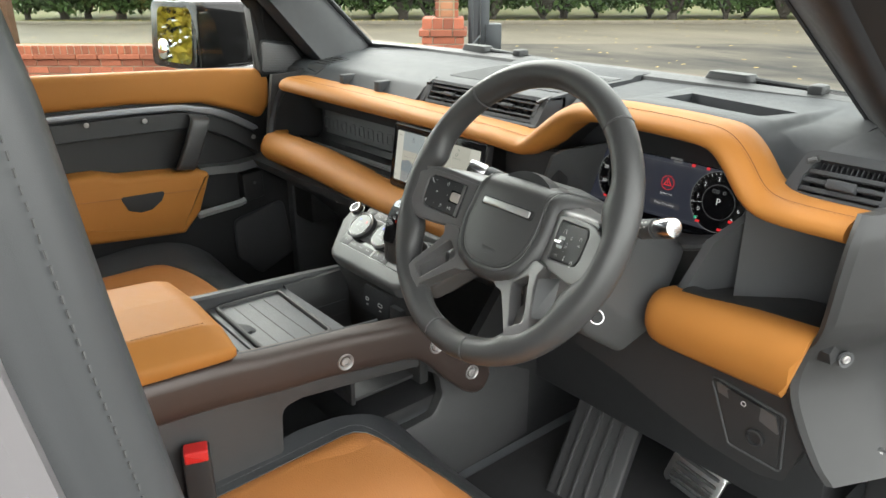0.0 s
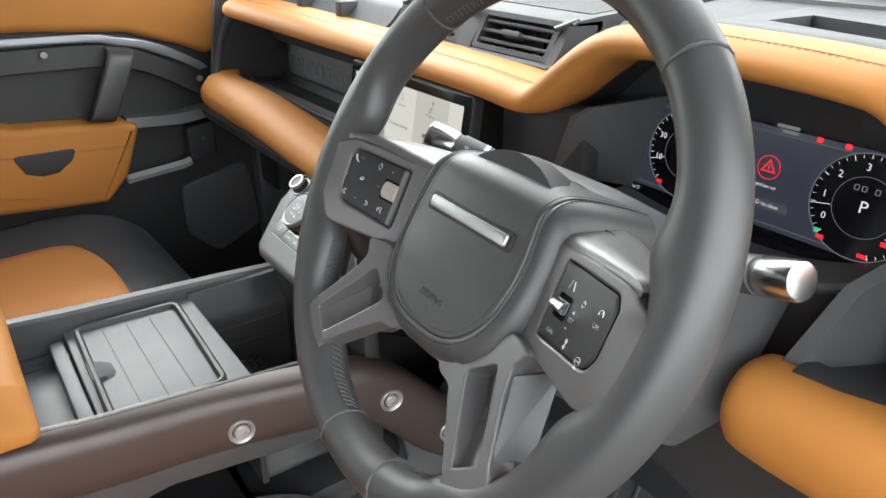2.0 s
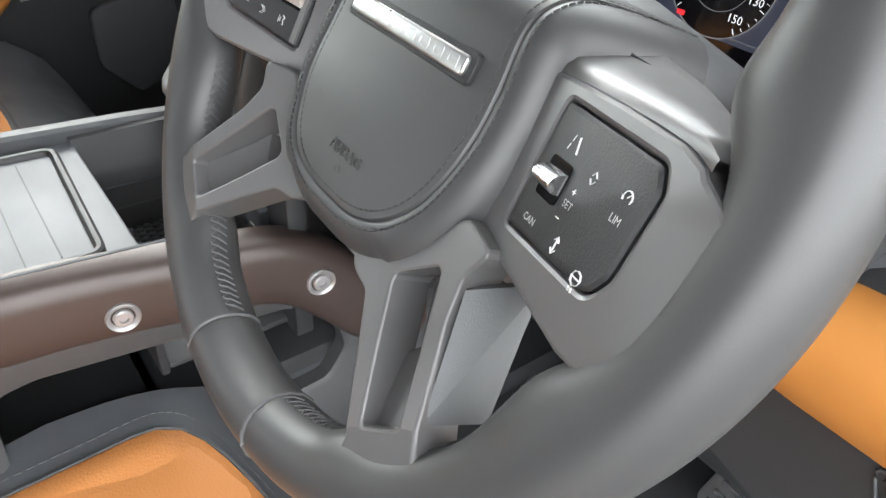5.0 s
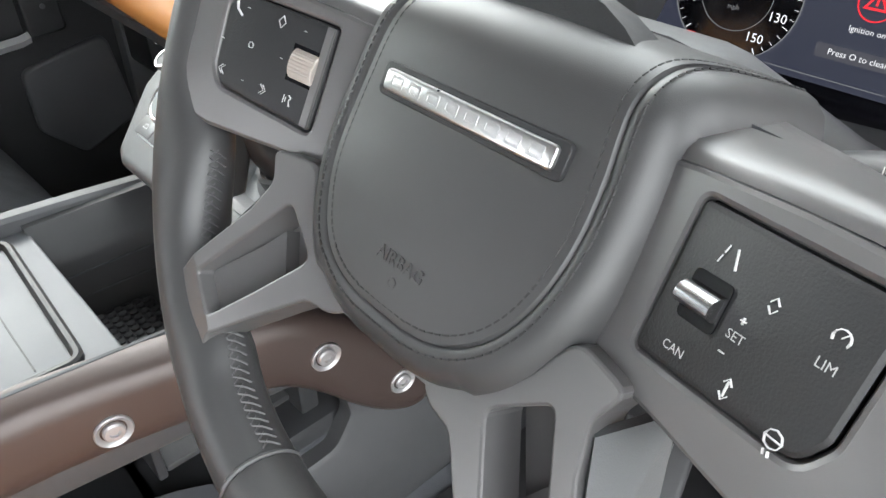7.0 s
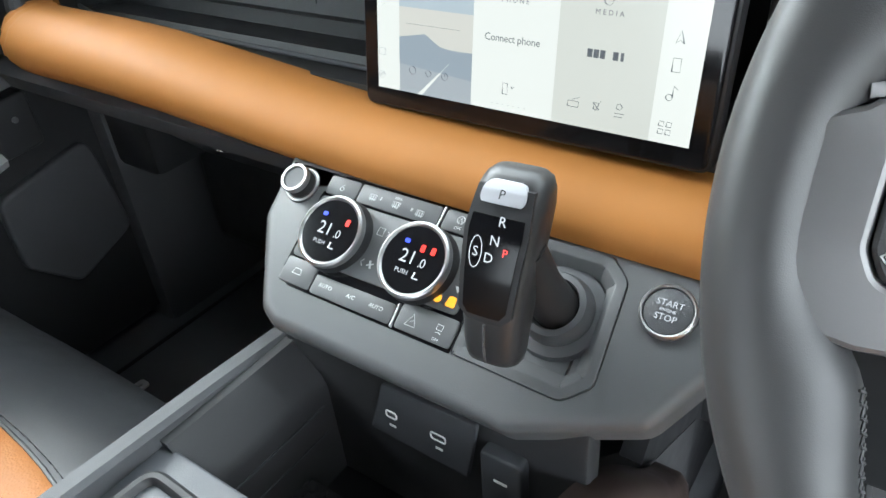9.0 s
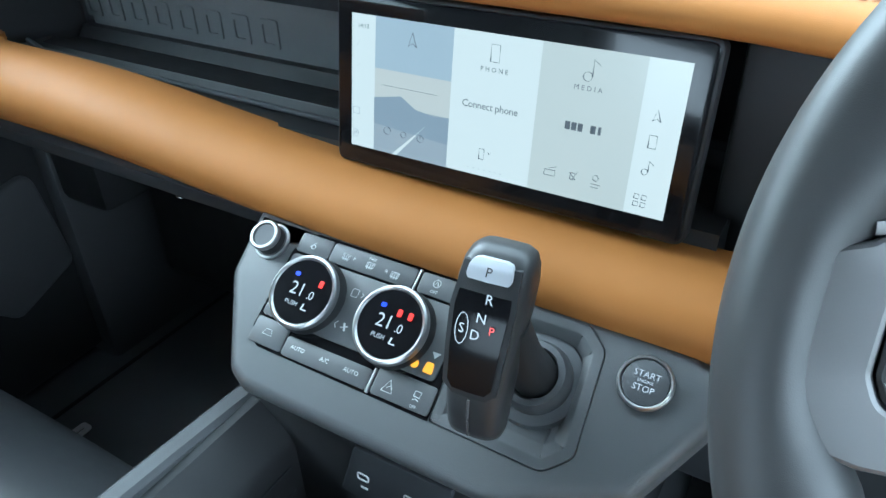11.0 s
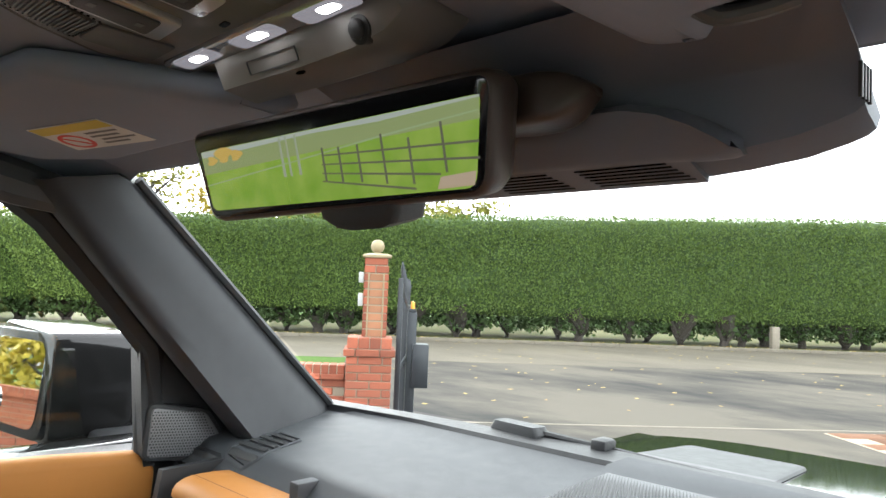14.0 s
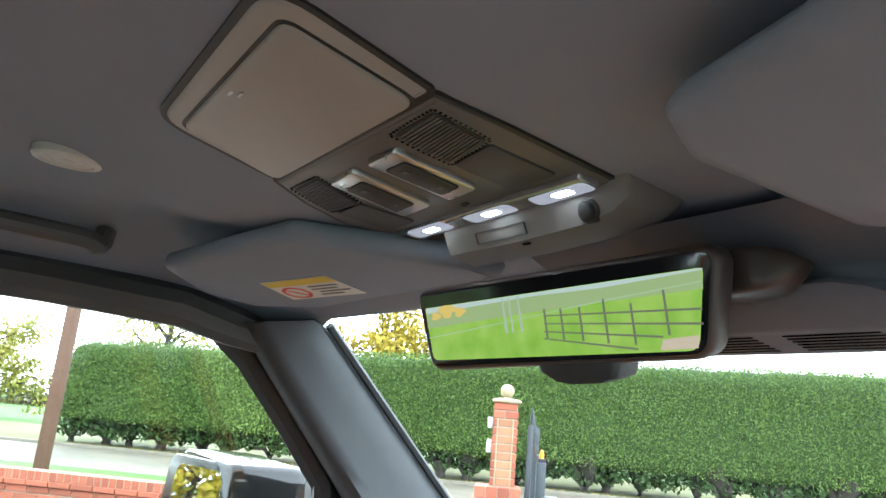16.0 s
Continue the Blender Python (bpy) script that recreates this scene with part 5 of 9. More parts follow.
        icon(bm, 0.1015, 0.0045, [[(-1.1 * k, -k), (-0.85 * k, -0.2 * k)], [(-0.75 * k, 0.1 * k), (-0.5 * k, k)], [(1.1 * k, -k), (0.5 * k, k)]])
        icon(bm, 0.1175, -0.0005, [[(-0.5 * k, 0.2 * k), (0, 0.8 * k), (0.5 * k, 0.2 * k)], [(-0.5 * k, -0.2 * k), (0, -0.8 * k), (0.5 * k, -0.2 * k)]])
        icon(bm, 0.1165, -0.024, [[(-0.5 * k, 0.5 * k), (0, 1.1 * k), (0.5 * k, 0.5 * k)], [(-0.5 * k, -0.5 * k), (0, -1.1 * k), (0.5 * k, -0.5 * k)], [(0, -0.8 * k), (0, 0.8 * k)]])
        icon(bm, 0.134, 0.001, [[(0.8 * k * math.cos(q), 0.8 * k * math.sin(q)) for q in [-0.6 + i * 0.54 for i in range(9)]], [(0, 0), (0.4 * k, 0.5 * k)]])
        icon(bm, 0.132, -0.0265, [[(0.9 * k * math.cos(q), 0.9 * k * math.sin(q)) for q in [i * 0.785 for i in range(9)]], [(-0.9 * k, 0), (0.9 * k, 0)], [(-0.4 * k, -1.2 * k), (-0.2 * k, -1.7 * k)], [(0.1 * k, -1.2 * k), (0.3 * k, -1.7 * k)]])
        icon(bm, 0.1125, -0.0075, [[(-0.0009, 0), (0.0009, 0)], [(0, -0.0009), (0, 0.0009)]])
        icon(bm, 0.111, -0.017, [[(-0.0009, 0), (0.0009, 0)]])
        tilt = Matrix.Rotation(math.atan(-0.32), 4, "Y")
        for words, s, v, size in (("SET", 0.1125, -0.012, 0.0036), ("CAN", 0.0985, -0.024, 0.0036), ("LIM", 0.134, -0.006, 0.0036)):
            text_bm(words, size, WHL @ Matrix.Translation((s + ds, v + dv, (s - 0.1165) * 0.32 + 0.0007)) @ tilt, 0, bm=bm)
    tagged(part("symbol_print", bm, INKS, pad, "white printed symbols"), kind="stuff")
    # thumb roller
    if side < 0:
        rc = sp(0.0965, -0.0055, 0.0005)
        m = frame_of(rc, sp(0.09, -0.0055) - sp(0.1, -0.0055), sp(0.0965, 0.01) - sp(0.0965, -0.01))
        rings = []
        for u, k in ((-0.0066, 0.86), (-0.0062, 1.0), (0.0062, 1.0), (0.0066, 0.86)):
            rings.append([m @ Vector((u, k * rad * math.cos(q), k * rad * 0.6 * math.sin(q))) for q, rad in [(2 * math.pi * j / 72, 0.0064 - (0.0005 if j % 3 == 0 else 0)) for j in range(72)]])
        part("thumb_roller", loft(rings), material("pale_bronze_metal", (0.40, 0.36, 0.33), 0.4, metal=0.45, mottle=0.05), pad, "ribbed metal roller", angle=20)
        part("roller_well", loft([[sp(s, v, h) for s, v in ((0.0885, 0.0025), (0.1045, 0.0025), (0.1045, -0.0135), (0.0885, -0.0135))] for h in (-0.002, 0.0006)]), PIANO, pad)
        part("trim_strip", loft([[sp(s, v, h) for s, v in ((0.0872, 0.0140), (0.0905, 0.0140), (0.0905, -0.0290), (0.0872, -0.0290))] for h in (0.0002, 0.0014)]), SATIN, pad)
    else:
        m = frame_of(sp(0.1005, -0.0085, 0.001), sp(0.12, -0.0085) - sp(0.1, -0.0085), sp(0.1, 0.01) - sp(0.1, -0.01))
        part("toggle", tube([m @ Vector((-0.006, 0, 0.001)), m @ Vector((0.006, 0, 0.001))], 0.0042, 12, squash=0.8), CHROME, pad, "bright metal toggle")
        part("toggle_well", slab(rect(0.013, 0.014, 0.002), -0.003, 0.0001, m), PIANO, pad)

part("hub_back", lathe([(0.03, -0.10), (0.058, -0.09), (0.068, -0.04), (0.066, -0.022), (0.03, -0.02)], 36, WHL @ Matrix.Translation((0, -0.01, 0))), BLACK, wheel)
part("spoke_core", loft([[wp(s, v, h) for s, v in round_outline([(-0.085, 0.012), (-0.08, -0.04), (-0.035, -0.078), (0.035, -0.078), (0.08, -0.04), (0.085, 0.012)], 0.015)] for h in (-0.045, -0.022)]), SATIN, wheel)
for side in (-1, 1):
    outl = [(side * s, v) for s, v in ((0.075, 0.034), (0.118, 0.030), (0.148, 0.022), (0.150, 0.012), (0.120, -0.045), (0.08, -0.04))]
    part("shift_paddle", loft([[wp(s, v, h) for s, v in outl] for h in (-0.046, -0.040)]), DARKGREY, wheel, "dark gear paddle behind the spoke")

# column shroud, stalks
column = thing("steering_column", (0.3575, 0.15, 1.1), "grey plastic steering column shroud with stalks", "steering column")
rings = []
for h, w, up, dn in ((-0.055, 0.052, 0.052, 0.07), (-0.075, 0.062, 0.058, 0.08), (-0.13, 0.066, 0.055, 0.10), (-0.2, 0.075, 0.05, 0.12), (-0.28, 0.08, 0.05, 0.13)):
    rings.append([WHL @ Vector((x, y, h)) for x, y in round_outline([(-w, up), (-w * 0.95, -dn * 0.6), (-w * 0.55, -dn), (w * 0.55, -dn), (w * 0.95, -dn * 0.6), (w, up)], 0.022, 4)])
part("shroud", loft(rings), GREY, column)
for name, tip, root, k in (("light_stalk", (0.199, 0.094, 1.345), (0.287, 0.146, 1.311), 1.12), ("wiper_stalk", (0.527, 0.116, 1.337), (0.441, 0.137, 1.306), 1.0)):
    tip, root = Vector(tip), Vector(root)
    d = (root - tip).normalized()
    m = Matrix.Translation(tip) @ d.to_track_quat("Z", "Y").to_matrix().to_4x4()
    ln = (root - tip).length
    stalk = part(name, lathe([(0.0110 * k, 0.026), (0.0110 * k, 0.0300), (0.0122 * k, 0.0305), (0.0122 * k, 0.052), (0.0116 * k, 0.057), (0.009, ln)], 28, m), DARKGREY, column, "dark grey control stalk")
    part("chrome_cap", lathe([(0.0085 * k, 0.0), (0.0112 * k, 0.0004), (0.0122 * k, 0.0025), (0.0124 * k, 0.0245), (0.0118 * k, 0.0262)], 32, m), CHROME, stalk, "bright chrome twist cap")
    part("chrome_ring", lathe([(0.0124 * k, 0.0515), (0.0125 * k, 0.0518), (0.0125 * k, 0.0550), (0.0120 * k, 0.0555)], 32, m), CHROME, stalk)
    bm = bm_new()
    toward = Vector((0.32, -0.2, 1.53)) - tip
    side_v = (toward - d * toward.dot(d)).normalized()
    up_v = d.cross(side_v)
    up_v = up_v if up_v.z > 0 else -up_v
    for z, off, sz in ((0.0375, 0.0030, 0.0013), (0.0375, -0.0030, 0.0013), (0.0435, 0.0026, 0.0011), (0.0435, -0.0034, 0.0011), (0.062, 0.0005, 0.0015), (0.068, 0.0, 0.0015)):
        rad = 0.0122 * k if z < 0.052 else 0.0112 * k
        c = tip + d * z + side_v * math.sqrt(rad * rad - off * off) + up_v * off
        mm = frame_of(c, d, (side_v * rad + up_v * off).cross(d))
        ring_slab(circle(sz, 10), circle(sz * 0.62, 10), 0, 0.0003, mm, bm=bm)
        tube([mm @ Vector((sz * 1.5, -sz, 0.0002)), mm @ Vector((sz * 1.5, sz, 0.0002))], 0.0002, 4, bm=bm)
    tagged(part("stalk_print", bm, INKS, stalk), kind="stuff")
m = frame_of((0.453, 0.085, 1.206), (0.85, 0.5, 0), (0, 0.35, 0.93))
part("adjust_ring", ring_slab(circle(0.0095, 24), circle(0.0079, 24), -0.004, 0.003, m), CHROME, column)
part("adjust_button", lathe([(0.0075, -0.004), (0.0075, 0.002), (0.0065, 0.003)], 24, m), BLACK, column)

DIAL_RING = material("satin_silver_ring", (0.40, 0.40, 0.40), 0.34, metal=0.9, mottle=0.05)
# ---- touchscreen ----
SCR = frame_of((-0.0035, 0.192, 1.2905), (1, 0, 0), (0, 0.018, 0.112))
screen = thing("touchscreen", (-0.0035, 0.2, 1.235), "lit wide touchscreen in a black glass frame", "touchscreen")
part("housing", slab(rect(0.254, 0.119, 0.008), -0.014, -0.0012, SCR, 0.002), BLACK, screen, "black plastic screen housing")
part("glass_frame", slab(rect(0.250, 0.115, 0.006), -0.002, 0.0, SCR, 0.0008), PIANO, screen, "gloss black glass border")
LIT = {n: glow("lit_" + n, c, 0.128) for n, c in (("white", (0.76, 0.75, 0.68)), ("cream", (0.60, 0.59, 0.52)), ("sky", (0.42, 0.47, 0.49)), ("haze", (0.60, 0.57, 0.50)), ("hills", (0.28, 0.32, 0.35)), ("way", (0.36, 0.38, 0.39)), ("ink", (0.10, 0.11, 0.12)), ("faint", (0.38, 0.39, 0.39)))}


def tile(name, x0, x1, y0, y1, mat, parent, h0=0.0002, h1=0.0005):
    return part(name, slab([(x0, y0), (x1, y0), (x1, y1), (x0, y1)], h0, h1, SCR), mat, parent)


display = tile("display", -0.113, 0.113, -0.0455, 0.0455, LIT["white"], screen)
tile("picture_sky", -0.0935, -0.034, 0.012, 0.0455, LIT["sky"], display, 0.0004, 0.0007)
tile("picture_haze", -0.0935, -0.034, -0.012, 0.012, LIT["haze"], display, 0.0004, 0.0007)
tile("picture_road", -0.0935, -0.034, -0.0455, -0.012, LIT["way"], display, 0.0004, 0.0007)
part("picture_ridge", slab([(-0.0935, -0.026), (-0.034, -0.030), (-0.034, -0.012), (-0.045, -0.013), (-0.06, -0.011), (-0.072, -0.004), (-0.082, -0.006), (-0.0935, -0.008)], 0.0006, 0.0009, SCR), LIT["hills"], display)
part("picture_lane", slab([(-0.078, -0.0455), (-0.074, -0.0455), (-0.052, -0.0215), (-0.0525, -0.0215)], 0.0006, 0.0009, SCR), LIT["white"], display)
tile("media_tile", 0.026, 0.089, -0.0455, 0.0455, LIT["cream"], display, 0.0004, 0.0007)


def strokes(parent, mat, lines, thick=0.0004, name="icon"):
    bm = bm_new()
    for line in lines:
        tube([SCR @ Vector((x, y, 0.0012)) for x, y in line], thick, 4, bm=bm, squash=0.3)
    return tagged(part(name, bm, mat, parent), kind="stuff")


def ring_line(cx, cy, r, n=10, a0=0, a1=2 * math.pi):
    return [(cx + r * math.cos(a0 + (a1 - a0) * k / n), cy + r * math.sin(a0 + (a1 - a0) * k / n)) for k in range(n + 1)]


def box_line(cx, cy, w, h):
    return [(cx - w / 2, cy - h / 2), (cx + w / 2, cy - h / 2), (cx + w / 2, cy + h / 2), (cx - w / 2, cy + h / 2), (cx - w / 2, cy - h / 2)]


def arrow(cx, cy, k):
    return [[(cx - k * 0.7, cy - k), (cx, cy + k), (cx + k * 0.7, cy - k), (cx, cy - k * 0.5), (cx - k * 0.7, cy - k)]]


def note(cx, cy, k):
    return [ring_line(cx - 0.4 * k, cy - 0.8 * k, 0.5 * k), [(cx + 0.1 * k, cy - 0.8 * k), (cx + 0.1 * k, cy + k), (cx + 0.8 * k, cy + 0.5 * k)]]


strokes(display, LIT["ink"], arrow(-0.064, 0.034, 0.0045))
strokes(display, LIT["ink"], [box_line(-0.004, 0.034, 0.006, 0.0105)])
strokes(display, LIT["ink"], note(0.058, 0.034, 0.0055))
strokes(display, LIT["ink"], arrow(0.099, 0.0146, 0.0033) + [box_line(0.099, -0.0005, 0.0045, 0.0075)] + note(0.099, -0.0156, 0.0037))
strokes(display, LIT["ink"], [box_line(0.0955 + dx, -0.0385 + dy, 0.0028, 0.0028) for dx in (0, 0.0045) for dy in (0, 0.0045)])
strokes(display, LIT["ink"], [box_line(-0.008, -0.0305, 0.0035, 0.007), [(-0.0035, -0.0285), (-0.0025, -0.0298), (-0.0015, -0.0285)]])
strokes(display, LIT["ink"], [box_line(0.04, -0.032, 0.007, 0.0035), [(0.039, -0.0295), (0.044, -0.0275)], [(0.0545, -0.034), (0.058, -0.0275)], [(0.053, -0.029), (0.057, -0.033)], box_line(0.055, -0.031, 0.003, 0.004), [(0.067, -0.033), (0.073, -0.033)], [(0.067, -0.035), (0.072, -0.035)], ring_line(0.0695, -0.029, 0.002, 5)])
strokes(display, LIT["ink"], [ring_line(-0.082, -0.0295, 0.0028), ring_line(-0.0685, -0.030, 0.0022), ring_line(-0.055, -0.030, 0.0026), [(-0.055, -0.03), (-0.055, -0.0282)]], 0.0003)
strokes(display, LIT["faint"], [box_line(-0.1085, -0.0197, 0.0055, 0.0045), ring_line(-0.109, -0.036, 0.0028, 6), ring_line(-0.109, -0.036, 0.0011, 6), [(-0.108, 0.025), (-0.106, 0.028)], [(-0.108, 0.011), (-0.1055, 0.013)]], 0.0003)
strokes(display, LIT["ink"], [[(-0.087, 0.0015), (-0.044, 0.0015)]], 0.0003, "picture_line")
strokes(display, LIT["faint"], [[(-0.0175 + 0.004 * k, -0.041), (-0.0167 + 0.004 * k, -0.041)] for k in range(7)], 0.0004, "page_marker")
for words, x, y, size, spacing in (("PHONE", -0.004, 0.0238, 0.0042, 1.6), ("MEDIA", 0.057, 0.0228, 0.0042, 1.6), ("Connect phone", -0.005, 0.0005, 0.0066, 0.95), ("14:13", -0.103, 0.038, 0.0042, 1.0)):
    part("caption", text_bm(words, size, SCR @ Matrix.Translation((x, y, 0.0013)), 0, spacing=spacing), LIT["ink"], display)
bm = bm_new()
for k, w in enumerate((0.0032, 0.0032, 0.003, 0.0, 0.0032, 0.0018)):
    if w:
        slab(rect(w, 0.0048, 0.0004, 0.0475 + 0.0040 * k, -0.0005), 0.001, 0.0013, SCR, bm=bm)
tagged(part("station_print", bm, LIT["ink"], display), kind="stuff")

# ---- climate panel ----
CLI = frame_of((0, 0.10, 1.1665), (1, 0, 0), (0, 0.82, 0.57))
panel = thing("climate_panel", (0, 0.1, 1.09), "grey climate and gear panel with dials and buttons", "control panel")
PLATE = round_outline([(-0.174, 0.0), (-0.135, -0.064), (-0.118, -0.072), (0.066, -0.072), (0.140, -0.040), (0.176, 0.026), (0.160, 0.046), (0.135, 0.054), (-0.178, 0.056)], [0.02, 0.02, 0.01, 0.015, 0.02, 0.012, 0.01, 0.008, 0.006], 5)
GATE = round_outline([(0.018, -0.043), (0.092, -0.0445), (0.107, -0.030), (0.103, 0.034), (0.089, 0.046), (0.014, 0.046)], [0.003, 0.012, 0.010, 0.012, 0.010, 0.003], 6)


def holed_plate(outline, hole, z0, bevel, m):
    """A plate with a rounded upper edge and an opening through its face."""
    rings = [[m @ Vector((x, y, z0)) for x, y in outline]]
    for k in range(5):
        a = k / 4 * math.pi / 2
        rings.append([m @ Vector((x, y, -bevel + bevel * math.sin(a))) for x, y in inset2(outline, bevel * (1 - math.cos(a)))])
    bm = loft(rings, caps=False)
    bm.verts.ensure_lookup_table()
    rim = bm.verts[-len(outline):]
    inner = [bm.verts.new(m @ Vector((x, y, 0.0))) for x, y in hole]
    edges = [bm.edges.new((a, b)) for a, b in zip(inner, inner[1:] + inner[:1])]
    for a, b in zip(rim, rim[1:] + rim[:1]):
        edges.append(bm.edges.get((a, b)) or bm.edges.new((a, b)))
    bmesh.ops.triangle_fill(bm, use_beauty=True, use_dissolve=False, edges=edges, normal=m.to_3x3() @ Vector((0, 0, 1)))
    return bm


part("plate", holed_plate(PLATE, GATE, -0.03, 0.009, CLI), GREY, panel, "grained grey panel plate")
part("plate_skirt", loft([[CLI @ Vector((x * k, y * k + dy, h)) for x, y in PLATE] for k, dy, h in ((0.985, 0, -0.014), (0.97, 0.004, -0.03), (0.9, 0.02, -0.055))]), BLACK, panel)
FIELD = round_outline([(-0.131, -0.03), (-0.122, -0.042), (0.0176, -0.043), (0.0136, 0.047), (-0.118, 0.047), (-0.131, 0.03)], [0.006, 0.008, 0.001, 0.001, 0.008, 0.008], 4)
part("field_groove", slab(FIELD, -0.002, 0.0004, CLI), PIANO, panel)


def key(x0, x1, y0, y1, name="button", r=0.0025, mat=None):
    return part(name, slab(rect(x1 - x0 - 0.0008, y1 - y0 - 0.0008, r, (x0 + x1) / 2, (y0 + y1) / 2, 3), 0.0, 0.0016, CLI, 0.0006, 2), mat or GREY, panel)


key(-0.129, -0.1, 0.030, 0.0455)
key(-0.1, -0.030, 0.030, 0.0455)
key(-0.027, 0.012, 0.030, 0.0455)
key(-0.13, -0.1, -0.0405, -0.021)
key(-0.1, -0.0295, -0.0412, -0.0265)
key(-0.0265, 0.017, -0.0412, -0.022)
key(-0.129, 0.012, -0.0205, 0.029, "dial_deck", 0.004)
part("divider", slab(rect(0.0018, 0.0155, 0.0005, -0.0285, 0.0378), 0.0, 0.0022, CLI, 0.0004), DIAL_RING, panel)
part("divider", slab(rect(0.0018, 0.0165, 0.0005, -0.028, -0.0335), 0.0, 0.0022, CLI, 0.0004), DIAL_RING, panel)
AMBER, RED, BLUE, PALE = glow("amber_lamp", (1.0, 0.36, 0.02), 0.22), glow("red_lamp", (0.9, 0.03, 0.02), 0.25), glow("blue_lamp", (0.03, 0.06, 0.8), 0.25), glow("white_lamp", (0.85, 0.87, 0.9), 0.115)
INK = material("grey_print", (0.55, 0.56, 0.57), 0.5, mottle=0.03)
for words, x, y, size in (("AUTO", -0.088, -0.0335, 0.0042), ("A/C", -0.0655, -0.0335, 0.0042), ("AUTO", -0.0438, -0.0335, 0.0042), ("MAX", -0.066, 0.0415, 0.0028), ("OFF", -0.014, 0.0335, 0.0032), ("OFF", 0.0055, -0.0385, 0.0028), ("F", -0.0795, 0.0375, 0.0035), ("R", -0.0525, 0.0365, 0.0035)):
    part("key_text", text_bm(words, size, CLI @ Matrix.Translation((x, y, 0.0018)), 0), INK, panel)
bm = bm_new()


def c_stroke(line, thick=0.0003):
    tube([CLI @ Vector((x, y, 0.0018)) for x, y in line], thick, 4, bm=bm, squash=0.5)


for cx, cy in ((-0.0865, 0.0375), (-0.066, 0.037), (-0.0455, 0.036)):
    c_stroke(box_line(cx, cy, 0.006, 0.0035))
    for k in (-0.0018, 0, 0.0018):
        c_stroke([(cx + k, cy - 0.003), (cx + k, cy + 0.0012)])
c_stroke(ring_line(-0.014, 0.0395, 0.0027))
c_stroke([(-0.0152, 0.0382), (-0.014, 0.041), (-0.0128, 0.0382)])
c_stroke([(-0.118, 0.036), (-0.114, 0.040)])
c_stroke(ring_line(-0.115, 0.0365, 0.0016))
c_stroke(box_line(-0.067, 0.0155, 0.005, 0.0055))
c_stroke([(-0.0615, 0.017), (-0.06, 0.0155), (-0.0615, 0.0135)])
c_stroke([(-0.069, -0.006), (-0.071, -0.0085), (-0.069, -0.011)])
for k in range(4):
    a = k * math.pi / 2 + 0.4
    c_stroke([(-0.063, -0.0085), (-0.063 + 0.0028 * math.cos(a), -0.0085 + 0.0028 * math.sin(a))], 0.0007)
c_stroke([(-0.12, -0.0325), (-0.112, -0.0325), (-0.1135, -0.0285), (-0.1185, -0.0285), (-0.12, -0.0325)])
c_stroke([(-0.019, -0.0365), (-0.015, -0.0285), (-0.011, -0.0365), (-0.019, -0.0365)])
c_stroke([(-0.016, -0.034), (-0.0135, -0.032), (-0.012, -0.034)])
c_stroke(box_line(0.0055, -0.0305, 0.0042, 0.0035))
c_stroke([(0.0035, -0.0345), (0.0055, -0.0335), (0.0075, -0.0345)])
tagged(part("key_print", bm, INK, panel, "pale printed symbols"), kind="stuff")
bm = bm_new()
slab(circle(0.0028, 14, -0.0052, -0.0135), 0.0016, 0.0019, CLI, bm=bm)
slab(round_outline([(0.0015, -0.0165), (0.0085, -0.0165), (0.0075, -0.0095), (0.0025, -0.0095)], 0.0012, 3), 0.0016, 0.0019, CLI, bm=bm)
tagged(part("warning_print", bm, AMBER, panel, "two small amber lamps"), kind="stuff")
part("pointer", slab([(0.006, -0.0065), (0.003, -0.0025), (0.009, -0.0025)], 0.0016, 0.0019, CLI), INK, panel)
for cx in (-0.0985, -0.0275):
    m = CLI @ Matrix.Translation((cx, 0.003, 0.0)) @ Matrix.Rotation(radians(4), 4, "X")
    dial = part("rotary_dial", lathe([(0.0275, 0.0), (0.0268, 0.006), (0.0258, 0.009), (0.0258, 0.0105), (0.0248, 0.012), (0.0235, 0.0122)], 56, m), BLACK, panel, "round dial with lit temperature readout")
    part("dial_ring", loft([[m @ Vector((r * math.cos(a), r * math.sin(a), z)) for a in [2 * math.pi * k / 56 for k in range(56)]] for r, z in ((0.0262, 0.0085), (0.0264, 0.0108), (0.0258, 0.0128), (0.0242, 0.0136), (0.0229, 0.0130), (0.0224, 0.0122))], caps=False), DIAL_RING, dial, "brushed steel dial ring")
    part("dial_glass", lathe([(0.0226, 0.0118), (0.0222, 0.0128), (0.0001, 0.013)], 48, m), PIANO, dial)
    lit = m @ Matrix.Translation((0, 0, 0.0134))
    part("readout", text_bm(".0", 0.0088, lit @ Matrix.Translation((0.0080, -0.0012, 0)), 0, bm=text_bm("21", 0.0128, lit @ Matrix.Translation((-0.0034, 0.0004, 0)), 0), spacing=0.85), PALE, dial)
    part("push_text", text_bm("PUSH", 0.0044, lit @ Matrix.Translation((-0.004, -0.0095, 0)), 0), PALE, dial)
    bm = bm_new()
    for q in ([(0.006, -0.0075), (0.0055, -0.0115), (0.0095, -0.0115)],):
        tube([lit @ Vector((x, y, 0)) for x, y in q], 0.0007, 4, bm=bm, squash=0.4)
    part("seat_symbol", bm, PALE, dial)
    part("cold_mark", slab(rect(0.004, 0.003, 0.001, -0.0085, 0.0105), 0, 0.0002, lit), BLUE, dial)
    bm = bm_new()
    for x in ((0.0125,) if cx < -0.05 else (0.0045, 0.0125)):
        slab(rect(0.0034, 0.005, 0.001, x, 0.0085), 0, 0.0002, lit, bm=bm)
    part("heat_mark", bm, RED, dial)
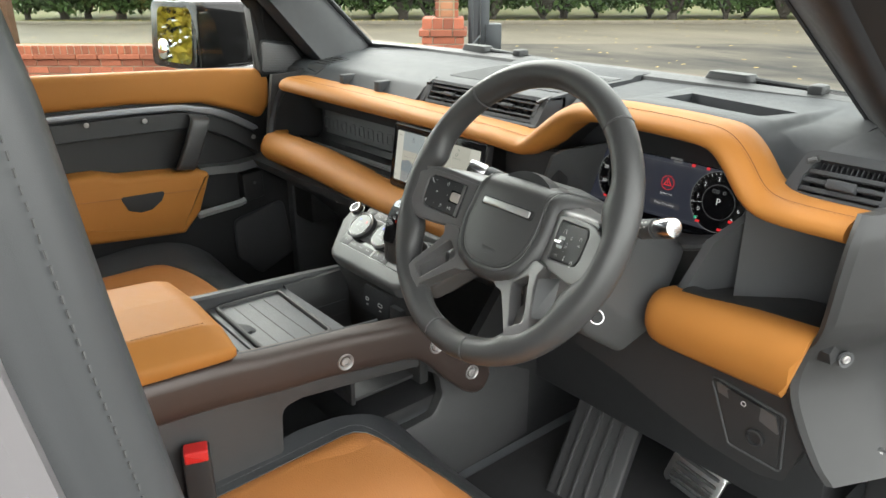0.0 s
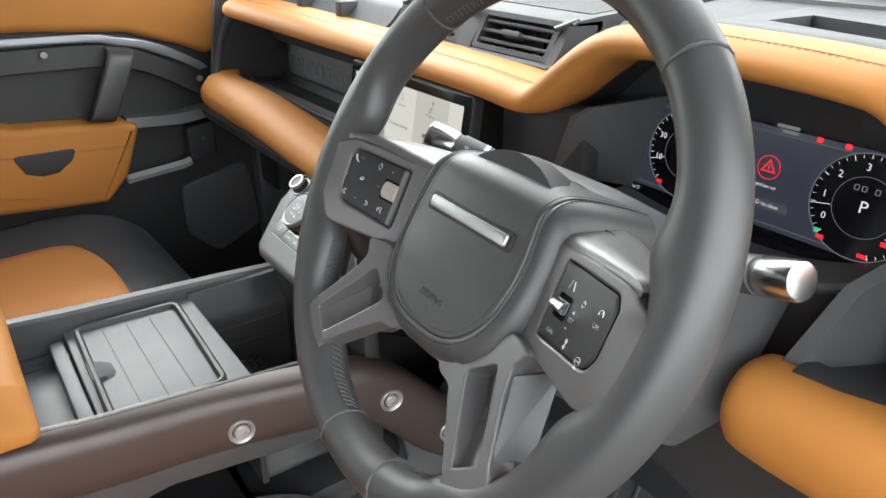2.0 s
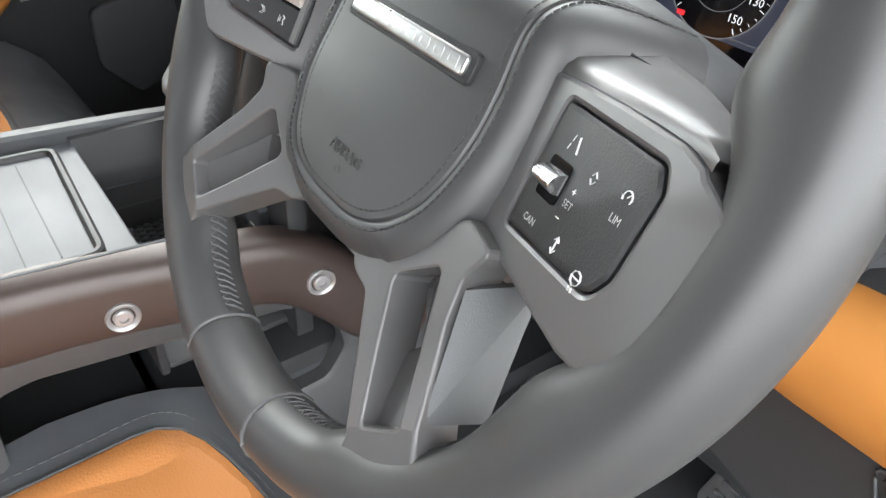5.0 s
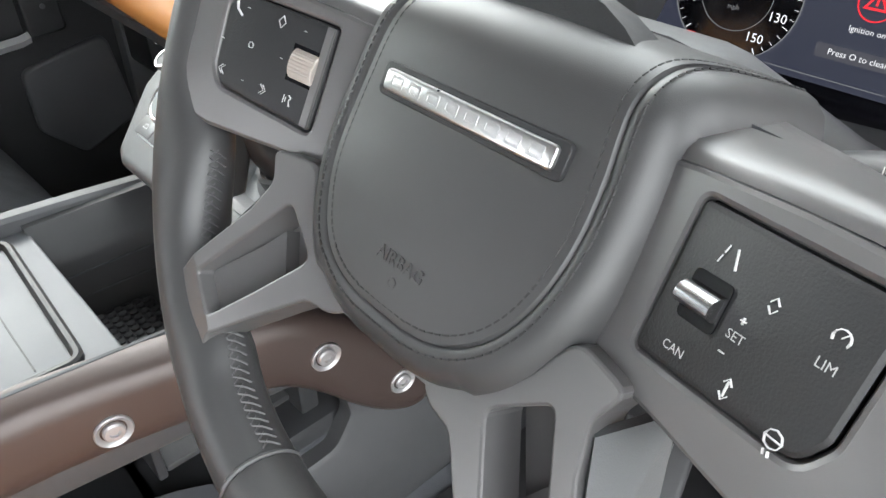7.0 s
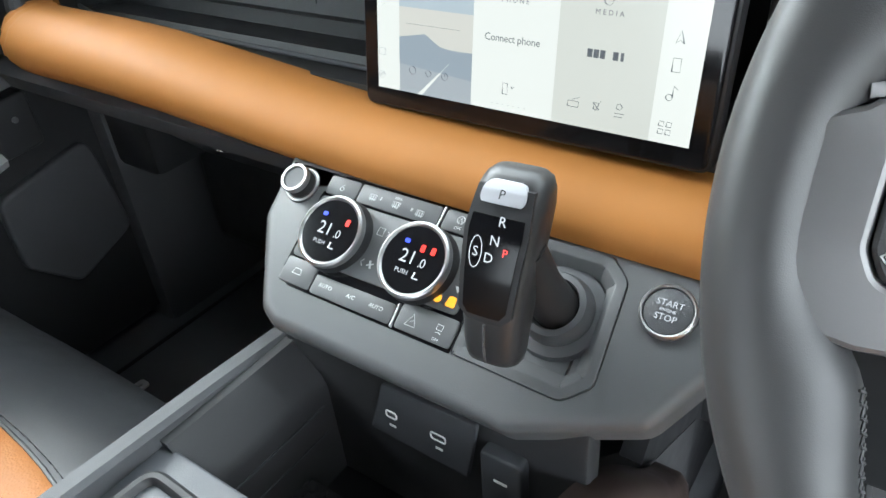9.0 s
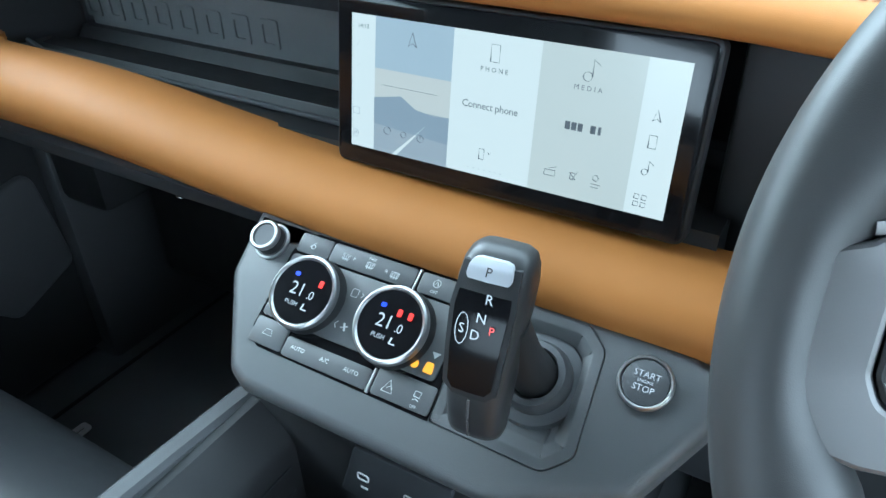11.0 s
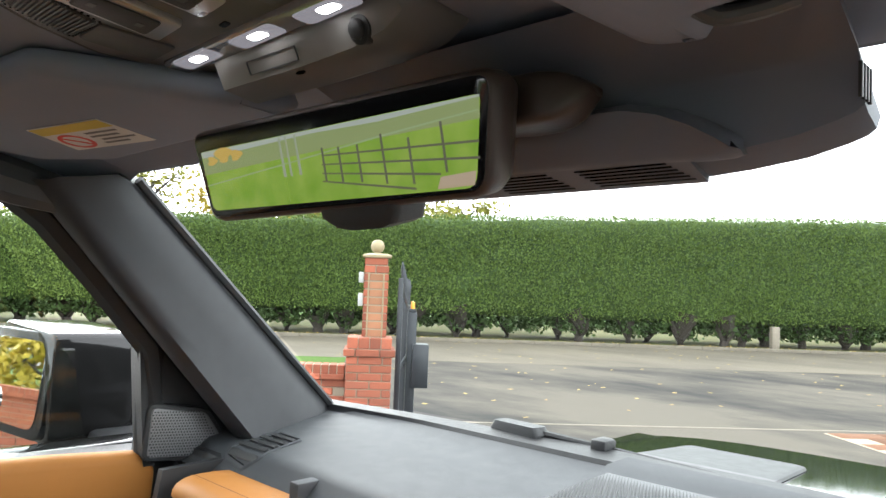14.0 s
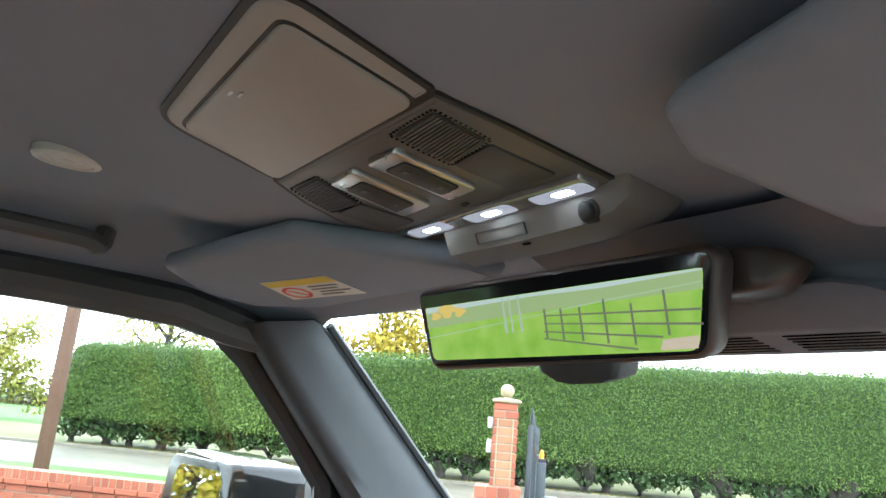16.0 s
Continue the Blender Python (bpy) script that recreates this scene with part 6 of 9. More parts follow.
# volume knob
m = CLI @ Matrix.Translation((-0.151, 0.031, 0))
knob = part("volume_knob", lathe([(0.0135, 0.0), (0.0135, 0.002), (0.0112, 0.0025), (0.011, 0.011)], 40, m), BLACK, panel, "small round volume knob")
part("knob_cap", lathe([(0.011, 0.010), (0.0112, 0.0115), (0.0105, 0.0128), (0.0088, 0.013), (0.0082, 0.0122), (0.0001, 0.0122)], 40, m), DARKGREY, knob, "dark knob cap")
part("knob_edge", loft([[m @ Vector((r * math.cos(a), r * math.sin(a), z)) for a in [2 * math.pi * k / 40 for k in range(40)]] for r, z in ((0.0111, 0.0085), (0.0116, 0.0095), (0.0116, 0.0122), (0.0108, 0.0134), (0.0090, 0.0134), (0.0086, 0.0124))], caps=False), DIAL_RING, knob)
part("knob_ring", lathe([(0.0142, 0.0), (0.0142, 0.0016), (0.0132, 0.0022)], 40, m), DIAL_RING, knob)
# start button
m = CLI @ Matrix.Translation((0.129, 0.0235, 0))
start = part("start_button", lathe([(0.0132, 0.0), (0.0132, 0.003), (0.012, 0.0036), (0.0001, 0.0032)], 40, m), DARKGREY, panel, "round black engine start button")
part("button_ring", loft([[m @ Vector((r * math.cos(a), r * math.sin(a), z)) for a in [2 * math.pi * k / 44 for k in range(44)]] for r, z in ((0.0158, 0.0), (0.0158, 0.003), (0.0148, 0.0042), (0.0138, 0.004), (0.0134, 0.002))], caps=False), DIAL_RING, start)
for words, dy, size in (("START", 0.0040, 0.0052), ("ENGINE", 0.0, 0.0026), ("STOP", -0.0042, 0.0052)):
    part("button_text", text_bm(words, size, m @ Matrix.Translation((0, dy, 0.0039)), 0), PALE, start)
# gear lever gate
part("gate_rim", loft([[CLI @ Vector((x, y, h)) for x, y in inset2(GATE, d)] for d, h in ((0, -0.002), (0.0007, -0.002), (0.0008, 0.0002), (0.0012, 0.0007), (0.0065, 0.0008), (0.0080, 0.0002), (0.0150, -0.0095), (0.0165, -0.0105))], caps=False), GREY, panel, "raised grey surround of the gear lever")
gate = part("gate_floor", slab(inset2(GATE, 0.0155), -0.0125, -0.0104, CLI), GREY, panel)
m = CLI @ Matrix.Translation((0.068, 0.006, -0.0105))
part("gate_collar", lathe([(0.030, 0.0), (0.0285, 0.004), (0.0225, 0.006), (0.0215, 0.012), (0.0195, 0.017), (0.016, 0.018), (0.0155, 0.012)], 40, m), DARKGREY, gate)

# ---- gear lever ----
lever = thing("gear_lever", (0.07, 0.095, 1.165), "black leather gear selector with bright park button", "gear lever")
LEV = frame_of((0.0545, 0.060, 1.209), (0.997, 0.08, 0), (-0.03, 0.24, 0.97))
part("stem", tube([(0.069, 0.108, 1.165), (0.066, 0.09, 1.195), (0.062, 0.078, 1.225)], [0.0145, 0.0125, 0.0125], 16), BLACK, lever)


def lev_ring(z, w, d, yc, r):
    """A section across the knob: w wide, d deep, its front at yc."""
    return [LEV @ Vector((x * 0.94, z, y)) for x, y in round_outline([(-w / 2, yc - d), (w / 2, yc - d), (w / 2, yc), (-w / 2, yc)], [r * 1.5, r * 1.5, r * 1.3, r * 1.3], 7)]


SHAPE = [(-0.047, 0.020, 0.014, -0.006, 0.006), (-0.0465, 0.027, 0.021, -0.002, 0.008), (-0.0445, 0.032, 0.027, 0.001, 0.009), (-0.040, 0.034, 0.030, 0.0035, 0.010), (-0.030, 0.035, 0.033, 0.006, 0.010), (-0.012, 0.037, 0.036, 0.008, 0.010), (0.010, 0.040, 0.036, 0.006, 0.010), (0.030, 0.043, 0.034, 0.002, 0.010), (0.044, 0.0435, 0.032, -0.003, 0.010), (0.052, 0.0415, 0.029, -0.0065, 0.010), (0.057, 0.037, 0.024, -0.0105, 0.010), (0.060, 0.029, 0.016, -0.0145, 0.007), (0.061, 0.020, 0.009, -0.018, 0.004)]
part("knob", loft([lev_ring(*s) for s in SHAPE]), material("smooth_knob_leather", (0.030, 0.030, 0.031), 0.38, grain=0.08, grain_size=2600, mottle=0.08, voronoi=True), lever, "black leather gear knob", angle=70)


def lev_face(x, z):
    """On the knob's front, just proud of it."""
    zs = [s[0] for s in SHAPE]
    yc = float(np.interp(z, zs, [s[3] for s in SHAPE]))
    return LEV @ Vector((x, z, yc + 0.0012))


def lev_plate(name, outline, mat, lift=0.0, label="", parent=None):
    rows = []
    zs = sorted({round(v, 4) for _, v in outline})
    lo, hi = zs[0], zs[-1]
    n = 14
    rings = []
    for k in range(n + 1):
        z = lo + (hi - lo) * k / n
        xs = []
        for (x0, z0), (x1, z1) in zip(outline, outline[1:] + outline[:1]):
            if (z0 - z) * (z1 - z) <= 0 and abs(z1 - z0) > 1e-9:
                xs.append(x0 + (x1 - x0) * (z - z0) / (z1 - z0))
        if len(xs) < 2:
            continue
        a, b = min(xs), max(xs)
        off = (LEV.to_3x3() @ Vector((0, 0, 1))) * lift
        back = (LEV.to_3x3() @ Vector((0, 0, 1))) * 0.003
        rings.append([lev_face(a, z) + off, lev_face((a + b) / 2, z) + off + back * 0.2, lev_face(b, z) + off, lev_face(b, z) + off - back, lev_face(a, z) + off - back])
    return part(name, loft(rings), mat, parent or lever, label)


GEAR_GLASS = material("gear_display_glass", (0.005, 0.005, 0.006), 0.16, spec=0.16, mottle=0.04)
lev_plate("face_frame", round_outline([(-0.0150, -0.016), (0.0150, -0.016), (0.0178, 0.032), (0.0150, 0.0585), (-0.0150, 0.0585), (-0.0178, 0.032)], 0.006), BLACK, 0.0)
gp = lev_plate("gear_display", round_outline([(-0.0120, -0.012), (0.0120, -0.012), (0.0148, 0.032), (0.0138, 0.0435), (-0.0138, 0.0435), (-0.0148, 0.032)], 0.003), GEAR_GLASS, 0.0012, "gloss black gear display")
pk = lev_plate("park_button", round_outline([(-0.0132, 0.0450), (0.0132, 0.0450), (0.0112, 0.0560), (-0.0112, 0.0560)], 0.005), material("bright_satin_cap", (0.62, 0.64, 0.68), 0.32, metal=0.5, mottle=0.04), 0.0018, "bright satin park button")


def lev_text(words, x, z, size, mat, parent, lift=0.0028):
    o = lev_face(x, z) + (LEV.to_3x3() @ Vector((0, 0, 1))) * lift
    upv = lev_face(x, z + 0.004) - lev_face(x, z - 0.004)
    part("gear_letter", text_bm(words, size, frame_of(o, LEV.to_3x3() @ Vector((1, 0, 0)), upv), 0), mat, parent)


lev_text("P", 0, 0.0505, 0.0072, BLACK, pk, 0.0035)
for w_, x, z in (("R", 0.0035, 0.0380), ("N", 0.0015, 0.0285), ("D", -0.0005, 0.0195), ("S", -0.0082, 0.0215)):
    lev_text(w_, x, z, 0.0074, PALE, gp)
lev_text("P", 0.0080, 0.0235, 0.0060, RED, gp)
bm = bm_new()
for a in range(12):
    q = [(-0.0082 + 0.0034 * math.cos(t), 0.0215 + 0.0082 * math.sin(t)) for t in (a * math.pi / 6, (a + 1) * math.pi / 6)]
    tube([lev_face(*p) + (LEV.to_3x3() @ Vector((0, 0, 1))) * 0.0026 for p in q], 0.00025, 4, bm=bm)
part("gear_ring", bm, PALE, gp)
part("front_seam", tube([lev_face(0.0, z) + (LEV.to_3x3() @ Vector((0, 0, 1))) * -0.0006 for z in np.linspace(-0.043, -0.018, 10)], 0.0008, 6), THREAD, lever)

# ---- centre console ----
console = thing("centre_console", (0, -0.1, 0.72), "grey centre console with brown side rails and trays", "console")
part("tunnel", box(-0.105, 0.085, -0.75, 0.20, 0.72, 0.90, 0.015), BLACK, console)
# side walls with their long openings
SIDE_OUT = round_outline([(-0.75, 0.72), (0.34, 0.72), (0.34, 0.90), (0.22, 0.94), (0.10, 1.045), (0.0, 1.055), (-0.75, 1.075)], 0.01, 3)
HOLE = round_outline([(-0.19, 0.915), (0.04, 0.868), (0.10, 0.872), (0.122, 0.905), (0.112, 0.95), (0.062, 0.985), (-0.15, 1.012), (-0.185, 1.008)], [0.02, 0.02, 0.02, 0.02, 0.03, 0.03, 0.02, 0.02], 6)


def side_wall(x, t):
    """A console side with an opening in it."""
    cx, cy = -0.03, 0.94
    ring_o = []
    for y, z in HOLE:
        d = Vector((y - cx, z - cy))
        best = None
        for a, b in zip(SIDE_OUT, SIDE_OUT[1:] + SIDE_OUT[:1]):
            a, b = Vector(a), Vector(b)
            den = d.x * (b - a).y - d.y * (b - a).x
            if abs(den) < 1e-9:
                continue
            o = Vector((cx, cy))
            k = ((a - o).x * (b - a).y - (a - o).y * (b - a).x) / den
            u = ((a - o).x * d.y - (a - o).y * d.x) / den
            if k > 0 and -1e-6 <= u <= 1 + 1e-6 and (best is None or k < best):
                best = k
        ring_o.append((cx + d.x * best, cy + d.y * best))
    # close the corners of the outer edge by a backing sheet
    rings = [[Vector((xx, y, z)) for y, z in line] for line, xx in ((ring_o, x), (ring_o, x + t), (inset2(HOLE, -0.006), x + t), (HOLE, x + t - 0.004 * (1 if t > 0 else -1)), (HOLE, x))]
    return loft(rings, loop=True)


SIDE = material("console_side_plastic", (0.046, 0.046, 0.048), 0.5, grain=0.3, grain_size=1500, mottle=0.1)
part("side_wall", side_wall(0.085, 0.022), SIDE, console, "grey console side with a long opening")
part("side_wall", side_wall(-0.105, -0.016), SIDE, console)
part("side_skirt", box(0.080, 0.104, -0.95, -0.2, 0.72, 1.075, 0.004), SIDE, console)
part("footwell_side", loft([[Vector((x, y, z)) for y, z in ((0.10, 0.72), (0.60, 0.72), (0.60, 1.15), (0.30, 1.12), (0.20, 1.0), (0.14, 0.93))] for x in (0.088, 0.1066)]), BLACK, console)
shelf = part("lower_tray", box(-0.10, 0.086, -0.22, 0.12, 0.868, 0.878, 0.003), DASH, console, "lower tray with ribbed rubber mat")
for k in range(9):
    part("mat_rib", box(-0.09 + 0.02 * k, -0.084 + 0.02 * k, -0.2, 0.11, 0.878, 0.8815, 0.001), DASH, shelf)
part("tray_divider", box(-0.098, 0.084, -0.07, -0.055, 0.878, 0.90, 0.003), BLACK, shelf)
# top deck, sliding tray lid
DECK = 1.085
DECK_GREY = material("tray_grey_plastic", (0.062, 0.066, 0.074), 0.5, grain=0.3, grain_size=1400, mottle=0.1)
RIM_O = round_outline([(-0.142, -0.193), (0.086, -0.195), (0.090, -0.047), (-0.140, -0.047)], 0.004, 3)
part("deck", slab(RIM_O, 1.06, DECK - 0.004, None, 0.002), DECK_GREY, console, "grey tray deck")
LID = round_outline([(-0.128, -0.182), (0.070, -0.186), (0.072, -0.073), (-0.122, -0.066)], 0.014, 5)
part("lid_rim", loft([[Vector((x, y, h)) for x, y in inset2(LID, d)] for d, h in ((-0.002, DECK - 0.006), (-0.0018, DECK + 0.0015), (0.0005, DECK + 0.0034), (0.0040, DECK + 0.0030), (0.0062, DECK + 0.0004), (0.0070, DECK - 0.006))], caps=False), BLACK, console, "raised dark rim round the tray lid")
lid = part("tray_lid", slab(inset2(LID, 0.0055), DECK - 0.01, DECK - 0.002, None, 0.001), DECK_GREY, console, "grey sliding tray lid with grooves")
for k in range(3):
    y = -0.155 + 0.026 * k
    part("lid_groove", box(-0.108, 0.058, y - 0.0006, y + 0.0006, DECK - 0.003, DECK - 0.0013), BLACK, lid)
part("lid_grip", loft([[Vector((x, y, z)) for x, z in ((-0.045, DECK - 0.004), (-0.045 + k, DECK + h), (-0.005 - k, DECK + h), (-0.005, DECK - 0.004))] for y, k, h in ((-0.186, 0.001, 0.003), (-0.172, 0.004, 0.001), (-0.162, 0.01, -0.002))]), DASH, lid)
part("rear_well", box(-0.135, 0.083, -0.262, -0.197, 1.045, 1.060, 0.002), DECK_GREY, console)
part("well_bar", box(-0.120, 0.084, -0.211, -0.196, 1.050, 1.081, 0.003), DECK_GREY, console)
# front bin
part("bin_floor", box(-0.115, 0.09, -0.05, 0.075, 0.955, 0.962, 0.002), BLACK, console)
for i in range(9):
    for j in range(7):
        part("mat_stud", lathe([(0.0045, 0.0), (0.004, 0.0022), (0.001, 0.0026)], 6, Matrix.Translation((-0.112 + 0.0095 * i + (0.0048 if j % 2 else 0), -0.03 + 0.0088 * j, 0.985))), RUBBER, console)
part("phone_rest", box(-0.118, -0.03, -0.036, 0.032, 0.962, 0.985, 0.006), RUBBER, console, "studded rubber phone rest")
part("bin_wall", loft([[Vector((x, y, z)) for x, z in ((-0.1375, 0.95), (-0.1000, 0.95), (-0.1020, 1.052), (-0.1060, 1.062), (-0.1300, 1.086), (-0.1375, 1.087))] for y in (-0.05, 0.066)]), BLACK, console, "smooth black bin wall with two grooves")
part("bin_wall", box(-0.13, 0.09, -0.058, -0.05, 0.95, 1.076, 0.002), BLACK, console)
for z in (1.012, 1.038):
    part("bin_groove", box(-0.1025, -0.1005, -0.045, 0.058, z, z + 0.0015), DASH, console)
part("bin_back", box(-0.13, 0.11, 0.066, 0.085, 0.95, 1.13, 0.003), BLACK, console)
USB = frame_of((0, 0.062, 1.06), (1, 0, 0), (0, 0.02, 1))
usb = part("socket_plate", slab(round_outline([(-0.058, -0.022), (0.026, -0.025), (0.036, 0.030), (-0.042, 0.028)], 0.003, 3), -0.004, 0.0, USB, 0.001), DASH, console, "grey plate with charging sockets")
for x, w in ((-0.036, 0.010), (0.004, 0.013)):
    part("socket_rim", ring_slab(rect(w, 0.007, 0.0025, x, 0.002, 3), rect(w - 0.002, 0.005, 0.0018, x, 0.002, 3), 0.0, 0.0008, USB), WHITE_INK, usb)
    part("socket_mark", slab(rect(0.006, 0.0022, 0.0006, x, -0.009, 2), 0.0, 0.0003, USB), WHITE_INK, usb)
flap = part("socket_flap", slab(rect(0.030, 0.048, 0.004, 0.056, -0.006, 3), -0.004, 0.006, USB, 0.002), DASH, console)
part("flap_mark", slab(rect(0.010, 0.0022, 0.0008, 0.056, -0.004, 2), 0.006, 0.0064, USB), WHITE_INK, flap)
# rails
RAIL = glide([(-0.95, 1.112, 0), (-0.36, 1.089, 0), (-0.19, 1.072, 0), (-0.02, 1.057, 0), (0.04, 1.052, 0), (0.075, 1.036, 0), (0.105, 1.008, 0), (0.135, 0.974, 0), (0.165, 0.946, 0), (0.195, 0.93, 0)], 5)
rings = []
for i, (y, z, _) in enumerate(RAIL):
    a, b = RAIL[max(i - 1, 0)], RAIL[min(i + 1, len(RAIL) - 1)]
    t = Vector((0, b[0] - a[0], b[1] - a[1])).normalized()
    nrm = Vector((0, -t.z, t.y))
    h = 0.033 if i < len(RAIL) - 3 else (0.031, 0.027, 0.018)[i - len(RAIL) + 3]
    x1 = 0.112 + 0.03 * min(1, max(0, (y + 0.10) / 0.22))
    rings.append([Vector((x, y, z)) + nrm * n for x, n in ((x1 - 0.028, -h), (x1 - 0.006, -h), (x1 - 0.001, -h + 0.005), (x1, -h * 0.4), (x1, h * 0.4), (x1 - 0.003, h - 0.006), (x1 - 0.010, h), (x1 - 0.03, h))])
rail = part("side_rail", loft(rings), BROWN, console, "dark brown powder-coated side rail", angle=50)
LRAIL = [(-0.95, 1.125), (-0.36, 1.112), (-0.19, 1.098), (0.0, 1.088), (0.07, 1.083)]
part("far_rail", loft([[Vector((x, y, z + dz)) for x, dz in ((-0.1365, -0.040), (-0.1365, 0.002), (-0.1395, 0.006), (-0.150, 0.0065), (-0.157, 0.0), (-0.158, -0.05), (-0.145, -0.05))] for y, z in LRAIL]), DARKGREY, console, "dark rail on the passenger side")
part("rail_edge", tube([(0.088, y, z + 0.031) for y, z, _ in RAIL if y < 0.0], 0.003, 6), DASH, console)
for y, z, x in ((-0.080, 1.052, 0.1158), (0.081, 1.032, 0.1378), (0.155, 0.957, 0.1432)):
    m = frame_of((x, y, z), (0.12, 1, 0), (0, 0, 1))
    bolt = part("rail_bolt", lathe([(0.0135, -0.002), (0.0135, 0.001), (0.0125, 0.002), (0.0098, 0.0005), (0.0088, -0.0015), (0.001, -0.0015)], 28, m), BOLT, rail, "round steel rail bolt")
    part("bolt_head", lathe([(0.0078, -0.002), (0.0078, 0.0018), (0.0065, 0.003), (0.0038, 0.0031), (0.0033, 0.001), (0.0006, 0.001)], 20, m), BOLT, bolt)
# armrest
arm = thing("armrest", (-0.02, -0.42, 1.07), "padded tan leather armrest on the console", "armrest")
rings = []
for y, zb, zt, k in ((-0.243, 1.122, 1.138, 0.93), (-0.245, 1.118, 1.148, 0.98), (-0.252, 1.116, 1.156, 1.0), (-0.275, 1.116, 1.163, 1.0), (-0.36, 1.12, 1.168, 1.0), (-0.5, 1.125, 1.174, 1.0), (-0.75, 1.135, 1.182, 1.0)):
    w0, w1 = -0.160 * k, 0.108 * k
    sec = round_outline([(w0, zb), (w1, zb), (w1 + 0.002, zb + 0.4 * (zt - zb)), (w1 - 0.040, zt - 0.002), ((w0 + w1) / 2, zt + 0.004), (w0 + 0.035, zt - 0.002), (w0 - 0.002, zb + 0.4 * (zt - zb))], [0.006, 0.006, 0.014, 0.012, 0.03, 0.012, 0.014], 4)
    rings.append([Vector((x, y, z)) for x, z in sec])
part("cushion", loft(rings), TAN, arm, "soft tan leather cushion", angle=60)
bm = bm_new()
for k in range(70):
    y = -0.27 - 0.0062 * k
    z = 1.1612 + 0.0055 * min(1, k / 14) + 0.010 * max(0, k - 14) / 56
    tube([(0.064, y, z), (0.064, y - 0.0035, z + 0.0002)], 0.0006, 4, bm=bm)
tagged(part("stitching", bm, TAN_THREAD, arm, "brown edge stitches"), kind="stuff")
part("base", box(-0.15, 0.090, -0.75, -0.262, 1.04, 1.121, 0.006), BLACK, arm)

# ---- seats ----
SEAT_HIDE = material("black_seat_leather", (0.048, 0.050, 0.054), 0.40, grain=0.12, grain_size=1800, mottle=0.12, voronoi=True)
SHIELD = material("pale_grey_shield", (0.16, 0.152, 0.16), 0.4, grain=0.1, grain_size=1500, mottle=0.08)


def seat(cx, zf, label):
    """A front seat: cushion with a tan centre and black bolsters, backrest, base."""
    s = thing("front_seat", (cx, -0.35, 0.72), label, "seat", "front seats")

    def top(x, y):
        u = abs(x) / 0.285
        z = zf - 0.03 + 0.004 * math.cos(u * 3) + 0.045 * max(0, u - 0.55) ** 1.5 * 2.2
        z -= max(0, (y + 0.10)) ** 2 * 2.2 + max(0, (y + 0.02)) * 0.25
        return z

    rows = []
    n, mrows = 28, 26
    def front(x):
        return 0.045 - 0.027 * (abs(x) / 0.25) ** 6
    for j in range(mrows + 1):
        f = j / mrows
        row = []
        for i in range(n + 1):
            x = -0.25 + 0.5 * i / n
            y = -0.55 + (front(x) + 0.55) * f
            x *= 1.16 - 0.10 * max(0, (y + 0.16) / 0.17) ** 2 - 0.16 * max(0, (-0.16 - y) / 0.3)
            row.append(Vector((cx + x, y, top(x, y))))
        rows.append(row)
    bm = bm_new()
    grid = [[bm.verts.new(p) for p in row] for row in rows]
    for a, b in zip(grid, grid[1:]):
        for i in range(n):
            bm.faces.new((a[i], a[i + 1], b[i + 1], b[i]))
    low = [bm.verts.new((p.x, p.y + 0.018, p.z - 0.05)) for p in rows[-1]]
    low2 = [bm.verts.new((p.x, p.y - 0.01, 0.80)) for p in rows[-1]]
    for i in range(n):
        bm.faces.new((grid[-1][i], grid[-1][i + 1], low[i + 1], low[i]))
        bm.faces.new((low[i], low[i + 1], low2[i + 1], low2[i]))
    for side in (0, n):
        edge = [g[side] for g in grid]
        base = [bm.verts.new((cx + (-0.27 if side == 0 else 0.27), v.co.y, 0.80)) for v in edge]
        for k in range(mrows):
            bm.faces.new((edge[k], edge[k + 1], base[k + 1], base[k]))
    cushion = part("cushion", bm, SEAT_HIDE, s, "black leather cushion bolster", angle=60)
    # tan centre panel, with a finer perforated inset and piping
    fy = -0.10 if cx > 0 else -0.145

    def panel_edge(k):
        pts = []
        for a in np.linspace(0, 1, 15):
            pts.append((-0.235 * k - 0.013 * a, -0.5 + (fy + 0.5) * a))
        for a in np.linspace(0.1, math.pi - 0.1, 17):
            pts.append((-0.248 * k * math.cos(a), fy + 0.085 * k * math.sin(a) ** 0.6))
        for a in np.linspace(0, 1, 15):
            pts.append((0.248 * k - 0.013 * a * k, fy - (fy + 0.5) * a))
        return pts
    edge = panel_edge(1.0 if cx > 0 else 0.82)
    bm = bm_new()
    rings = []
    cxy = (0.0, -0.28)
    for k in (1.0, 0.985, 0.9, 0.7, 0.45, 0.2, 0.02):
        lift = 0.0 if k == 1.0 else 0.0045
        rings.append([Vector((cx + cxy[0] + (x - cxy[0]) * k, cxy[1] + (y - cxy[1]) * k, top(cxy[0] + (x - cxy[0]) * k, cxy[1] + (y - cxy[1]) * k) + lift)) for x, y in edge])
    tan = part("seat_panel", loft(rings, bm=bm), TAN_SEAT, cushion, "tan leather seat centre", angle=70)
    part("piping", tube([Vector((cx + x, y, top(x, y) + 0.0015)) for x, y in edge], 0.0022, 6), SEAT_HIDE, cushion)
    for sgn in ((-1, 1) if cx > 0 else ()):
        part("panel_seam", tube([Vector((cx + sgn * (0.03 + 0.12 * a), -0.05 - 0.30 * a, top(sgn * (0.03 + 0.12 * a), -0.05 - 0.30 * a) + 0.0046)) for a in np.linspace(0, 1, 16)], 0.001, 5), TAN_THREAD, tan)
    bm = bm_new()
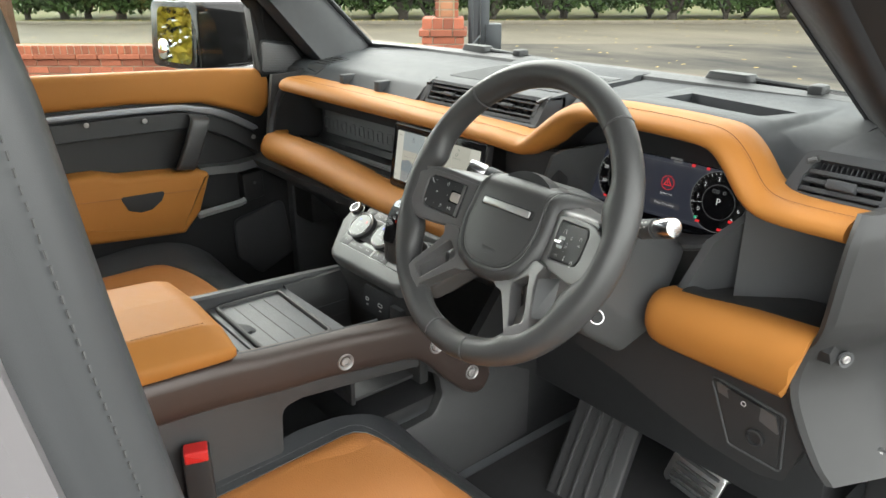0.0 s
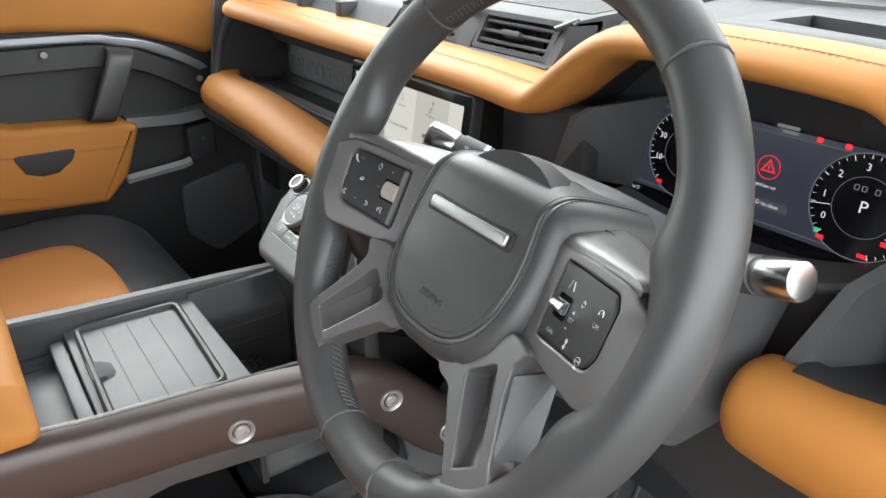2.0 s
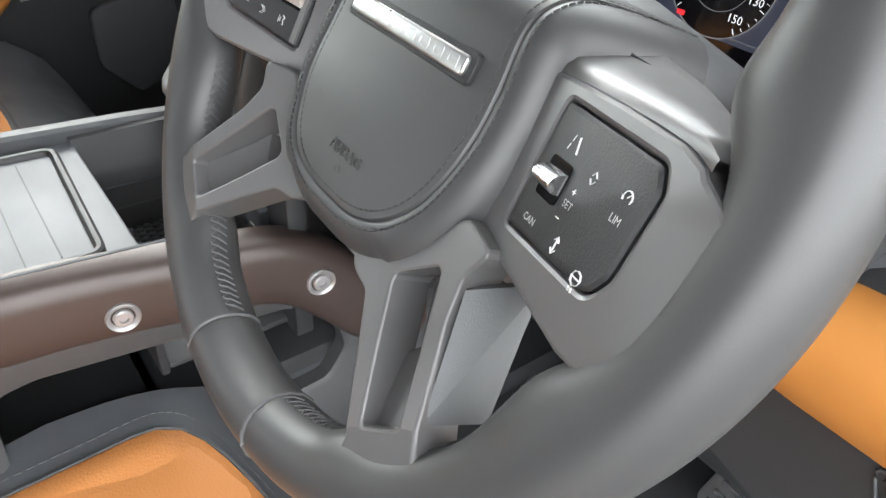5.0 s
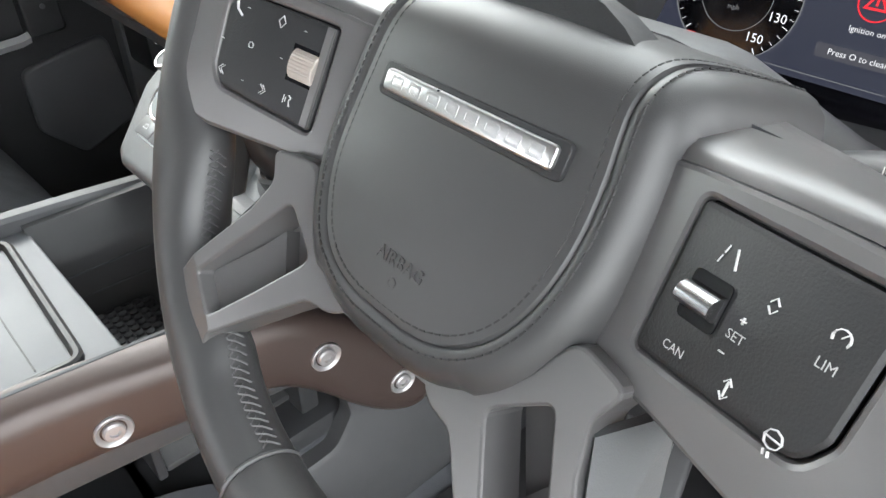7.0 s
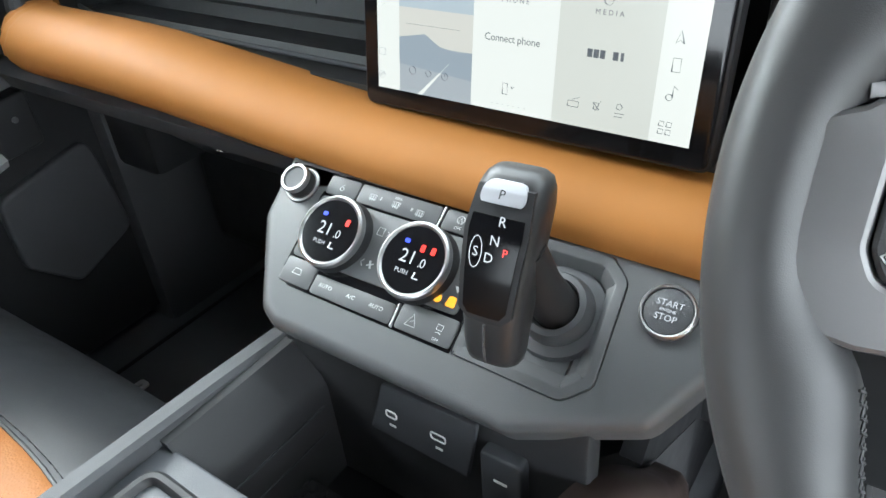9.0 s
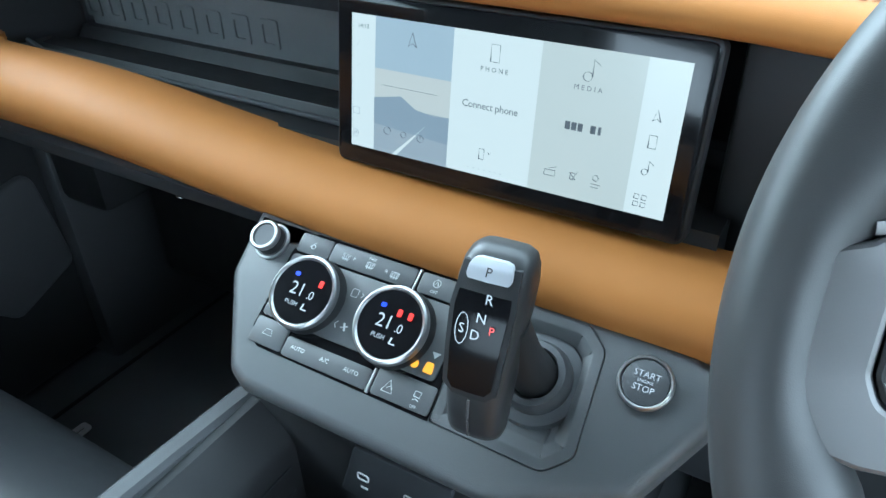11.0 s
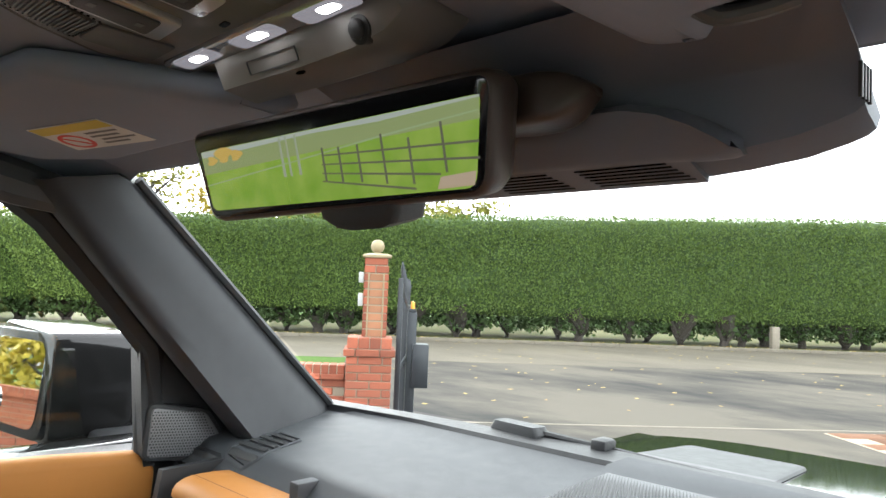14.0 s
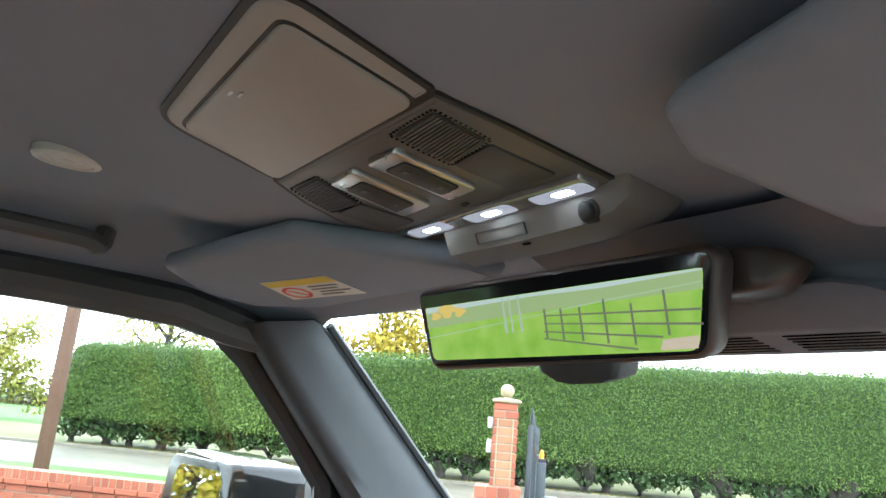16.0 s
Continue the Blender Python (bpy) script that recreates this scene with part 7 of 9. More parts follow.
    for k, (p, q) in enumerate(zip(smooth_path([Vector((cx + x * 1.055, y + 0.006, top(x * 1.055, y + 0.006) + 0.0012)) for x, y in edge], 3), smooth_path([Vector((cx + x * 1.055, y + 0.006, top(x * 1.055, y + 0.006) + 0.0012)) for x, y in edge], 3)[1:])):
        tube([p, p.lerp(q, 0.6)], 0.0006, 4, bm=bm)
    tagged(part("stitching", bm, THREAD, cushion, "dark stitches beside the piping"), kind="stuff")
    rings = []
    lift = zf - 0.945
    for z, y, k in ((0.90, -0.44, 0.85), (0.98, -0.435, 0.97), (1.12, -0.452, 1.0), (1.31, -0.477, 1.0), (1.45, -0.498, 1.0), (1.56, -0.512, 0.99), (1.62, -0.523, 0.97), (1.68, -0.545, 0.86), (1.70, -0.575, 0.7)):
        half = [(0.0, -0.075), (0.10, -0.072), (0.16, -0.055), (0.195, -0.022), (0.212, -0.004), (0.228, 0.0), (0.240, -0.006), (0.247, -0.018), (0.250, -0.034), (0.248, -0.040), (0.251, -0.046), (0.252, -0.056), (0.240, -0.12), (0.0, -0.14)]
        line = half + [(-a_, b_) for a_, b_ in half[-2:0:-1]]
        rings.append([Vector((cx + a_ * k, y + b_, z + lift)) for a_, b_ in line])
    back = part("backrest", loft(rings), SEAT_HIDE, s, "black leather backrest with stitched bolsters", angle=50)
    for sgn in (-1, 1):
        bm = bm_new()
        for z in np.arange(1.0, 1.62, 0.0075):
            y = np.interp(z, (0.98, 1.12, 1.31, 1.45, 1.56, 1.62), (-0.435, -0.452, -0.477, -0.498, -0.512, -0.523))
            tube([(cx + sgn * 0.2488, y - 0.0222, z + lift), (cx + sgn * 0.2488, y - 0.0226, z + lift + 0.0042)], 0.0007, 4, bm=bm)
        tagged(part("bolster_stitching", bm, THREAD, back), kind="stuff")
        rings = []
        for z in np.linspace(0.92, 1.60, 10):
            y = np.interp(z, (0.90, 0.98, 1.12, 1.31, 1.45, 1.56, 1.62), (-0.44, -0.435, -0.452, -0.477, -0.498, -0.512, -0.523))
            rings.append([Vector((cx + sgn * a_, y + b_, z + lift)) for a_, b_ in ((0.246, -0.052), (0.262, -0.056), (0.268, -0.066), (0.262, -0.13), (0.22, -0.16), (0.22, -0.06))])
        part("side_shield", loft(rings), SHIELD, s, "pale grey plastic side shield")
    part("base", box(cx - 0.22, cx + 0.22, -0.55, -0.08, 0.72, 0.81, 0.01), BLACK, s)
    return s


seat(0.372, 0.945, "driver's seat in tan and black leather")
seat(-0.395, 1.022, "passenger seat in tan and black leather")
buckle = thing("belt_buckle", (0.128, -0.36, 0.80), "black seat belt buckle with red release button", "seat belt buckle")
bk = frame_of((0.130, -0.326, 1.004), (0.35, 0.93, 0), (0.0, 0.1, 1))
part("body", slab(rect(0.036, 0.20, 0.006, 0, -0.085), -0.012, 0.012, bk, 0.003), BLACK, buckle)
part("release_button", slab(rect(0.031, 0.018, 0.003, 0, 0.008), -0.010, 0.0135, bk, 0.003), material("red_plastic", (0.55, 0.02, 0.02), 0.4), buckle, "red release button")

# ---- cabin shell ----
PAINT = material("dark_car_paint", (0.012, 0.012, 0.012), 0.08, mottle=0.05, coat=0.0, rough_var=0.03, spec=0.35)
TRIM = material("pillar_trim", (0.021, 0.0215, 0.0245), 0.6, grain=0.3, grain_size=1500, mottle=0.07)
tagged(part("floor", box(-0.78, 0.78, -1.9, 0.62, 0.66, 0.72), CARPET), "black carpeted car floor", "floor", kind="structure")
tagged(part("bulkhead", box(-0.78, 0.78, 0.585, 0.64, 0.66, 1.40), CARPET), "black carpeted bulkhead in front of the feet", "bulkhead", kind="structure")
tagged(part("wall_rear", box(-0.78, 0.78, -1.96, -1.9, 0.66, 1.25), BLACK), "black rear wall of the cabin", "wall", kind="structure")

tagged(part("wall_kick_left", box(-0.80, -0.695, 0.27, 0.60, 0.66, 1.385, 0.01), DARKGREY), "black kick panel beside the passenger footwell", "kick panel", kind="structure")
tagged(part("wall_kick_right", box(0.70, 0.80, 0.38, 0.60, 0.66, 1.385, 0.01), BLACK), "black kick panel beside the driver footwell", "kick panel", kind="structure")
mat_ = thing("floor_mat", (0.35, 0.3, 0.72), "black rubber floor mat with raised ribs", "floor mat")
part("mat", box(0.135, 0.68, -0.05, 0.58, 0.72, 0.730, 0.004), RUBBER, mat_)
rest = frame_of((0.284, 0.345, 0.812), (0.064, 0.019, 0), (-0.009, 0.133, 0.115))
part("footrest", slab(rect(0.125, 0.30, 0.02), -0.03, 0.0, rest, 0.006), RUBBER, mat_, "sloping ribbed footrest")
for k in range(4):
    part("footrest_rib", slab(rect(0.007, 0.25, 0.003, -0.036 + 0.024 * k, 0), 0.0, 0.006, rest, 0.002), RUBBER, mat_)
mat_p = thing("floor_mat", (-0.45, 0.25, 0.72), "black carpet floor mat with two plain white badge shapes", "floor mat")
part("mat", box(-0.655, -0.14, -0.02, 0.52, 0.72, 0.732, 0.004), CARPET, mat_p)
part("mat_edge", tube([(-0.653, 0.518, 0.732), (-0.653, -0.018, 0.732), (-0.142, -0.018, 0.732), (-0.142, 0.518, 0.732)], 0.004, 6, loop=True), BLACK, mat_p)
part("badge_shape", ring_slab(rect(0.019, 0.026, 0.006, -0.600, 0.138), rect(0.004, 0.013, 0.002, -0.600, 0.138), 0.732, 0.7345), WHITE_INK, mat_p)
part("badge_shape", slab(rect(0.019, 0.026, 0.004, -0.6015, 0.106), 0.732, 0.7345, None, 0.0008), WHITE_INK, mat_p)
pedal = thing("brake_pedal", (0.45, 0.45, 0.78), "brushed steel brake pedal with black rubber bars", "pedal")
pm = frame_of((0.448, 0.395, 0.797), (0.985, 0.02, -0.17), (0.10, 0.42, 0.9))
part("plate", slab(rect(0.098, 0.066, 0.014), -0.008, 0.0, pm, 0.002), STEEL, pedal)
for k in range(4):
    part("rubber_bar", slab(rect(0.078, 0.0062, 0.003, 0, -0.021 + 0.014 * k), 0.0, 0.003, pm, 0.001), RUBBER, pedal)
part("pedal_arm", tube([(0.49, 0.415, 0.81), (0.55, 0.47, 0.86), (0.57, 0.55, 1.0)], 0.010, 8), STEEL, pedal)

# headlining: comes down round the roof console, falls away at its sides and front
def ceil_z(x, y):
    u = min(1.0, max(0.0, (abs(x + 0.055) - 0.19) / 0.28))
    u = u * u * (3 - 2 * u)
    far_z = 1.826 - 0.05 * max(0, (y + 0.12) / 0.25) ** 1.6
    face = 1.780 - 0.207 * (y + 0.146) if y < -0.146 else 1.780 - 0.052 * (y + 0.146)
    near_z = min(face + 0.003, 1.808)
    return near_z * (1 - u) + far_z * u - 0.075 * max(0, (abs(x) - 0.44) / 0.26) ** 2.2


bm = bm_new()
nx, ny = 60, 60
gridv = []
for j in range(ny + 1):
    f = j / ny
    y = -1.9 + 1.4 * f / 0.3 if f < 0.3 else -0.5 + 0.63 * (f - 0.3) / 0.7
    gridv.append([bm.verts.new((x, y, ceil_z(x, y))) for x in [-0.70 + 1.40 * i / nx for i in range(nx + 1)]])
for a, b in zip(gridv, gridv[1:]):
    for i in range(nx):
        bm.faces.new((a[i], b[i], b[i + 1], a[i + 1]))
geom = bmesh.ops.extrude_face_region(bm, geom=list(bm.faces))
for v in [g for g in geom["geom"] if isinstance(g, bmesh.types.BMVert)]:
    v.co.z += 0.03
tagged(part("ceiling", bm, CLOTH), "dark grey fabric headlining", "headlining", kind="structure")
tagged(part("roof", box(-0.74, 0.74, -1.95, 0.14, 1.86, 1.90, 0.015), PAINT), "dark painted car roof", "roof", kind="structure")
tagged(part("header_trim", loft([[Vector((x, y + 0.02 * (1 - (x / 0.6) ** 2), z)) for y, z in ((0.02, 1.790), (0.06, 1.777), (0.115, 1.760), (0.135, 1.760), (0.14, 1.80), (0.02, 1.82))] for x in np.linspace(-0.62, 0.62, 15)]), CLOTH), "dark trim over the windscreen", "header trim", kind="structure")

# windscreen pillars and side rails
for sx in (-1, 1):
    rings, seal_rings = [], []
    for f in np.linspace(0, 1, 9):
        w = Vector((-0.700, 0.557, 1.399)).lerp(Vector((-0.592, 0.133, 1.746)), f)
        mid = Vector((-0.652, 0.43, 1.40)).lerp(Vector((-0.598, 0.084, 1.742)), f)
        dr = Vector((-0.606, 0.292, 1.405)).lerp(Vector((-0.606, 0.005, 1.735)), f)
        if sx > 0:
            w = Vector((-0.590, 0.520, 1.38)).lerp(Vector((-0.456, 0.13, 1.752)), f)
            mid = Vector((-0.640, 0.43, 1.395)).lerp(Vector((-0.505, 0.09, 1.745)), f)
            dr = Vector((-0.68, 0.34, 1.40)).lerp(Vector((-0.590, 0.005, 1.735)), f)
        ring = [w, w.lerp(mid, 0.5) + Vector((0.012, 0.0, 0.010)), mid + Vector((0.014, -0.004, 0.006)), mid.lerp(dr, 0.5) + Vector((0.012, 0, 0.004)), dr + Vector((0.002, 0.004, 0)), dr + Vector((-0.012, 0.006, 0)), dr + Vector((-0.04, 0.05, 0.02)), w + Vector((-0.07, 0.02, 0.03))]
        if sx < 0:
            bend = dr.lerp(mid, 0.2) + Vector((0.008, 0.003, 0.002))
            ring[3:7] = [mid.lerp(bend, 0.65) + Vector((0.006, 0, 0.003)), bend + Vector((0.0, 0.010, 0.0)), bend + Vector((-0.010, 0.0, 0.0)), bend + Vector((-0.030, -0.002, 0.0)), bend + Vector((-0.078, 0.014, 0.0)), bend + Vector((-0.10, 0.05, 0.02))]
            dr = bend + Vector((-0.066, 0.004, 0.0))
        rings.append([Vector((p.x * -sx if sx > 0 else p.x, p.y, p.z)) for p in ring])
        fr = dr + Vector((-0.105, 0.045, 0.0))
        seal_rings.append([Vector((p.x * -sx if sx > 0 else p.x, p.y, p.z)) for p in (dr + Vector((-0.008, 0.012, 0.0)), fr, fr + Vector((0.0, 0.03, 0.01)), dr + Vector((-0.012, 0.05, 0.01)))])
    tagged(part("trim_door_seal", loft(seal_rings), BLACK), "black rubber door seal along the pillar", "seal", kind="structure")
    name = "windscreen_pillar"
    tagged(part(name, loft(rings), TRIM, angle=60), "grey trimmed windscreen pillar", "pillar", kind="structure")
    foot, head = (Vector((-0.696, 0.559, 1.404)), Vector((-0.588, 0.135, 1.751))) if sx < 0 else (Vector((-0.586, 0.523, 1.385)), Vector((-0.452, 0.132, 1.757)))
    seal = [foot.lerp(head, f) for f in np.linspace(0, 1, 6)]
    tagged(part("trim_screen_seal", tube([Vector((p.x * (-1 if sx > 0 else 1), p.y, p.z)) for p in seal], 0.006, 6), BLACK), "black rubber screen seal", "seal", kind="structure")
    rail = [(-0.606, 0.118, 1.712), (-0.622, 0.07, 1.722), (-0.640, 0.02, 1.735), (-0.652, -0.05, 1.752), (-0.66, -0.2, 1.758), (-0.66, -0.6, 1.76), (-0.66, -1.9, 1.76)]
    tagged(part("trim_roof_rail", tube([(x * (-1 if sx > 0 else 1), y, z) for x, y, z in rail], [0.012, 0.022, 0.027, 0.028, 0.028, 0.028, 0.028], 10), DARKGREY), "dark fabric roof side rail", "trim", kind="structure")
tagged(part("wall_rail_left", box(-0.74, -0.66, -1.9, -0.02, 1.745, 1.88, 0.01), PAINT), "painted roof side of the car", "wall", kind="structure")
tagged(part("wall_rail_right", box(0.66, 0.74, -1.9, -0.02, 1.745, 1.88, 0.01), PAINT), "painted roof side of the car", "wall", kind="structure")
tagged(part("wall_post_left", box(-0.76, -0.68, -0.80, -0.66, 0.66, 1.80, 0.01), TRIM), "grey door post", "door post", kind="structure")
tagged(part("wall_post_right", box(0.68, 0.76, -0.95, -0.80, 0.66, 1.80, 0.01), TRIM), "grey door post", "door post", kind="structure")
tagged(part("wall_rear_left", box(-0.78, -0.70, -1.9, -0.80, 0.66, 1.34, 0.01), BLACK), "black rear door lining", "wall", kind="structure")
tagged(part("wall_rear_right", box(0.70, 0.78, -1.9, -0.95, 0.66, 1.34, 0.01), BLACK), "black rear door lining", "wall", kind="structure")
tagged(part("wall_sill", box(0.68, 0.80, -0.82, 0.5, 0.60, 0.74, 0.01), PAINT), "dark painted door sill", "sill", kind="structure")
# windscreen
bm = bm_new()
rows = []
for f in np.linspace(0, 1, 7):
    rows.append([Vector((x * (0.71 * (1 - f) + 0.59 * f), (0.605 - 0.10 * (x * 0.71) ** 2) * (1 - f) + (0.142 - 0.05 * (x * 0.58) ** 2) * f, 1.435 * (1 - f) + 1.765 * f)) for x in np.linspace(-1, 1, 17)])
ws = part("window_screen", loft(rows, closed=False, caps=False, bm=bm), SCREEN_PANE)
tagged(ws, "clear windscreen glass", "windscreen", kind="structure")
ws.visible_shadow = False

# ---- passenger door ----
SATIN_METAL = material("bright_satin_metal", (0.72, 0.72, 0.73), 0.35, metal=0.75, mottle=0.05)
DOOR_STRIP = material("dull_satin_metal", (0.26, 0.27, 0.29), 0.36, metal=0.7, mottle=0.06)
door = thing("passenger_door", (-0.72, -0.2, 0.75), "closed passenger door trimmed in tan and black", "door")


def dp(y, z, out=0.0):
    """A point on the door's inner face; out: towards the cabin."""
    return Vector((-0.715 + out - 0.06 * (y - 0.0) * 0.4, y, z))


def door_slab(name, outline, o0, o1, mat, parent=None, label="", bevel=0.006):
    area = sum(a[0] * b[1] - b[0] * a[1] for a, b in zip(outline, outline[1:] + outline[:1]))
    outline = outline if area > 0 else outline[::-1]
    rings = [[dp(y, z, o0) for y, z in outline]]
    for k in range(5):
        a = k / 4 * math.pi / 2
        rings.append([dp(y, z, o1 - bevel + bevel * math.sin(a)) for y, z in inset2(outline, bevel * (1 - math.cos(a)))])
    return part(name, loft(rings), mat, parent or door, label, angle=50)


door_slab("door_card", round_outline([(-0.85, 0.74), (0.30, 0.74), (0.30, 1.30), (0.275, 1.385), (-0.85, 1.425)], 0.02, 4), -0.05, 0.0, BLACK, None, "black moulded door card")
PADL = round_outline([(-0.85, 1.345), (-0.10, 1.337), (0.06, 1.322), (0.15, 1.292), (0.205, 1.268), (0.232, 1.30), (0.236, 1.36), (0.222, 1.387), (0.10, 1.397), (-0.85, 1.440)], [0.01, 0.02, 0.03, 0.03, 0.02, 0.03, 0.03, 0.025, 0.02, 0.01], 6)
door_slab("upper_pad", PADL, 0.0, 0.022, TAN, None, "tan leather upper door pad", 0.016)
up_l = [p[:2] for p in smooth_path([(-0.85, 1.338, 0), (-0.10, 1.330, 0), (0.05, 1.316, 0), (0.12, 1.295, 0), (0.185, 1.258, 0), (0.20, 1.245, 0)], 6)]
lo_l = [p[:2] for p in smooth_path([(0.185, 1.240, 0), (0.115, 1.277, 0), (0.045, 1.300, 0), (-0.10, 1.314, 0), (-0.85, 1.322, 0)], 6)]
door_slab("metal_strip", [tuple(p) for p in up_l + lo_l], 0.0, 0.012, DOOR_STRIP, None, "curved satin metal strip", 0.004)
part("grab_bridge", loft([[dp(y, z + dz, o) for dz, o in ((0.018, 0.0), (0.018, 0.02), (-0.018, 0.024), (-0.024, 0.0))] for y, z, _ in smooth_path([(-0.85, 1.297, 0), (-0.10, 1.293, 0), (0.04, 1.282, 0), (0.10, 1.262, 0), (0.16, 1.225, 0), (0.205, 1.19, 0), (0.22, 1.17, 0)], 4)]), BLACK, door, "black upper door bar")
for y, z in ((-0.198, 1.307), (-0.077, 1.300), (0.177, 1.228)):
    m = frame_of(dp(y, z, 0.0245), (0, 1, 0), (0, 0, 1))
    cup = part("bolt_cup", lathe([(0.0085, -0.002), (0.0085, 0.001), (0.006, 0.0005), (0.0055, -0.001), (0.001, -0.001)], 20, m), BLACK, door)
    part("bolt", lathe([(0.0055, -0.001), (0.0055, 0.0015), (0.0035, 0.0022), (0.0028, 0.001), (0.0006, 0.001)], 16, m), BOLT, cup)
hand = smooth_path([(0.040, 1.300, 0.018), (0.040, 1.296, 0.040), (0.034, 1.285, 0.054), (0.015, 1.245, 0.060), (-0.008, 1.196, 0.058), (-0.013, 1.183, 0.045), (-0.014, 1.180, 0.020)], 4)
part("grab_handle", loft([[dp(y + u, z + dz - u * 0.16, o + t) for u, dz, t in [(a_, 0.0, b_) for a_, b_ in rect(0.042, 0.018, 0.006, seg=3)]] for y, z, o in hand]), HIDE, door, "black leather grab handle")
ARM = round_outline([(-0.85, 1.10), (-0.24, 1.053), (-0.03, 1.032), (0.012, 1.075), (0.048, 1.166), (0.02, 1.176), (-0.15, 1.190), (-0.20, 1.205), (-0.85, 1.22)], [0.01, 0.01, 0.012, 0.01, 0.012, 0.01, 0.015, 0.015, 0.01], 5)
arm_d = door_slab("armrest_pad", ARM, 0.0, 0.055, TAN, None, "tan leather door armrest", 0.014)
part("armrest_seam", tube([dp(y, z, 0.0555) for y, z in ((-0.6, 1.175), (-0.25, 1.152), (0.03, 1.132))], 0.001, 5), TAN_THREAD, arm_d)
door_slab("pull_pocket", round_outline([(-0.165, 1.148), (-0.15, 1.115), (-0.125, 1.106), (-0.10, 1.108), (-0.075, 1.125), (-0.065, 1.145)], 0.006, 3), 0.04, 0.057, BLACK, arm_d, "dark pull pocket", 0.001)
part("inner_ledge", loft([[dp(y, z + dz, o) for dz, o in ((0.012, 0.0), (0.012, 0.035), (-0.006, 0.04), (-0.012, 0.0))] for y, z in ((0.03, 1.165), (0.12, 1.158), (0.20, 1.165), (0.26, 1.18))]), GREY, door)
part("latch_handle", loft([[dp(y, z + dz, o) for dz, o in ((0.007, 0.03), (0.001, 0.042), (-0.008, 0.038), (-0.005, 0.026))] for y, z in ((0.012, 1.064), (0.03, 1.066), (0.12, 1.073), (0.134, 1.077))]), SATIN_METAL, door, "bright chrome inner door handle")
door_slab("switch_block", round_outline([(0.135, 1.14), (0.19, 1.145), (0.19, 1.075), (0.135, 1.07)], 0.006, 3), 0.0, 0.03, BLACK, None, "", 0.004)
part("lock_switch", lathe([(0.004, 0.0), (0.004, 0.002), (0.001, 0.0025)], 12, frame_of(dp(0.165, 1.115, 0.030), (0, 1, 0), (0, 0, 1))), GREY, door)
door_slab("door_speaker", round_outline([(0.11, 1.02), (0.25, 1.05), (0.27, 0.90), (0.17, 0.86), (0.11, 0.92)], 0.02, 5), 0.0, 0.012, DARKGREY, None, "", 0.006)
part("door_bin", loft([[dp(y, z, o) for z, o in ((0.99, 0.0), (0.985, 0.05), (0.90, 0.06), (0.80, 0.05), (0.80, 0.0))] for y in (-0.85, -0.02)]), BLACK, door, "black door bin")
part("outer_skin", box(-0.86, -0.80, -0.85, 0.42, 0.62, 1.385, 0.012), PAINT, door)
pane = part("window_pane", loft([[Vector(p) for p in ((-0.79, -0.72, 1.40), (-0.79, 0.17, 1.38), (-0.765, 0.14, 1.50), (-0.69, -0.02, 1.735), (-0.68, -0.72, 1.75))], [Vector(p) for p in ((-0.794, -0.72, 1.40), (-0.794, 0.17, 1.38), (-0.769, 0.14, 1.50), (-0.694, -0.02, 1.735), (-0.684, -0.72, 1.75))]]), SKY_PANE, door, smooth=False)
pane.visible_shadow = False
part("window_frame", tube([(-0.715, 0.224, 1.37), (-0.707, 0.222, 1.45), (-0.70, 0.213, 1.535), (-0.69, 0.137, 1.622), (-0.675, 0.06, 1.70), (-0.665, 0.0, 1.742), (-0.662, -0.06, 1.752)], 0.02, 8), BLACK, door, "black window frame")
# mirror corner with tweeter
sail = thing("mirror_corner_trim", (-0.70, 0.25, 1.385), "dark corner trim with a small loudspeaker", "trim")
part("corner_plate", loft([[Vector(p) + Vector((d, 0, 0)) for p in ((-0.690, 0.208, 1.385), (-0.715, 0.42, 1.37), (-0.705, 0.38, 1.42), (-0.697, 0.285, 1.52), (-0.690, 0.195, 1.61), (-0.690, 0.19, 1.60))] for d in (0.0, -0.03)]), BLACK, sail)
TW = frame_of((-0.684, 0.262, 1.413), (0.10, 0.99, -0.06), (0.0, 0.1, 1))
tw_out = round_outline([(-0.048, -0.034), (0.050, -0.034), (0.055, -0.005), (0.03, 0.028), (-0.048, 0.036)], [0.008, 0.012, 0.012, 0.02, 0.008], 5)
part("speaker_surround", slab(inset2(tw_out, -0.006), -0.008, 0.003, TW, 0.003), BLACK, sail)
tw = part("speaker_mesh", slab(tw_out, 0.0, 0.0052, TW, 0.002), material("silver_grey_mesh", (0.16, 0.16, 0.165), 0.4, metal=0.4, mottle=0.06), sail, "perforated silver-grey speaker mesh")
pts, fcs = [], []
for i in range(24):
    for j in range(17):
        x, y = -0.046 + 0.0042 * i + (0.0021 if j % 2 else 0), -0.031 + 0.0040 * j
        if x > 0.048 - max(0, (y + 0.005) * 0.75) or y > 0.032:
            continue
        b = len(pts)
        for dx, dy in ((-0.0014, 0), (-0.0007, -0.0012), (0.0007, -0.0012), (0.0014, 0), (0.0007, 0.0012), (-0.0007, 0.0012)):
            pts.append(tuple(TW @ Vector((x + dx, y + dy, 0.0055))))
        fcs.append(tuple(range(b, b + 6)))
me = bpy.data.meshes.new("mesh_holes")
me.from_pydata(pts, [], fcs)
me.materials.append(BLACK)
ob = new("mesh_holes", me)
ob.parent = tw
ob.matrix_parent_inverse = tw.matrix_world.inverted()
tagged(ob, kind="stuff")
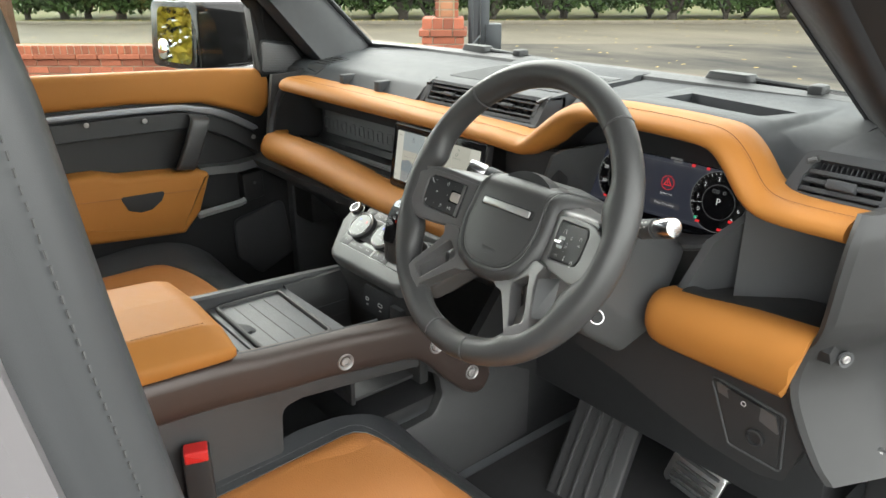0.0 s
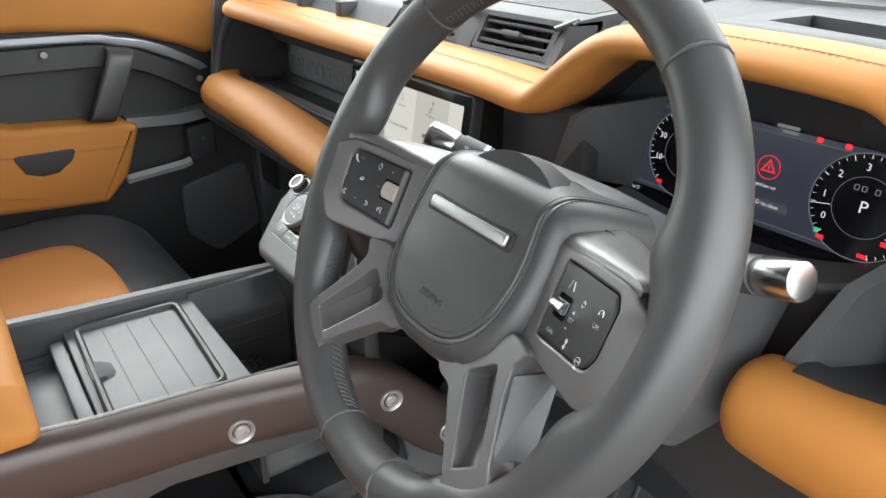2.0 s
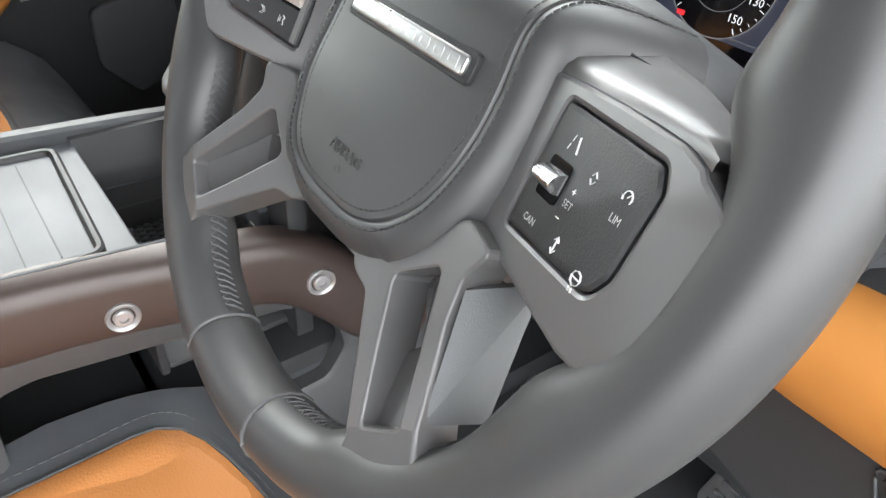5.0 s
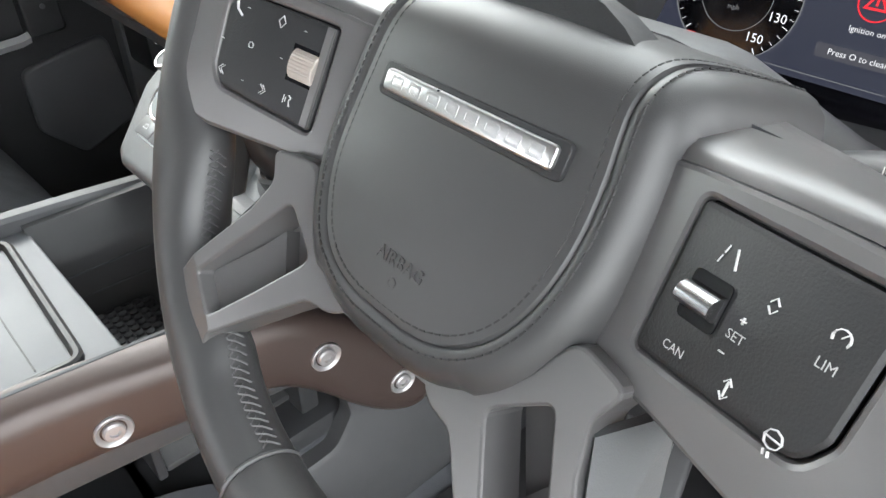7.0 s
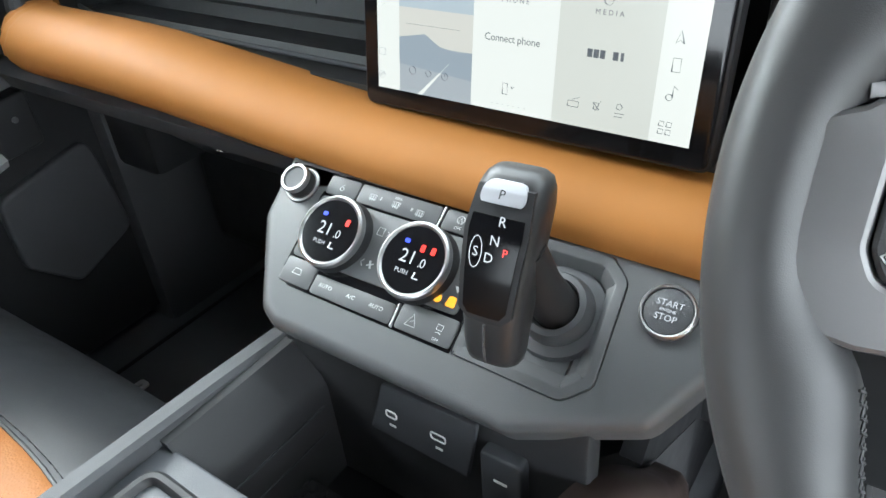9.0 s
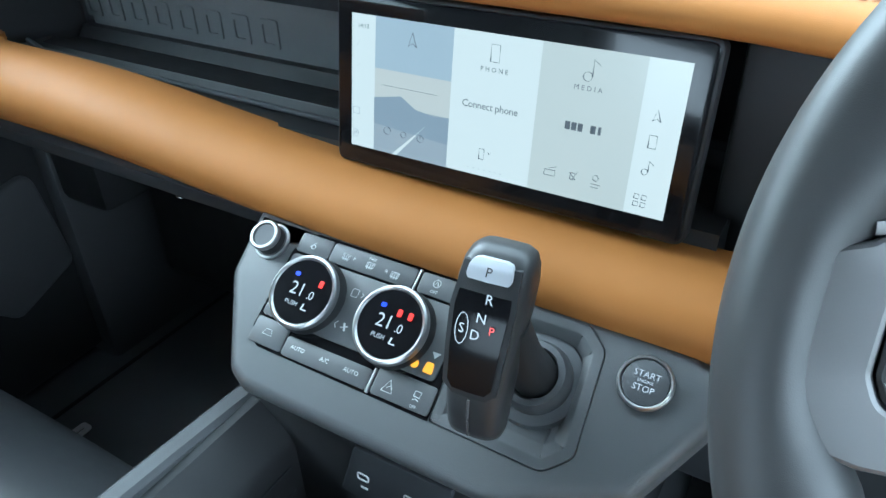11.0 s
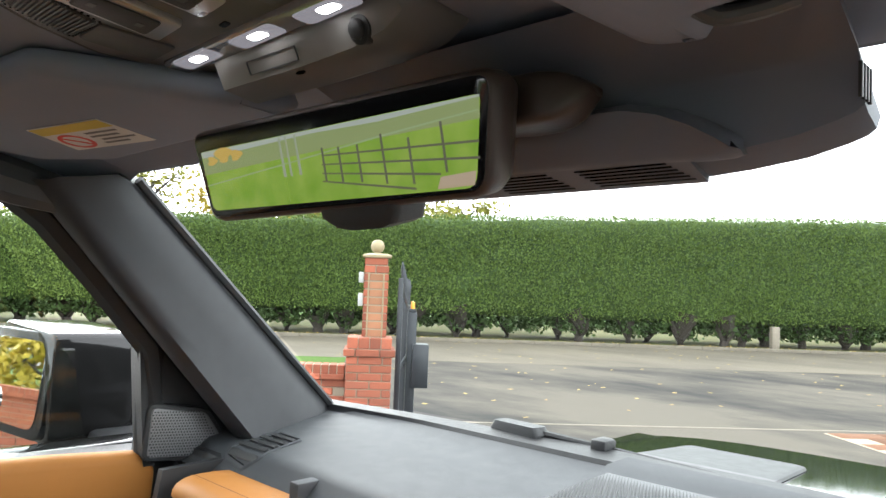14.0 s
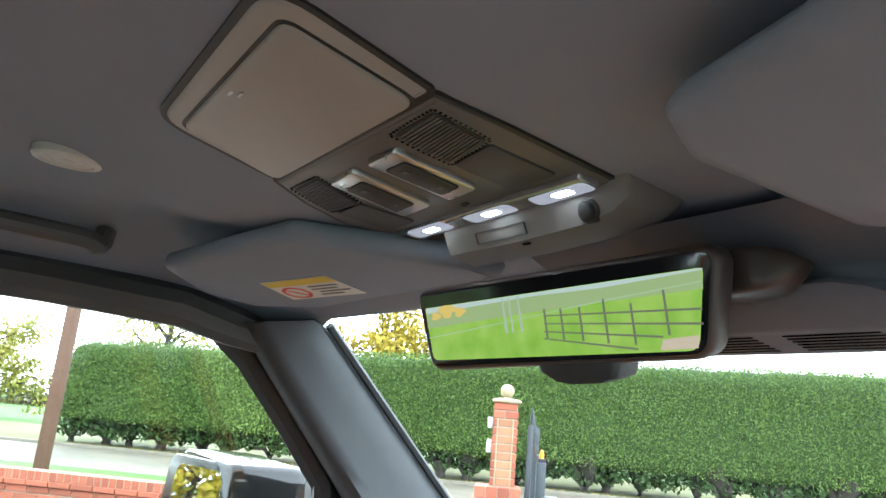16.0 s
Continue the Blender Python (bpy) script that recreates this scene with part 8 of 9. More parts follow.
# grab handle and lamp on the headlining
gh = thing("roof_grab_handle", (-0.56, -0.28, 1.79), "dark grey roof grab handle", "grab handle")
part("bar", tube(smooth_path([(-0.555, -0.50, 1.83), (-0.553, -0.46, 1.800), (-0.553, -0.3, 1.797), (-0.553, -0.195, 1.795), (-0.556, -0.175, 1.79), (-0.56, -0.17, 1.81)], 4), 0.011, 10), GREY, gh)
lz = ceil_z(-0.3045, -0.2525)
lampm = frame_of((-0.3045, -0.2525, lz - 0.001), (0.05, 0, ceil_z(-0.28, -0.2525) - ceil_z(-0.33, -0.2525)), (0, -1, 0))
rl = thing("roof_lamp", (-0.305, -0.2525, lz), "small round pale roof lamp", "lamp")
part("bezel", lathe([(0.026, -0.004), (0.026, 0.002), (0.024, 0.004), (0.020, 0.0045), (0.019, 0.003)], 36, lampm), material("pale_grey_plastic", (0.5, 0.5, 0.5), 0.45), rl)
part("lens", lathe([(0.0195, 0.0), (0.0192, 0.003), (0.012, 0.0034), (0.0118, 0.0028), (0.006, 0.0028), (0.0055, 0.0034), (0.0005, 0.0034)], 36, lampm), material("frosted_lens", (0.42, 0.41, 0.40), 0.3), rl)

# ---- outside mirror ----
em = thing("door_mirror", (-1.0, 0.25, 1.33), "dark glossy door mirror with a round blind spot glass", "door mirror")
rings = []
for y, k, dx in ((0.178, 0.97, 0), (0.182, 1.0, 0), (0.235, 1.0, 0.0), (0.30, 0.99, 0.0), (0.335, 0.94, -0.004), (0.362, 0.82, -0.01), (0.378, 0.6, -0.02)):
    rings.append([Vector((-1.105 + (x + 1.105) * k + dx, y, 1.443 + (z - 1.443) * k)) for x, z in round_outline([(-1.245, 1.36), (-0.972, 1.345), (-0.962, 1.535), (-1.245, 1.543)], [0.03, 0.035, 0.03, 0.03], 5)])
part("housing", loft(rings), PAINT, em, "glossy dark mirror housing", angle=50)
MG = frame_of((-1.110, 0.161, 1.444), (1.0, 0.13, 0), (0, 0.104, 1))
part("glass_surround", slab(rect(0.252, 0.178, 0.03), -0.03, 0.0, MG, 0.003), material("gloss_mirror_rim", (0.006, 0.007, 0.008), 0.25, spec=0.25, mottle=0.05), em)
MIRROR = material("mirror_glass", (0.86, 0.88, 0.88), 0.02, metal=1.0, mottle=0.0, rough_var=0.0)
part("mirror_glass", slab(rect(0.190, 0.146, 0.028, 0.010), 0.0, 0.002, MG), MIRROR, em, "flat mirror glass")
part("blind_spot_mirror", lathe([(0.027, 0.002), (0.027, 0.005), (0.024, 0.0065), (0.018, 0.0082), (0.010, 0.0095), (0.0005, 0.01)], 32, MG @ Matrix.Translation((-0.054, -0.040, 0))), MIRROR, em, "small round convex mirror")
part("mirror_arm", box(-0.98, -0.76, 0.24, 0.33, 1.335, 1.372, 0.012), BLACK, em)

# ---- bonnet, scuttle, wipers ----
bonnet = thing("bonnet", (0, 1.2, 1.25), "dark glossy bonnet with raised dark panels", "bonnet")
part("skin", loft([[Vector((x, y, z - 0.03 * (abs(x) / 0.75) ** 4)) for x, z in zip(np.linspace(-0.78, 0.78, 17), [1.305 - 0.05 * (y - 0.7)] * 17)] for y in np.linspace(0.72, 1.75, 9)], closed=False, caps=False), material("polished_bonnet_paint", (0.010, 0.012, 0.010), 0.05, mottle=0.04, rough_var=0.02), bonnet)
for sx in (-1, 1):
    part("raised_panel", loft([[Vector((sx * x, y, 1.306 - 0.05 * (y - 0.7) + h)) for x, y in inset2(round_outline([(0.18, 0.95), (0.52, 0.95), (0.50, 1.5), (0.22, 1.5)], 0.03, 4), d)] for d, h in ((0, 0), (0.004, 0.005), (0.012, 0.007))]), BLACK, bonnet)
tagged(part("trim_scuttle", loft([[Vector((x, y - 0.12 * x * x, z)) for y, z in ((0.60, 1.40), (0.60, 1.425), (0.66, 1.42), (0.74, 1.38), (0.74, 1.33))] for x in np.linspace(-0.74, 0.74, 25)]), BLACK), "black plastic scuttle", "trim", kind="structure")
for x, y in ((-0.335, 0.59), (0.30, 0.60)):
    wp_ = thing("wiper", (x, y, 1.42), "black windscreen wiper arm resting on the scuttle", "wiper")
    part("cap", loft([[Vector((x + dx * k, y + dy * k, z)) for dx, dy in round_outline([(-0.045, -0.012), (0.045, -0.02), (0.05, 0.012), (-0.04, 0.018)], 0.008, 3)] for k, z in ((1.0, 1.42), (1.0, 1.436), (0.85, 1.446))]), BLACK, wp_)
    part("arm", tube([(x + 0.02, y, 1.438), (x + 0.15, y + 0.012, 1.432), (x + 0.3, y - 0.002, 1.430)], [0.006, 0.004, 0.003], 8), BLACK, wp_)
    part("blade", tube([(x + 0.05, y + 0.02, 1.430), (x + 0.45, y - 0.06 * ((x + 0.45) ** 2 - (x + 0.05) ** 2), 1.428)], 0.004, 6), BLACK, wp_)
for x in (-0.20, 0.46):
    tagged(part("washer_jet", box(x - 0.012, x + 0.012, 0.585 - 0.12 * x * x, 0.615 - 0.12 * x * x, 1.425, 1.446, 0.005), BLACK), "black washer jet on the scuttle", "washer jet")


# ---- outer bodywork that closes the car below ----
body = thing("car_body", (0, -0.1, 0.0), "dark painted lower bodywork of the car on four tyres", "car body")
part("sill_body", box(-0.85, 0.80, -2.0, 1.72, 0.34, 0.655, 0.03), PAINT, body)
part("nose", box(-0.78, 0.78, 0.76, 1.74, 0.655, 1.235, 0.03), PAINT, body)
part("rear_panel", box(-0.80, 0.80, -2.05, -1.965, 0.66, 1.30, 0.02), PAINT, body)
for x in (-0.80, 0.76):
    for y in (-1.35, 1.15):
        tyre = part("tyre", lathe([(0.20, -0.10), (0.30, -0.10), (0.335, -0.07), (0.338, 0.07), (0.30, 0.10), (0.20, 0.10)], 36, frame_of((x, y, 0.338), (0, 1, 0), (0, 0, 1))), RUBBER, body)
        part("rim", lathe([(0.205, -0.09), (0.205, 0.09), (0.15, 0.10), (0.04, 0.085), (0.01, 0.085)], 28, frame_of((x, y, 0.338), (0, 1, 0), (0, 0, 1))), BLACK, tyre)
# ---- overhead console ----
oc = thing("overhead_console", (-0.055, -0.12, 1.80), "grey overhead console with lamps and switches", "overhead console")
WARMGREY = material("warm_grey_plastic", (0.30, 0.292, 0.285), 0.40, grain=0.15, grain_size=1500, mottle=0.06)


def oz(y):
    return 1.780 - 0.207 * (y + 0.146) if y < -0.146 else 1.780 - 0.052 * (y + 0.146)


def oslab(name, outline, h0, h1, mat, parent=None, label="", bevel=0.0):
    """A plate on the console's underside; h: downwards from its face."""
    area = sum(a[0] * b[1] - b[0] * a[1] for a, b in zip(outline, outline[1:] + outline[:1]))
    outline = outline if area > 0 else outline[::-1]
    rings = [[Vector((x, y, oz(y) - h0)) for x, y in outline]]
    if bevel:
        rings.append([Vector((x, y, oz(y) - h1 + bevel)) for x, y in outline])
        rings.append([Vector((x, y, oz(y) - h1 + bevel * 0.3)) for x, y in inset2(outline, bevel * 0.3)])
        rings.append([Vector((x, y, oz(y) - h1)) for x, y in inset2(outline, bevel)])
    else:
        rings.append([Vector((x, y, oz(y) - h1)) for x, y in outline])
    return part(name, loft(rings), mat, parent or oc, label, angle=40)


REAR = round_outline([(-0.143, -0.150), (-0.143, -0.228), (0.040, -0.236), (0.040, -0.150)], [0.004, 0.022, 0.022, 0.004], 6)
# black rim plate paints the shadow line round the console frame
oslab("painted_shadow_gap", inset2(REAR, -0.0028) if sum(p[0] * q[1] - q[0] * p[1] for p, q in zip(REAR, REAR[1:] + REAR[:1])) > 0 else inset2(REAR, 0.0028), -0.03, -0.0012, BLACK)
oslab("rear_frame", REAR, -0.03, 0.0, WARMGREY, None, "warm grey console frame", 0.004)
oslab("lid_gap", round_outline([(-0.1405, -0.1465), (-0.1335, -0.2175), (0.0275, -0.2235), (0.0305, -0.1485)], 0.010, 5), -0.004, 0.0004, BLACK)
lid_o = oslab("glasses_lid", round_outline([(-0.138, -0.1485), (-0.1315, -0.2155), (0.0255, -0.2215), (0.0282, -0.1505)], 0.009, 5), -0.004, 0.0022, WARMGREY, None, "warm grey lid of the glasses box", 0.0015)
for dx in (0, 0.008):
    oslab("lid_mark", round_outline([(-0.060 + dx * 0.45, -0.2125 + dx * 0.5), (-0.060 + dx * 0.45, -0.2138 + dx * 0.5), (-0.0535 + dx * 0.45, -0.2138 + dx * 0.5), (-0.0535 + dx * 0.45, -0.2125 + dx * 0.5)], 0.0005, 2), 0.002, 0.003, STEEL, lid_o)
FRONT = round_outline([(-0.146, -0.1455), (0.0385, -0.1475), (0.040, -0.10), (0.0385, -0.02), (0.025, 0.0), (-0.155, 0.004), (-0.178, -0.02), (-0.186, -0.07), (-0.170, -0.11)], [0.003, 0.003, 0.01, 0.01, 0.01, 0.02, 0.02, 0.02, 0.02], 5)
# same black rim as a painted shadow line, round the front frame
oslab("painted_shadow_gap", inset2(FRONT, -0.0028) if sum(p[0] * q[1] - q[0] * p[1] for p, q in zip(FRONT, FRONT[1:] + FRONT[:1])) > 0 else inset2(FRONT, 0.0028), -0.03, -0.0012, BLACK)
oslab("front_frame", FRONT, -0.03, 0.0, material("console_plastic", (0.10, 0.097, 0.098), 0.45, grain=0.2, grain_size=1500, mottle=0.06), None, "dark console panel with switches", 0.003)
for name, o in (("speaker_patch", [(-0.147, -0.132), (-0.110, -0.133), (-0.129, -0.09), (-0.166, -0.092)]), ("speaker_patch", [(-0.013, -0.137), (0.028, -0.140), (0.024, -0.102), (-0.018, -0.094)])):
    sp_ = oslab(name, round_outline(o, 0.004, 3), 0.0, 0.0006, BLACK, None, "dark ribbed speaker grille")
    a, b, c, d = [Vector(p) for p in o]
    for i in range(15):
        v0 = (i + 0.75) / 16
        rib = [a.lerp(d, v0), b.lerp(c, v0), b.lerp(c, v0 + 0.030), a.lerp(d, v0 + 0.030)]
        ctr = sum(rib, Vector((0, 0))) / 4
        oslab("grille_rib", [tuple(ctr + Vector(((p.x - ctr.x) * 0.92, p.y - ctr.y))) for p in rib], 0.0, 0.0016, GREY, sp_)
    bm = bm_new()
    ends = [a, b, c, d]
    for p, q in zip(ends, ends[1:] + ends[:1]):
        for i in range(12):
            r = p.lerp(q, (i + 0.5) / 12)
            r = r + (r - (a + b + c + d) / 4).normalized() * 0.0022
            box(r.x - 0.0007, r.x + 0.0007, r.y - 0.0007, r.y + 0.0007, oz(r.y) - 0.0006, oz(r.y) + 0.001, bm=bm)
    tagged(part("border_dots", bm, PIANO, sp_), kind="stuff")
for o in ([(-0.107, -0.125), (-0.073, -0.127), (-0.081, -0.062), (-0.118, -0.059)], [(-0.056, -0.128), (-0.024, -0.128), (-0.030, -0.064), (-0.061, -0.061)]):
    c = Vector((sum(p[0] for p in o) / 4, sum(p[1] for p in o) / 4))
    swp = oslab("switch_surround", round_outline(o, 0.004, 4), 0.0, 0.004, STEEL, None, "bright satin switch surround", 0.0015)
    inner = [tuple(c + (Vector(p) - c) * 0.68) for p in o]
    oslab("switch_key", round_outline(inner, 0.003, 3), 0.003, 0.0052, BLACK, swp, "black rocker switch", 0.0008)
    for f in (-0.35, 0.35):
        q = c + (Vector(o[0]) - Vector(o[3])) * f * 0.6
        oslab("switch_mark", [(q.x - 0.003, q.y - 0.002), (q.x + 0.003, q.y - 0.002), (q.x + 0.003, q.y + 0.002), (q.x - 0.003, q.y + 0.002)], 0.005, 0.0055, GREY, swp)
for o in ([(-0.164, -0.088), (-0.129, -0.089), (-0.126, -0.044), (-0.164, -0.042)], [(-0.016, -0.093), (0.022, -0.098), (0.022, -0.048), (-0.018, -0.045)]):
    oslab("push_panel", round_outline(o, 0.003, 3), 0.0, 0.0015, DARKGREY, None, "dark push panel with a small mark", 0.0006)
oslab("microphone_slot", round_outline([(-0.07, -0.047), (-0.061, -0.048), (-0.061, -0.044), (-0.07, -0.043)], 0.0015, 3), 0.0, 0.0006, PIANO)
bar = oslab("lamp_bar", round_outline([(-0.162, -0.036), (0.034, -0.042), (0.034, -0.024), (-0.158, -0.018)], 0.003, 3), 0.0, 0.004, material("clear_lamp_lens", (0.35, 0.35, 0.37), 0.12, metal=0.6, mottle=0.05), None, "clear lamp bar with three lit lamps", 0.002)
LED = glow("white_led", (1.0, 0.97, 0.93), 4.0)
# weak emission paints the LEDs' soft glow onto the lens
HALO = glow("painted_lamp_halo", (0.90, 0.84, 0.92), 0.05)
for x in (-0.123, -0.055, 0.010):
    oslab("lamp_halo", round_outline([(x - 0.026, -0.0365), (x + 0.022, -0.0380), (x + 0.022, -0.0245), (x - 0.026, -0.0225)], 0.005, 4), 0.003, 0.0042, HALO, bar, "painted halo of light in the lens round the lamp", 0.0002)
    oslab("led", round_outline([(x - 0.009, -0.0335), (x + 0.007, -0.0342), (x + 0.009, -0.0280), (x - 0.007, -0.0268)], 0.0036, 5), 0.003, 0.0046, LED, bar, "lit white lamp", 0.0005)
# sensor block under the front of the console
BLOCK_GREY = material("sensor_block_plastic", (0.16, 0.155, 0.152), 0.42, grain=0.2, grain_size=1500, mottle=0.06)
rings = []
for x, k, lift in ((-0.1215, 0.75, 0.002), (-0.1190, 1.0, 0.0), (-0.04, 1.0, -0.0008), (0.010, 0.95, 0.001), (0.034, 0.80, 0.004), (0.046, 0.55, 0.008), (0.050, 0.3, 0.011)):
    rings.append([Vector((x, y, 1.776 - (1.776 - z) * k + lift * 0.3)) for y, z in ((-0.022, 1.776), (-0.0205, 1.7665), (-0.0140, 1.7530), (0.010, 1.7495), (0.030, 1.7590), (0.036, 1.776))])
blk = part("sensor_block", loft(rings), BLOCK_GREY, oc, "grey sensor block", angle=30)
FACE_M = frame_of((-0.06, -0.0178, 1.7597), (1, 0.0, 0.0), (0.0, -0.0065, 0.0135))
part("block_inset", ring_slab(rect(0.050, 0.0085, 0.001, seg=2), rect(0.0488, 0.0073, 0.0008, seg=2), -0.0005, 0.0003, FACE_M), DARKGREY, blk)
part("block_hole", slab([(0.0042 * math.cos(a), 0.0016 * math.sin(a)) for a in [2 * math.pi * k / 14 for k in range(14)]], -0.0005, 0.0004, frame_of((-0.042, -0.0095, 1.7520), (1, 0, 0), (0, -0.9, 0.15))), PIANO, blk)
part("sensor_eye", lathe([(0.0055, -0.003), (0.0055, 0.003), (0.0045, 0.0042), (0.003, 0.0046), (0.0005, 0.0048)], 20, frame_of((0.018, -0.0165, 1.7620), (1, 0, 0), (0, -0.4, 1))), BLACK, blk)
part("sensor_cap", lathe([(0.0085, -0.004), (0.0080, 0.0015), (0.0062, 0.0022)], 20, frame_of((0.018, -0.0160, 1.7620), (1, 0, 0), (0, -0.4, 1))), BLACK, blk)

# ---- sun visors ----
def visor(name, outline, zf, t, label):
    area = sum(a[0] * b[1] - b[0] * a[1] for a, b in zip(outline, outline[1:] + outline[:1]))
    outline = outline if area > 0 else outline[::-1]
    v = thing(name, (sum(p[0] for p in outline) / len(outline), sum(p[1] for p in outline) / len(outline), zf(0) + 0.01), label, "sun visor", "sun visors")
    rings = []
    for d, h in ((0.012, t), (0.003, t * 0.85), (0, t * 0.5), (0.003, 0.15 * t), (0.012, 0.0)):
        rings.append([Vector((x, y, zf(y) + h)) for x, y in inset2(outline, d)])
    part("visor_board", loft(rings), CLOTH, v, angle=60)
    return v


vl = visor("sun_visor", round_outline([(-0.56, -0.055), (-0.47, -0.128), (-0.215, -0.103), (-0.165, -0.03), (-0.135, 0.01), (-0.135, 0.058), (-0.47, 0.062), (-0.565, 0.02)], [0.03, 0.03, 0.02, 0.02, 0.01, 0.01, 0.03, 0.03], 6), lambda y: 1.757 - 0.06 * (y + 0.03), 0.02, "dark grey fabric sun visor with a warning sticker")
PAPER = material("white_paper_label", (0.62, 0.62, 0.6), 0.6, mottle=0.05)
st = [(-0.408, -0.044), (-0.297, -0.026), (-0.320, 0.034), (-0.449, 0.015)]


def sticker_pt(u, v, h=0.0):
    a, b, c, d = [Vector(p) for p in st]
    p = a.lerp(b, u).lerp(d.lerp(c, u), v)
    return Vector((p.x, p.y, 1.757 - 0.06 * (p.y + 0.03) - 0.0004 - h))


def sticker_quad(name, u0, u1, v0, v1, h, mat, parent):
    return part(name, loft([[sticker_pt(u, v, hh) for u, v in ((u0, v0), (u1, v0), (u1, v1), (u0, v1))] for hh in (h, h + 0.0003)]), mat, parent, smooth=False)


label_ = sticker_quad("warning_sticker", 0, 1, 0, 1, 0.0, PAPER, vl)
sticker_quad("yellow_band", 0.02, 0.98, 0.02, 0.28, 0.0004, material("yellow_print", (0.6, 0.45, 0.03), 0.6), label_)
REDP = material("red_sign_print", (0.6, 0.05, 0.04), 0.6)
part("ban_ring", loft([[sticker_pt(0.24 + r * 0.18 * math.cos(a), 0.64 + r * 0.30 * math.sin(a), h) for a in [2 * math.pi * k / 24 for k in range(24)]] for r, h in ((1.0, 0.0004), (1.0, 0.0007), (0.78, 0.0007), (0.78, 0.0004))], loop=True), REDP, label_)
part("ban_bar", loft([[sticker_pt(u, v, h) for u, v in ((0.13, 0.46), (0.16, 0.44), (0.36, 0.82), (0.33, 0.84))] for h in (0.0004, 0.0007)]), REDP, label_)
bm = bm_new()
for k, (u0, u1) in enumerate(((0.52, 0.92), (0.5, 0.85), (0.55, 0.95), (0.5, 0.8))):
    v0 = 0.38 + 0.14 * k
    loft([[sticker_pt(u, v, h) for u, v in ((u0, v0), (u1, v0), (u1, v0 + 0.06), (u0, v0 + 0.06))] for h in (0.0004, 0.0006)], bm=bm)
tagged(part("print_bars", bm, GREY, label_), kind="stuff")
vr = visor("sun_visor", round_outline([(0.124, -0.072), (0.140, -0.112), (0.226, -0.138), (0.56, -0.145), (0.58, 0.02), (0.232, 0.046), (0.194, 0.028), (0.176, 0.030), (0.170, 0.060), (0.140, 0.052)], [0.03, 0.025, 0.03, 0.03, 0.03, 0.02, 0.008, 0.008, 0.008, 0.02], 6), lambda y: 1.749 - 0.04 * (y + 0.10), 0.015, "dark grey fabric sun visor")
part("visor_pivot", tube(smooth_path([(0.173, 0.028, 1.750), (0.181, 0.034, 1.7455), (0.194, 0.037, 1.7455), (0.208, 0.044, 1.750)], 4), 0.0042, 10), GREY, vr, "grey pivot pin of the visor")
part("visor_clip", box(0.178, 0.200, 0.040, 0.054, 1.748, 1.764, 0.003), BLACK, vr)

# ---- interior mirror: a display behind glass ----
im = thing("rear_view_mirror", (-0.04, 0.05, 1.75), "dark rear view mirror showing a field and fence", "rear view mirror")
IM = frame_of((-0.04, 0.004, 1.7065), (0.237, 0.025, 0.009), (-0.002, -0.013, 0.05))
OUTL = round_outline([(-0.1170, 0.0270), (-0.110, -0.0315), (0.113, -0.0330), (0.126, 0.0262)], [0.008, 0.012, 0.014, 0.010], 5)[::-1]
OUTL = OUTL if sum(a[0] * b[1] - b[0] * a[1] for a, b in zip(OUTL, OUTL[1:] + OUTL[:1])) > 0 else OUTL[::-1]
rings = [[IM @ Vector((x, y, h)) for x, y in inset2(OUTL, d)] for d, h in ((0.012, -0.034), (0.004, -0.030), (-0.001, -0.018), (-0.0015, -0.004), (0.0, 0.0), (0.0015, 0.0008))]
part("housing", loft(rings), BROWN, im, "dark bronze mirror housing", angle=50)
glass = part("mirror_glass", slab(inset2(OUTL, 0.0018), 0.0, 0.0014, IM, 0.0006), PIANO, im, "gloss black mirror glass")
ACT = round_outline([(-0.1085, 0.0145), (-0.1055, -0.0250), (0.1080, -0.0290), (0.1172, 0.0155)], [0.002, 0.006, 0.008, 0.003], 4)
ACT = ACT if sum(a[0] * b[1] - b[0] * a[1] for a, b in zip(ACT, ACT[1:] + ACT[:1])) > 0 else ACT[::-1]


def im_mat(name, c):
    return glow(name, c, 0.13)


def field_glow():
    """A lit picture of grass: mottled green."""
    mt = glow("display_grass", (0.2, 0.4, 0.05), 0.13)
    nt = mt.node_tree
    b = nt.nodes["Principled BSDF"]
    tc, ns, rp = nt.nodes.new("ShaderNodeTexCoord"), nt.nodes.new("ShaderNodeTexNoise"), nt.nodes.new("ShaderNodeValToRGB")
    ns.inputs["Scale"].default_value, ns.inputs["Detail"].default_value = 60, 5
    rp.color_ramp.elements[0].position, rp.color_ramp.elements[0].color = 0.3, (0.20, 0.37, 0.03, 1)
    rp.color_ramp.elements[1].position, rp.color_ramp.elements[1].color = 0.7, (0.34, 0.47, 0.08, 1)
    nt.links.new(tc.outputs["Object"], ns.inputs["Vector"])
    nt.links.new(ns.outputs["Fac"], rp.inputs["Fac"])
    nt.links.new(rp.outputs["Color"], b.inputs["Emission Color"])
    return mt


disp = part("lit_picture", slab(ACT, 0.0010, 0.0017, IM), field_glow(), glass, "lit picture of a green field")


def im_poly(name, pts2, mat, h=0.0017):
    a = sum(p[0] * q[1] - q[0] * p[1] for p, q in zip(pts2, pts2[1:] + pts2[:1]))
    return part(name, slab(pts2 if a > 0 else pts2[::-1], h, h + 0.0002, IM), mat, disp)


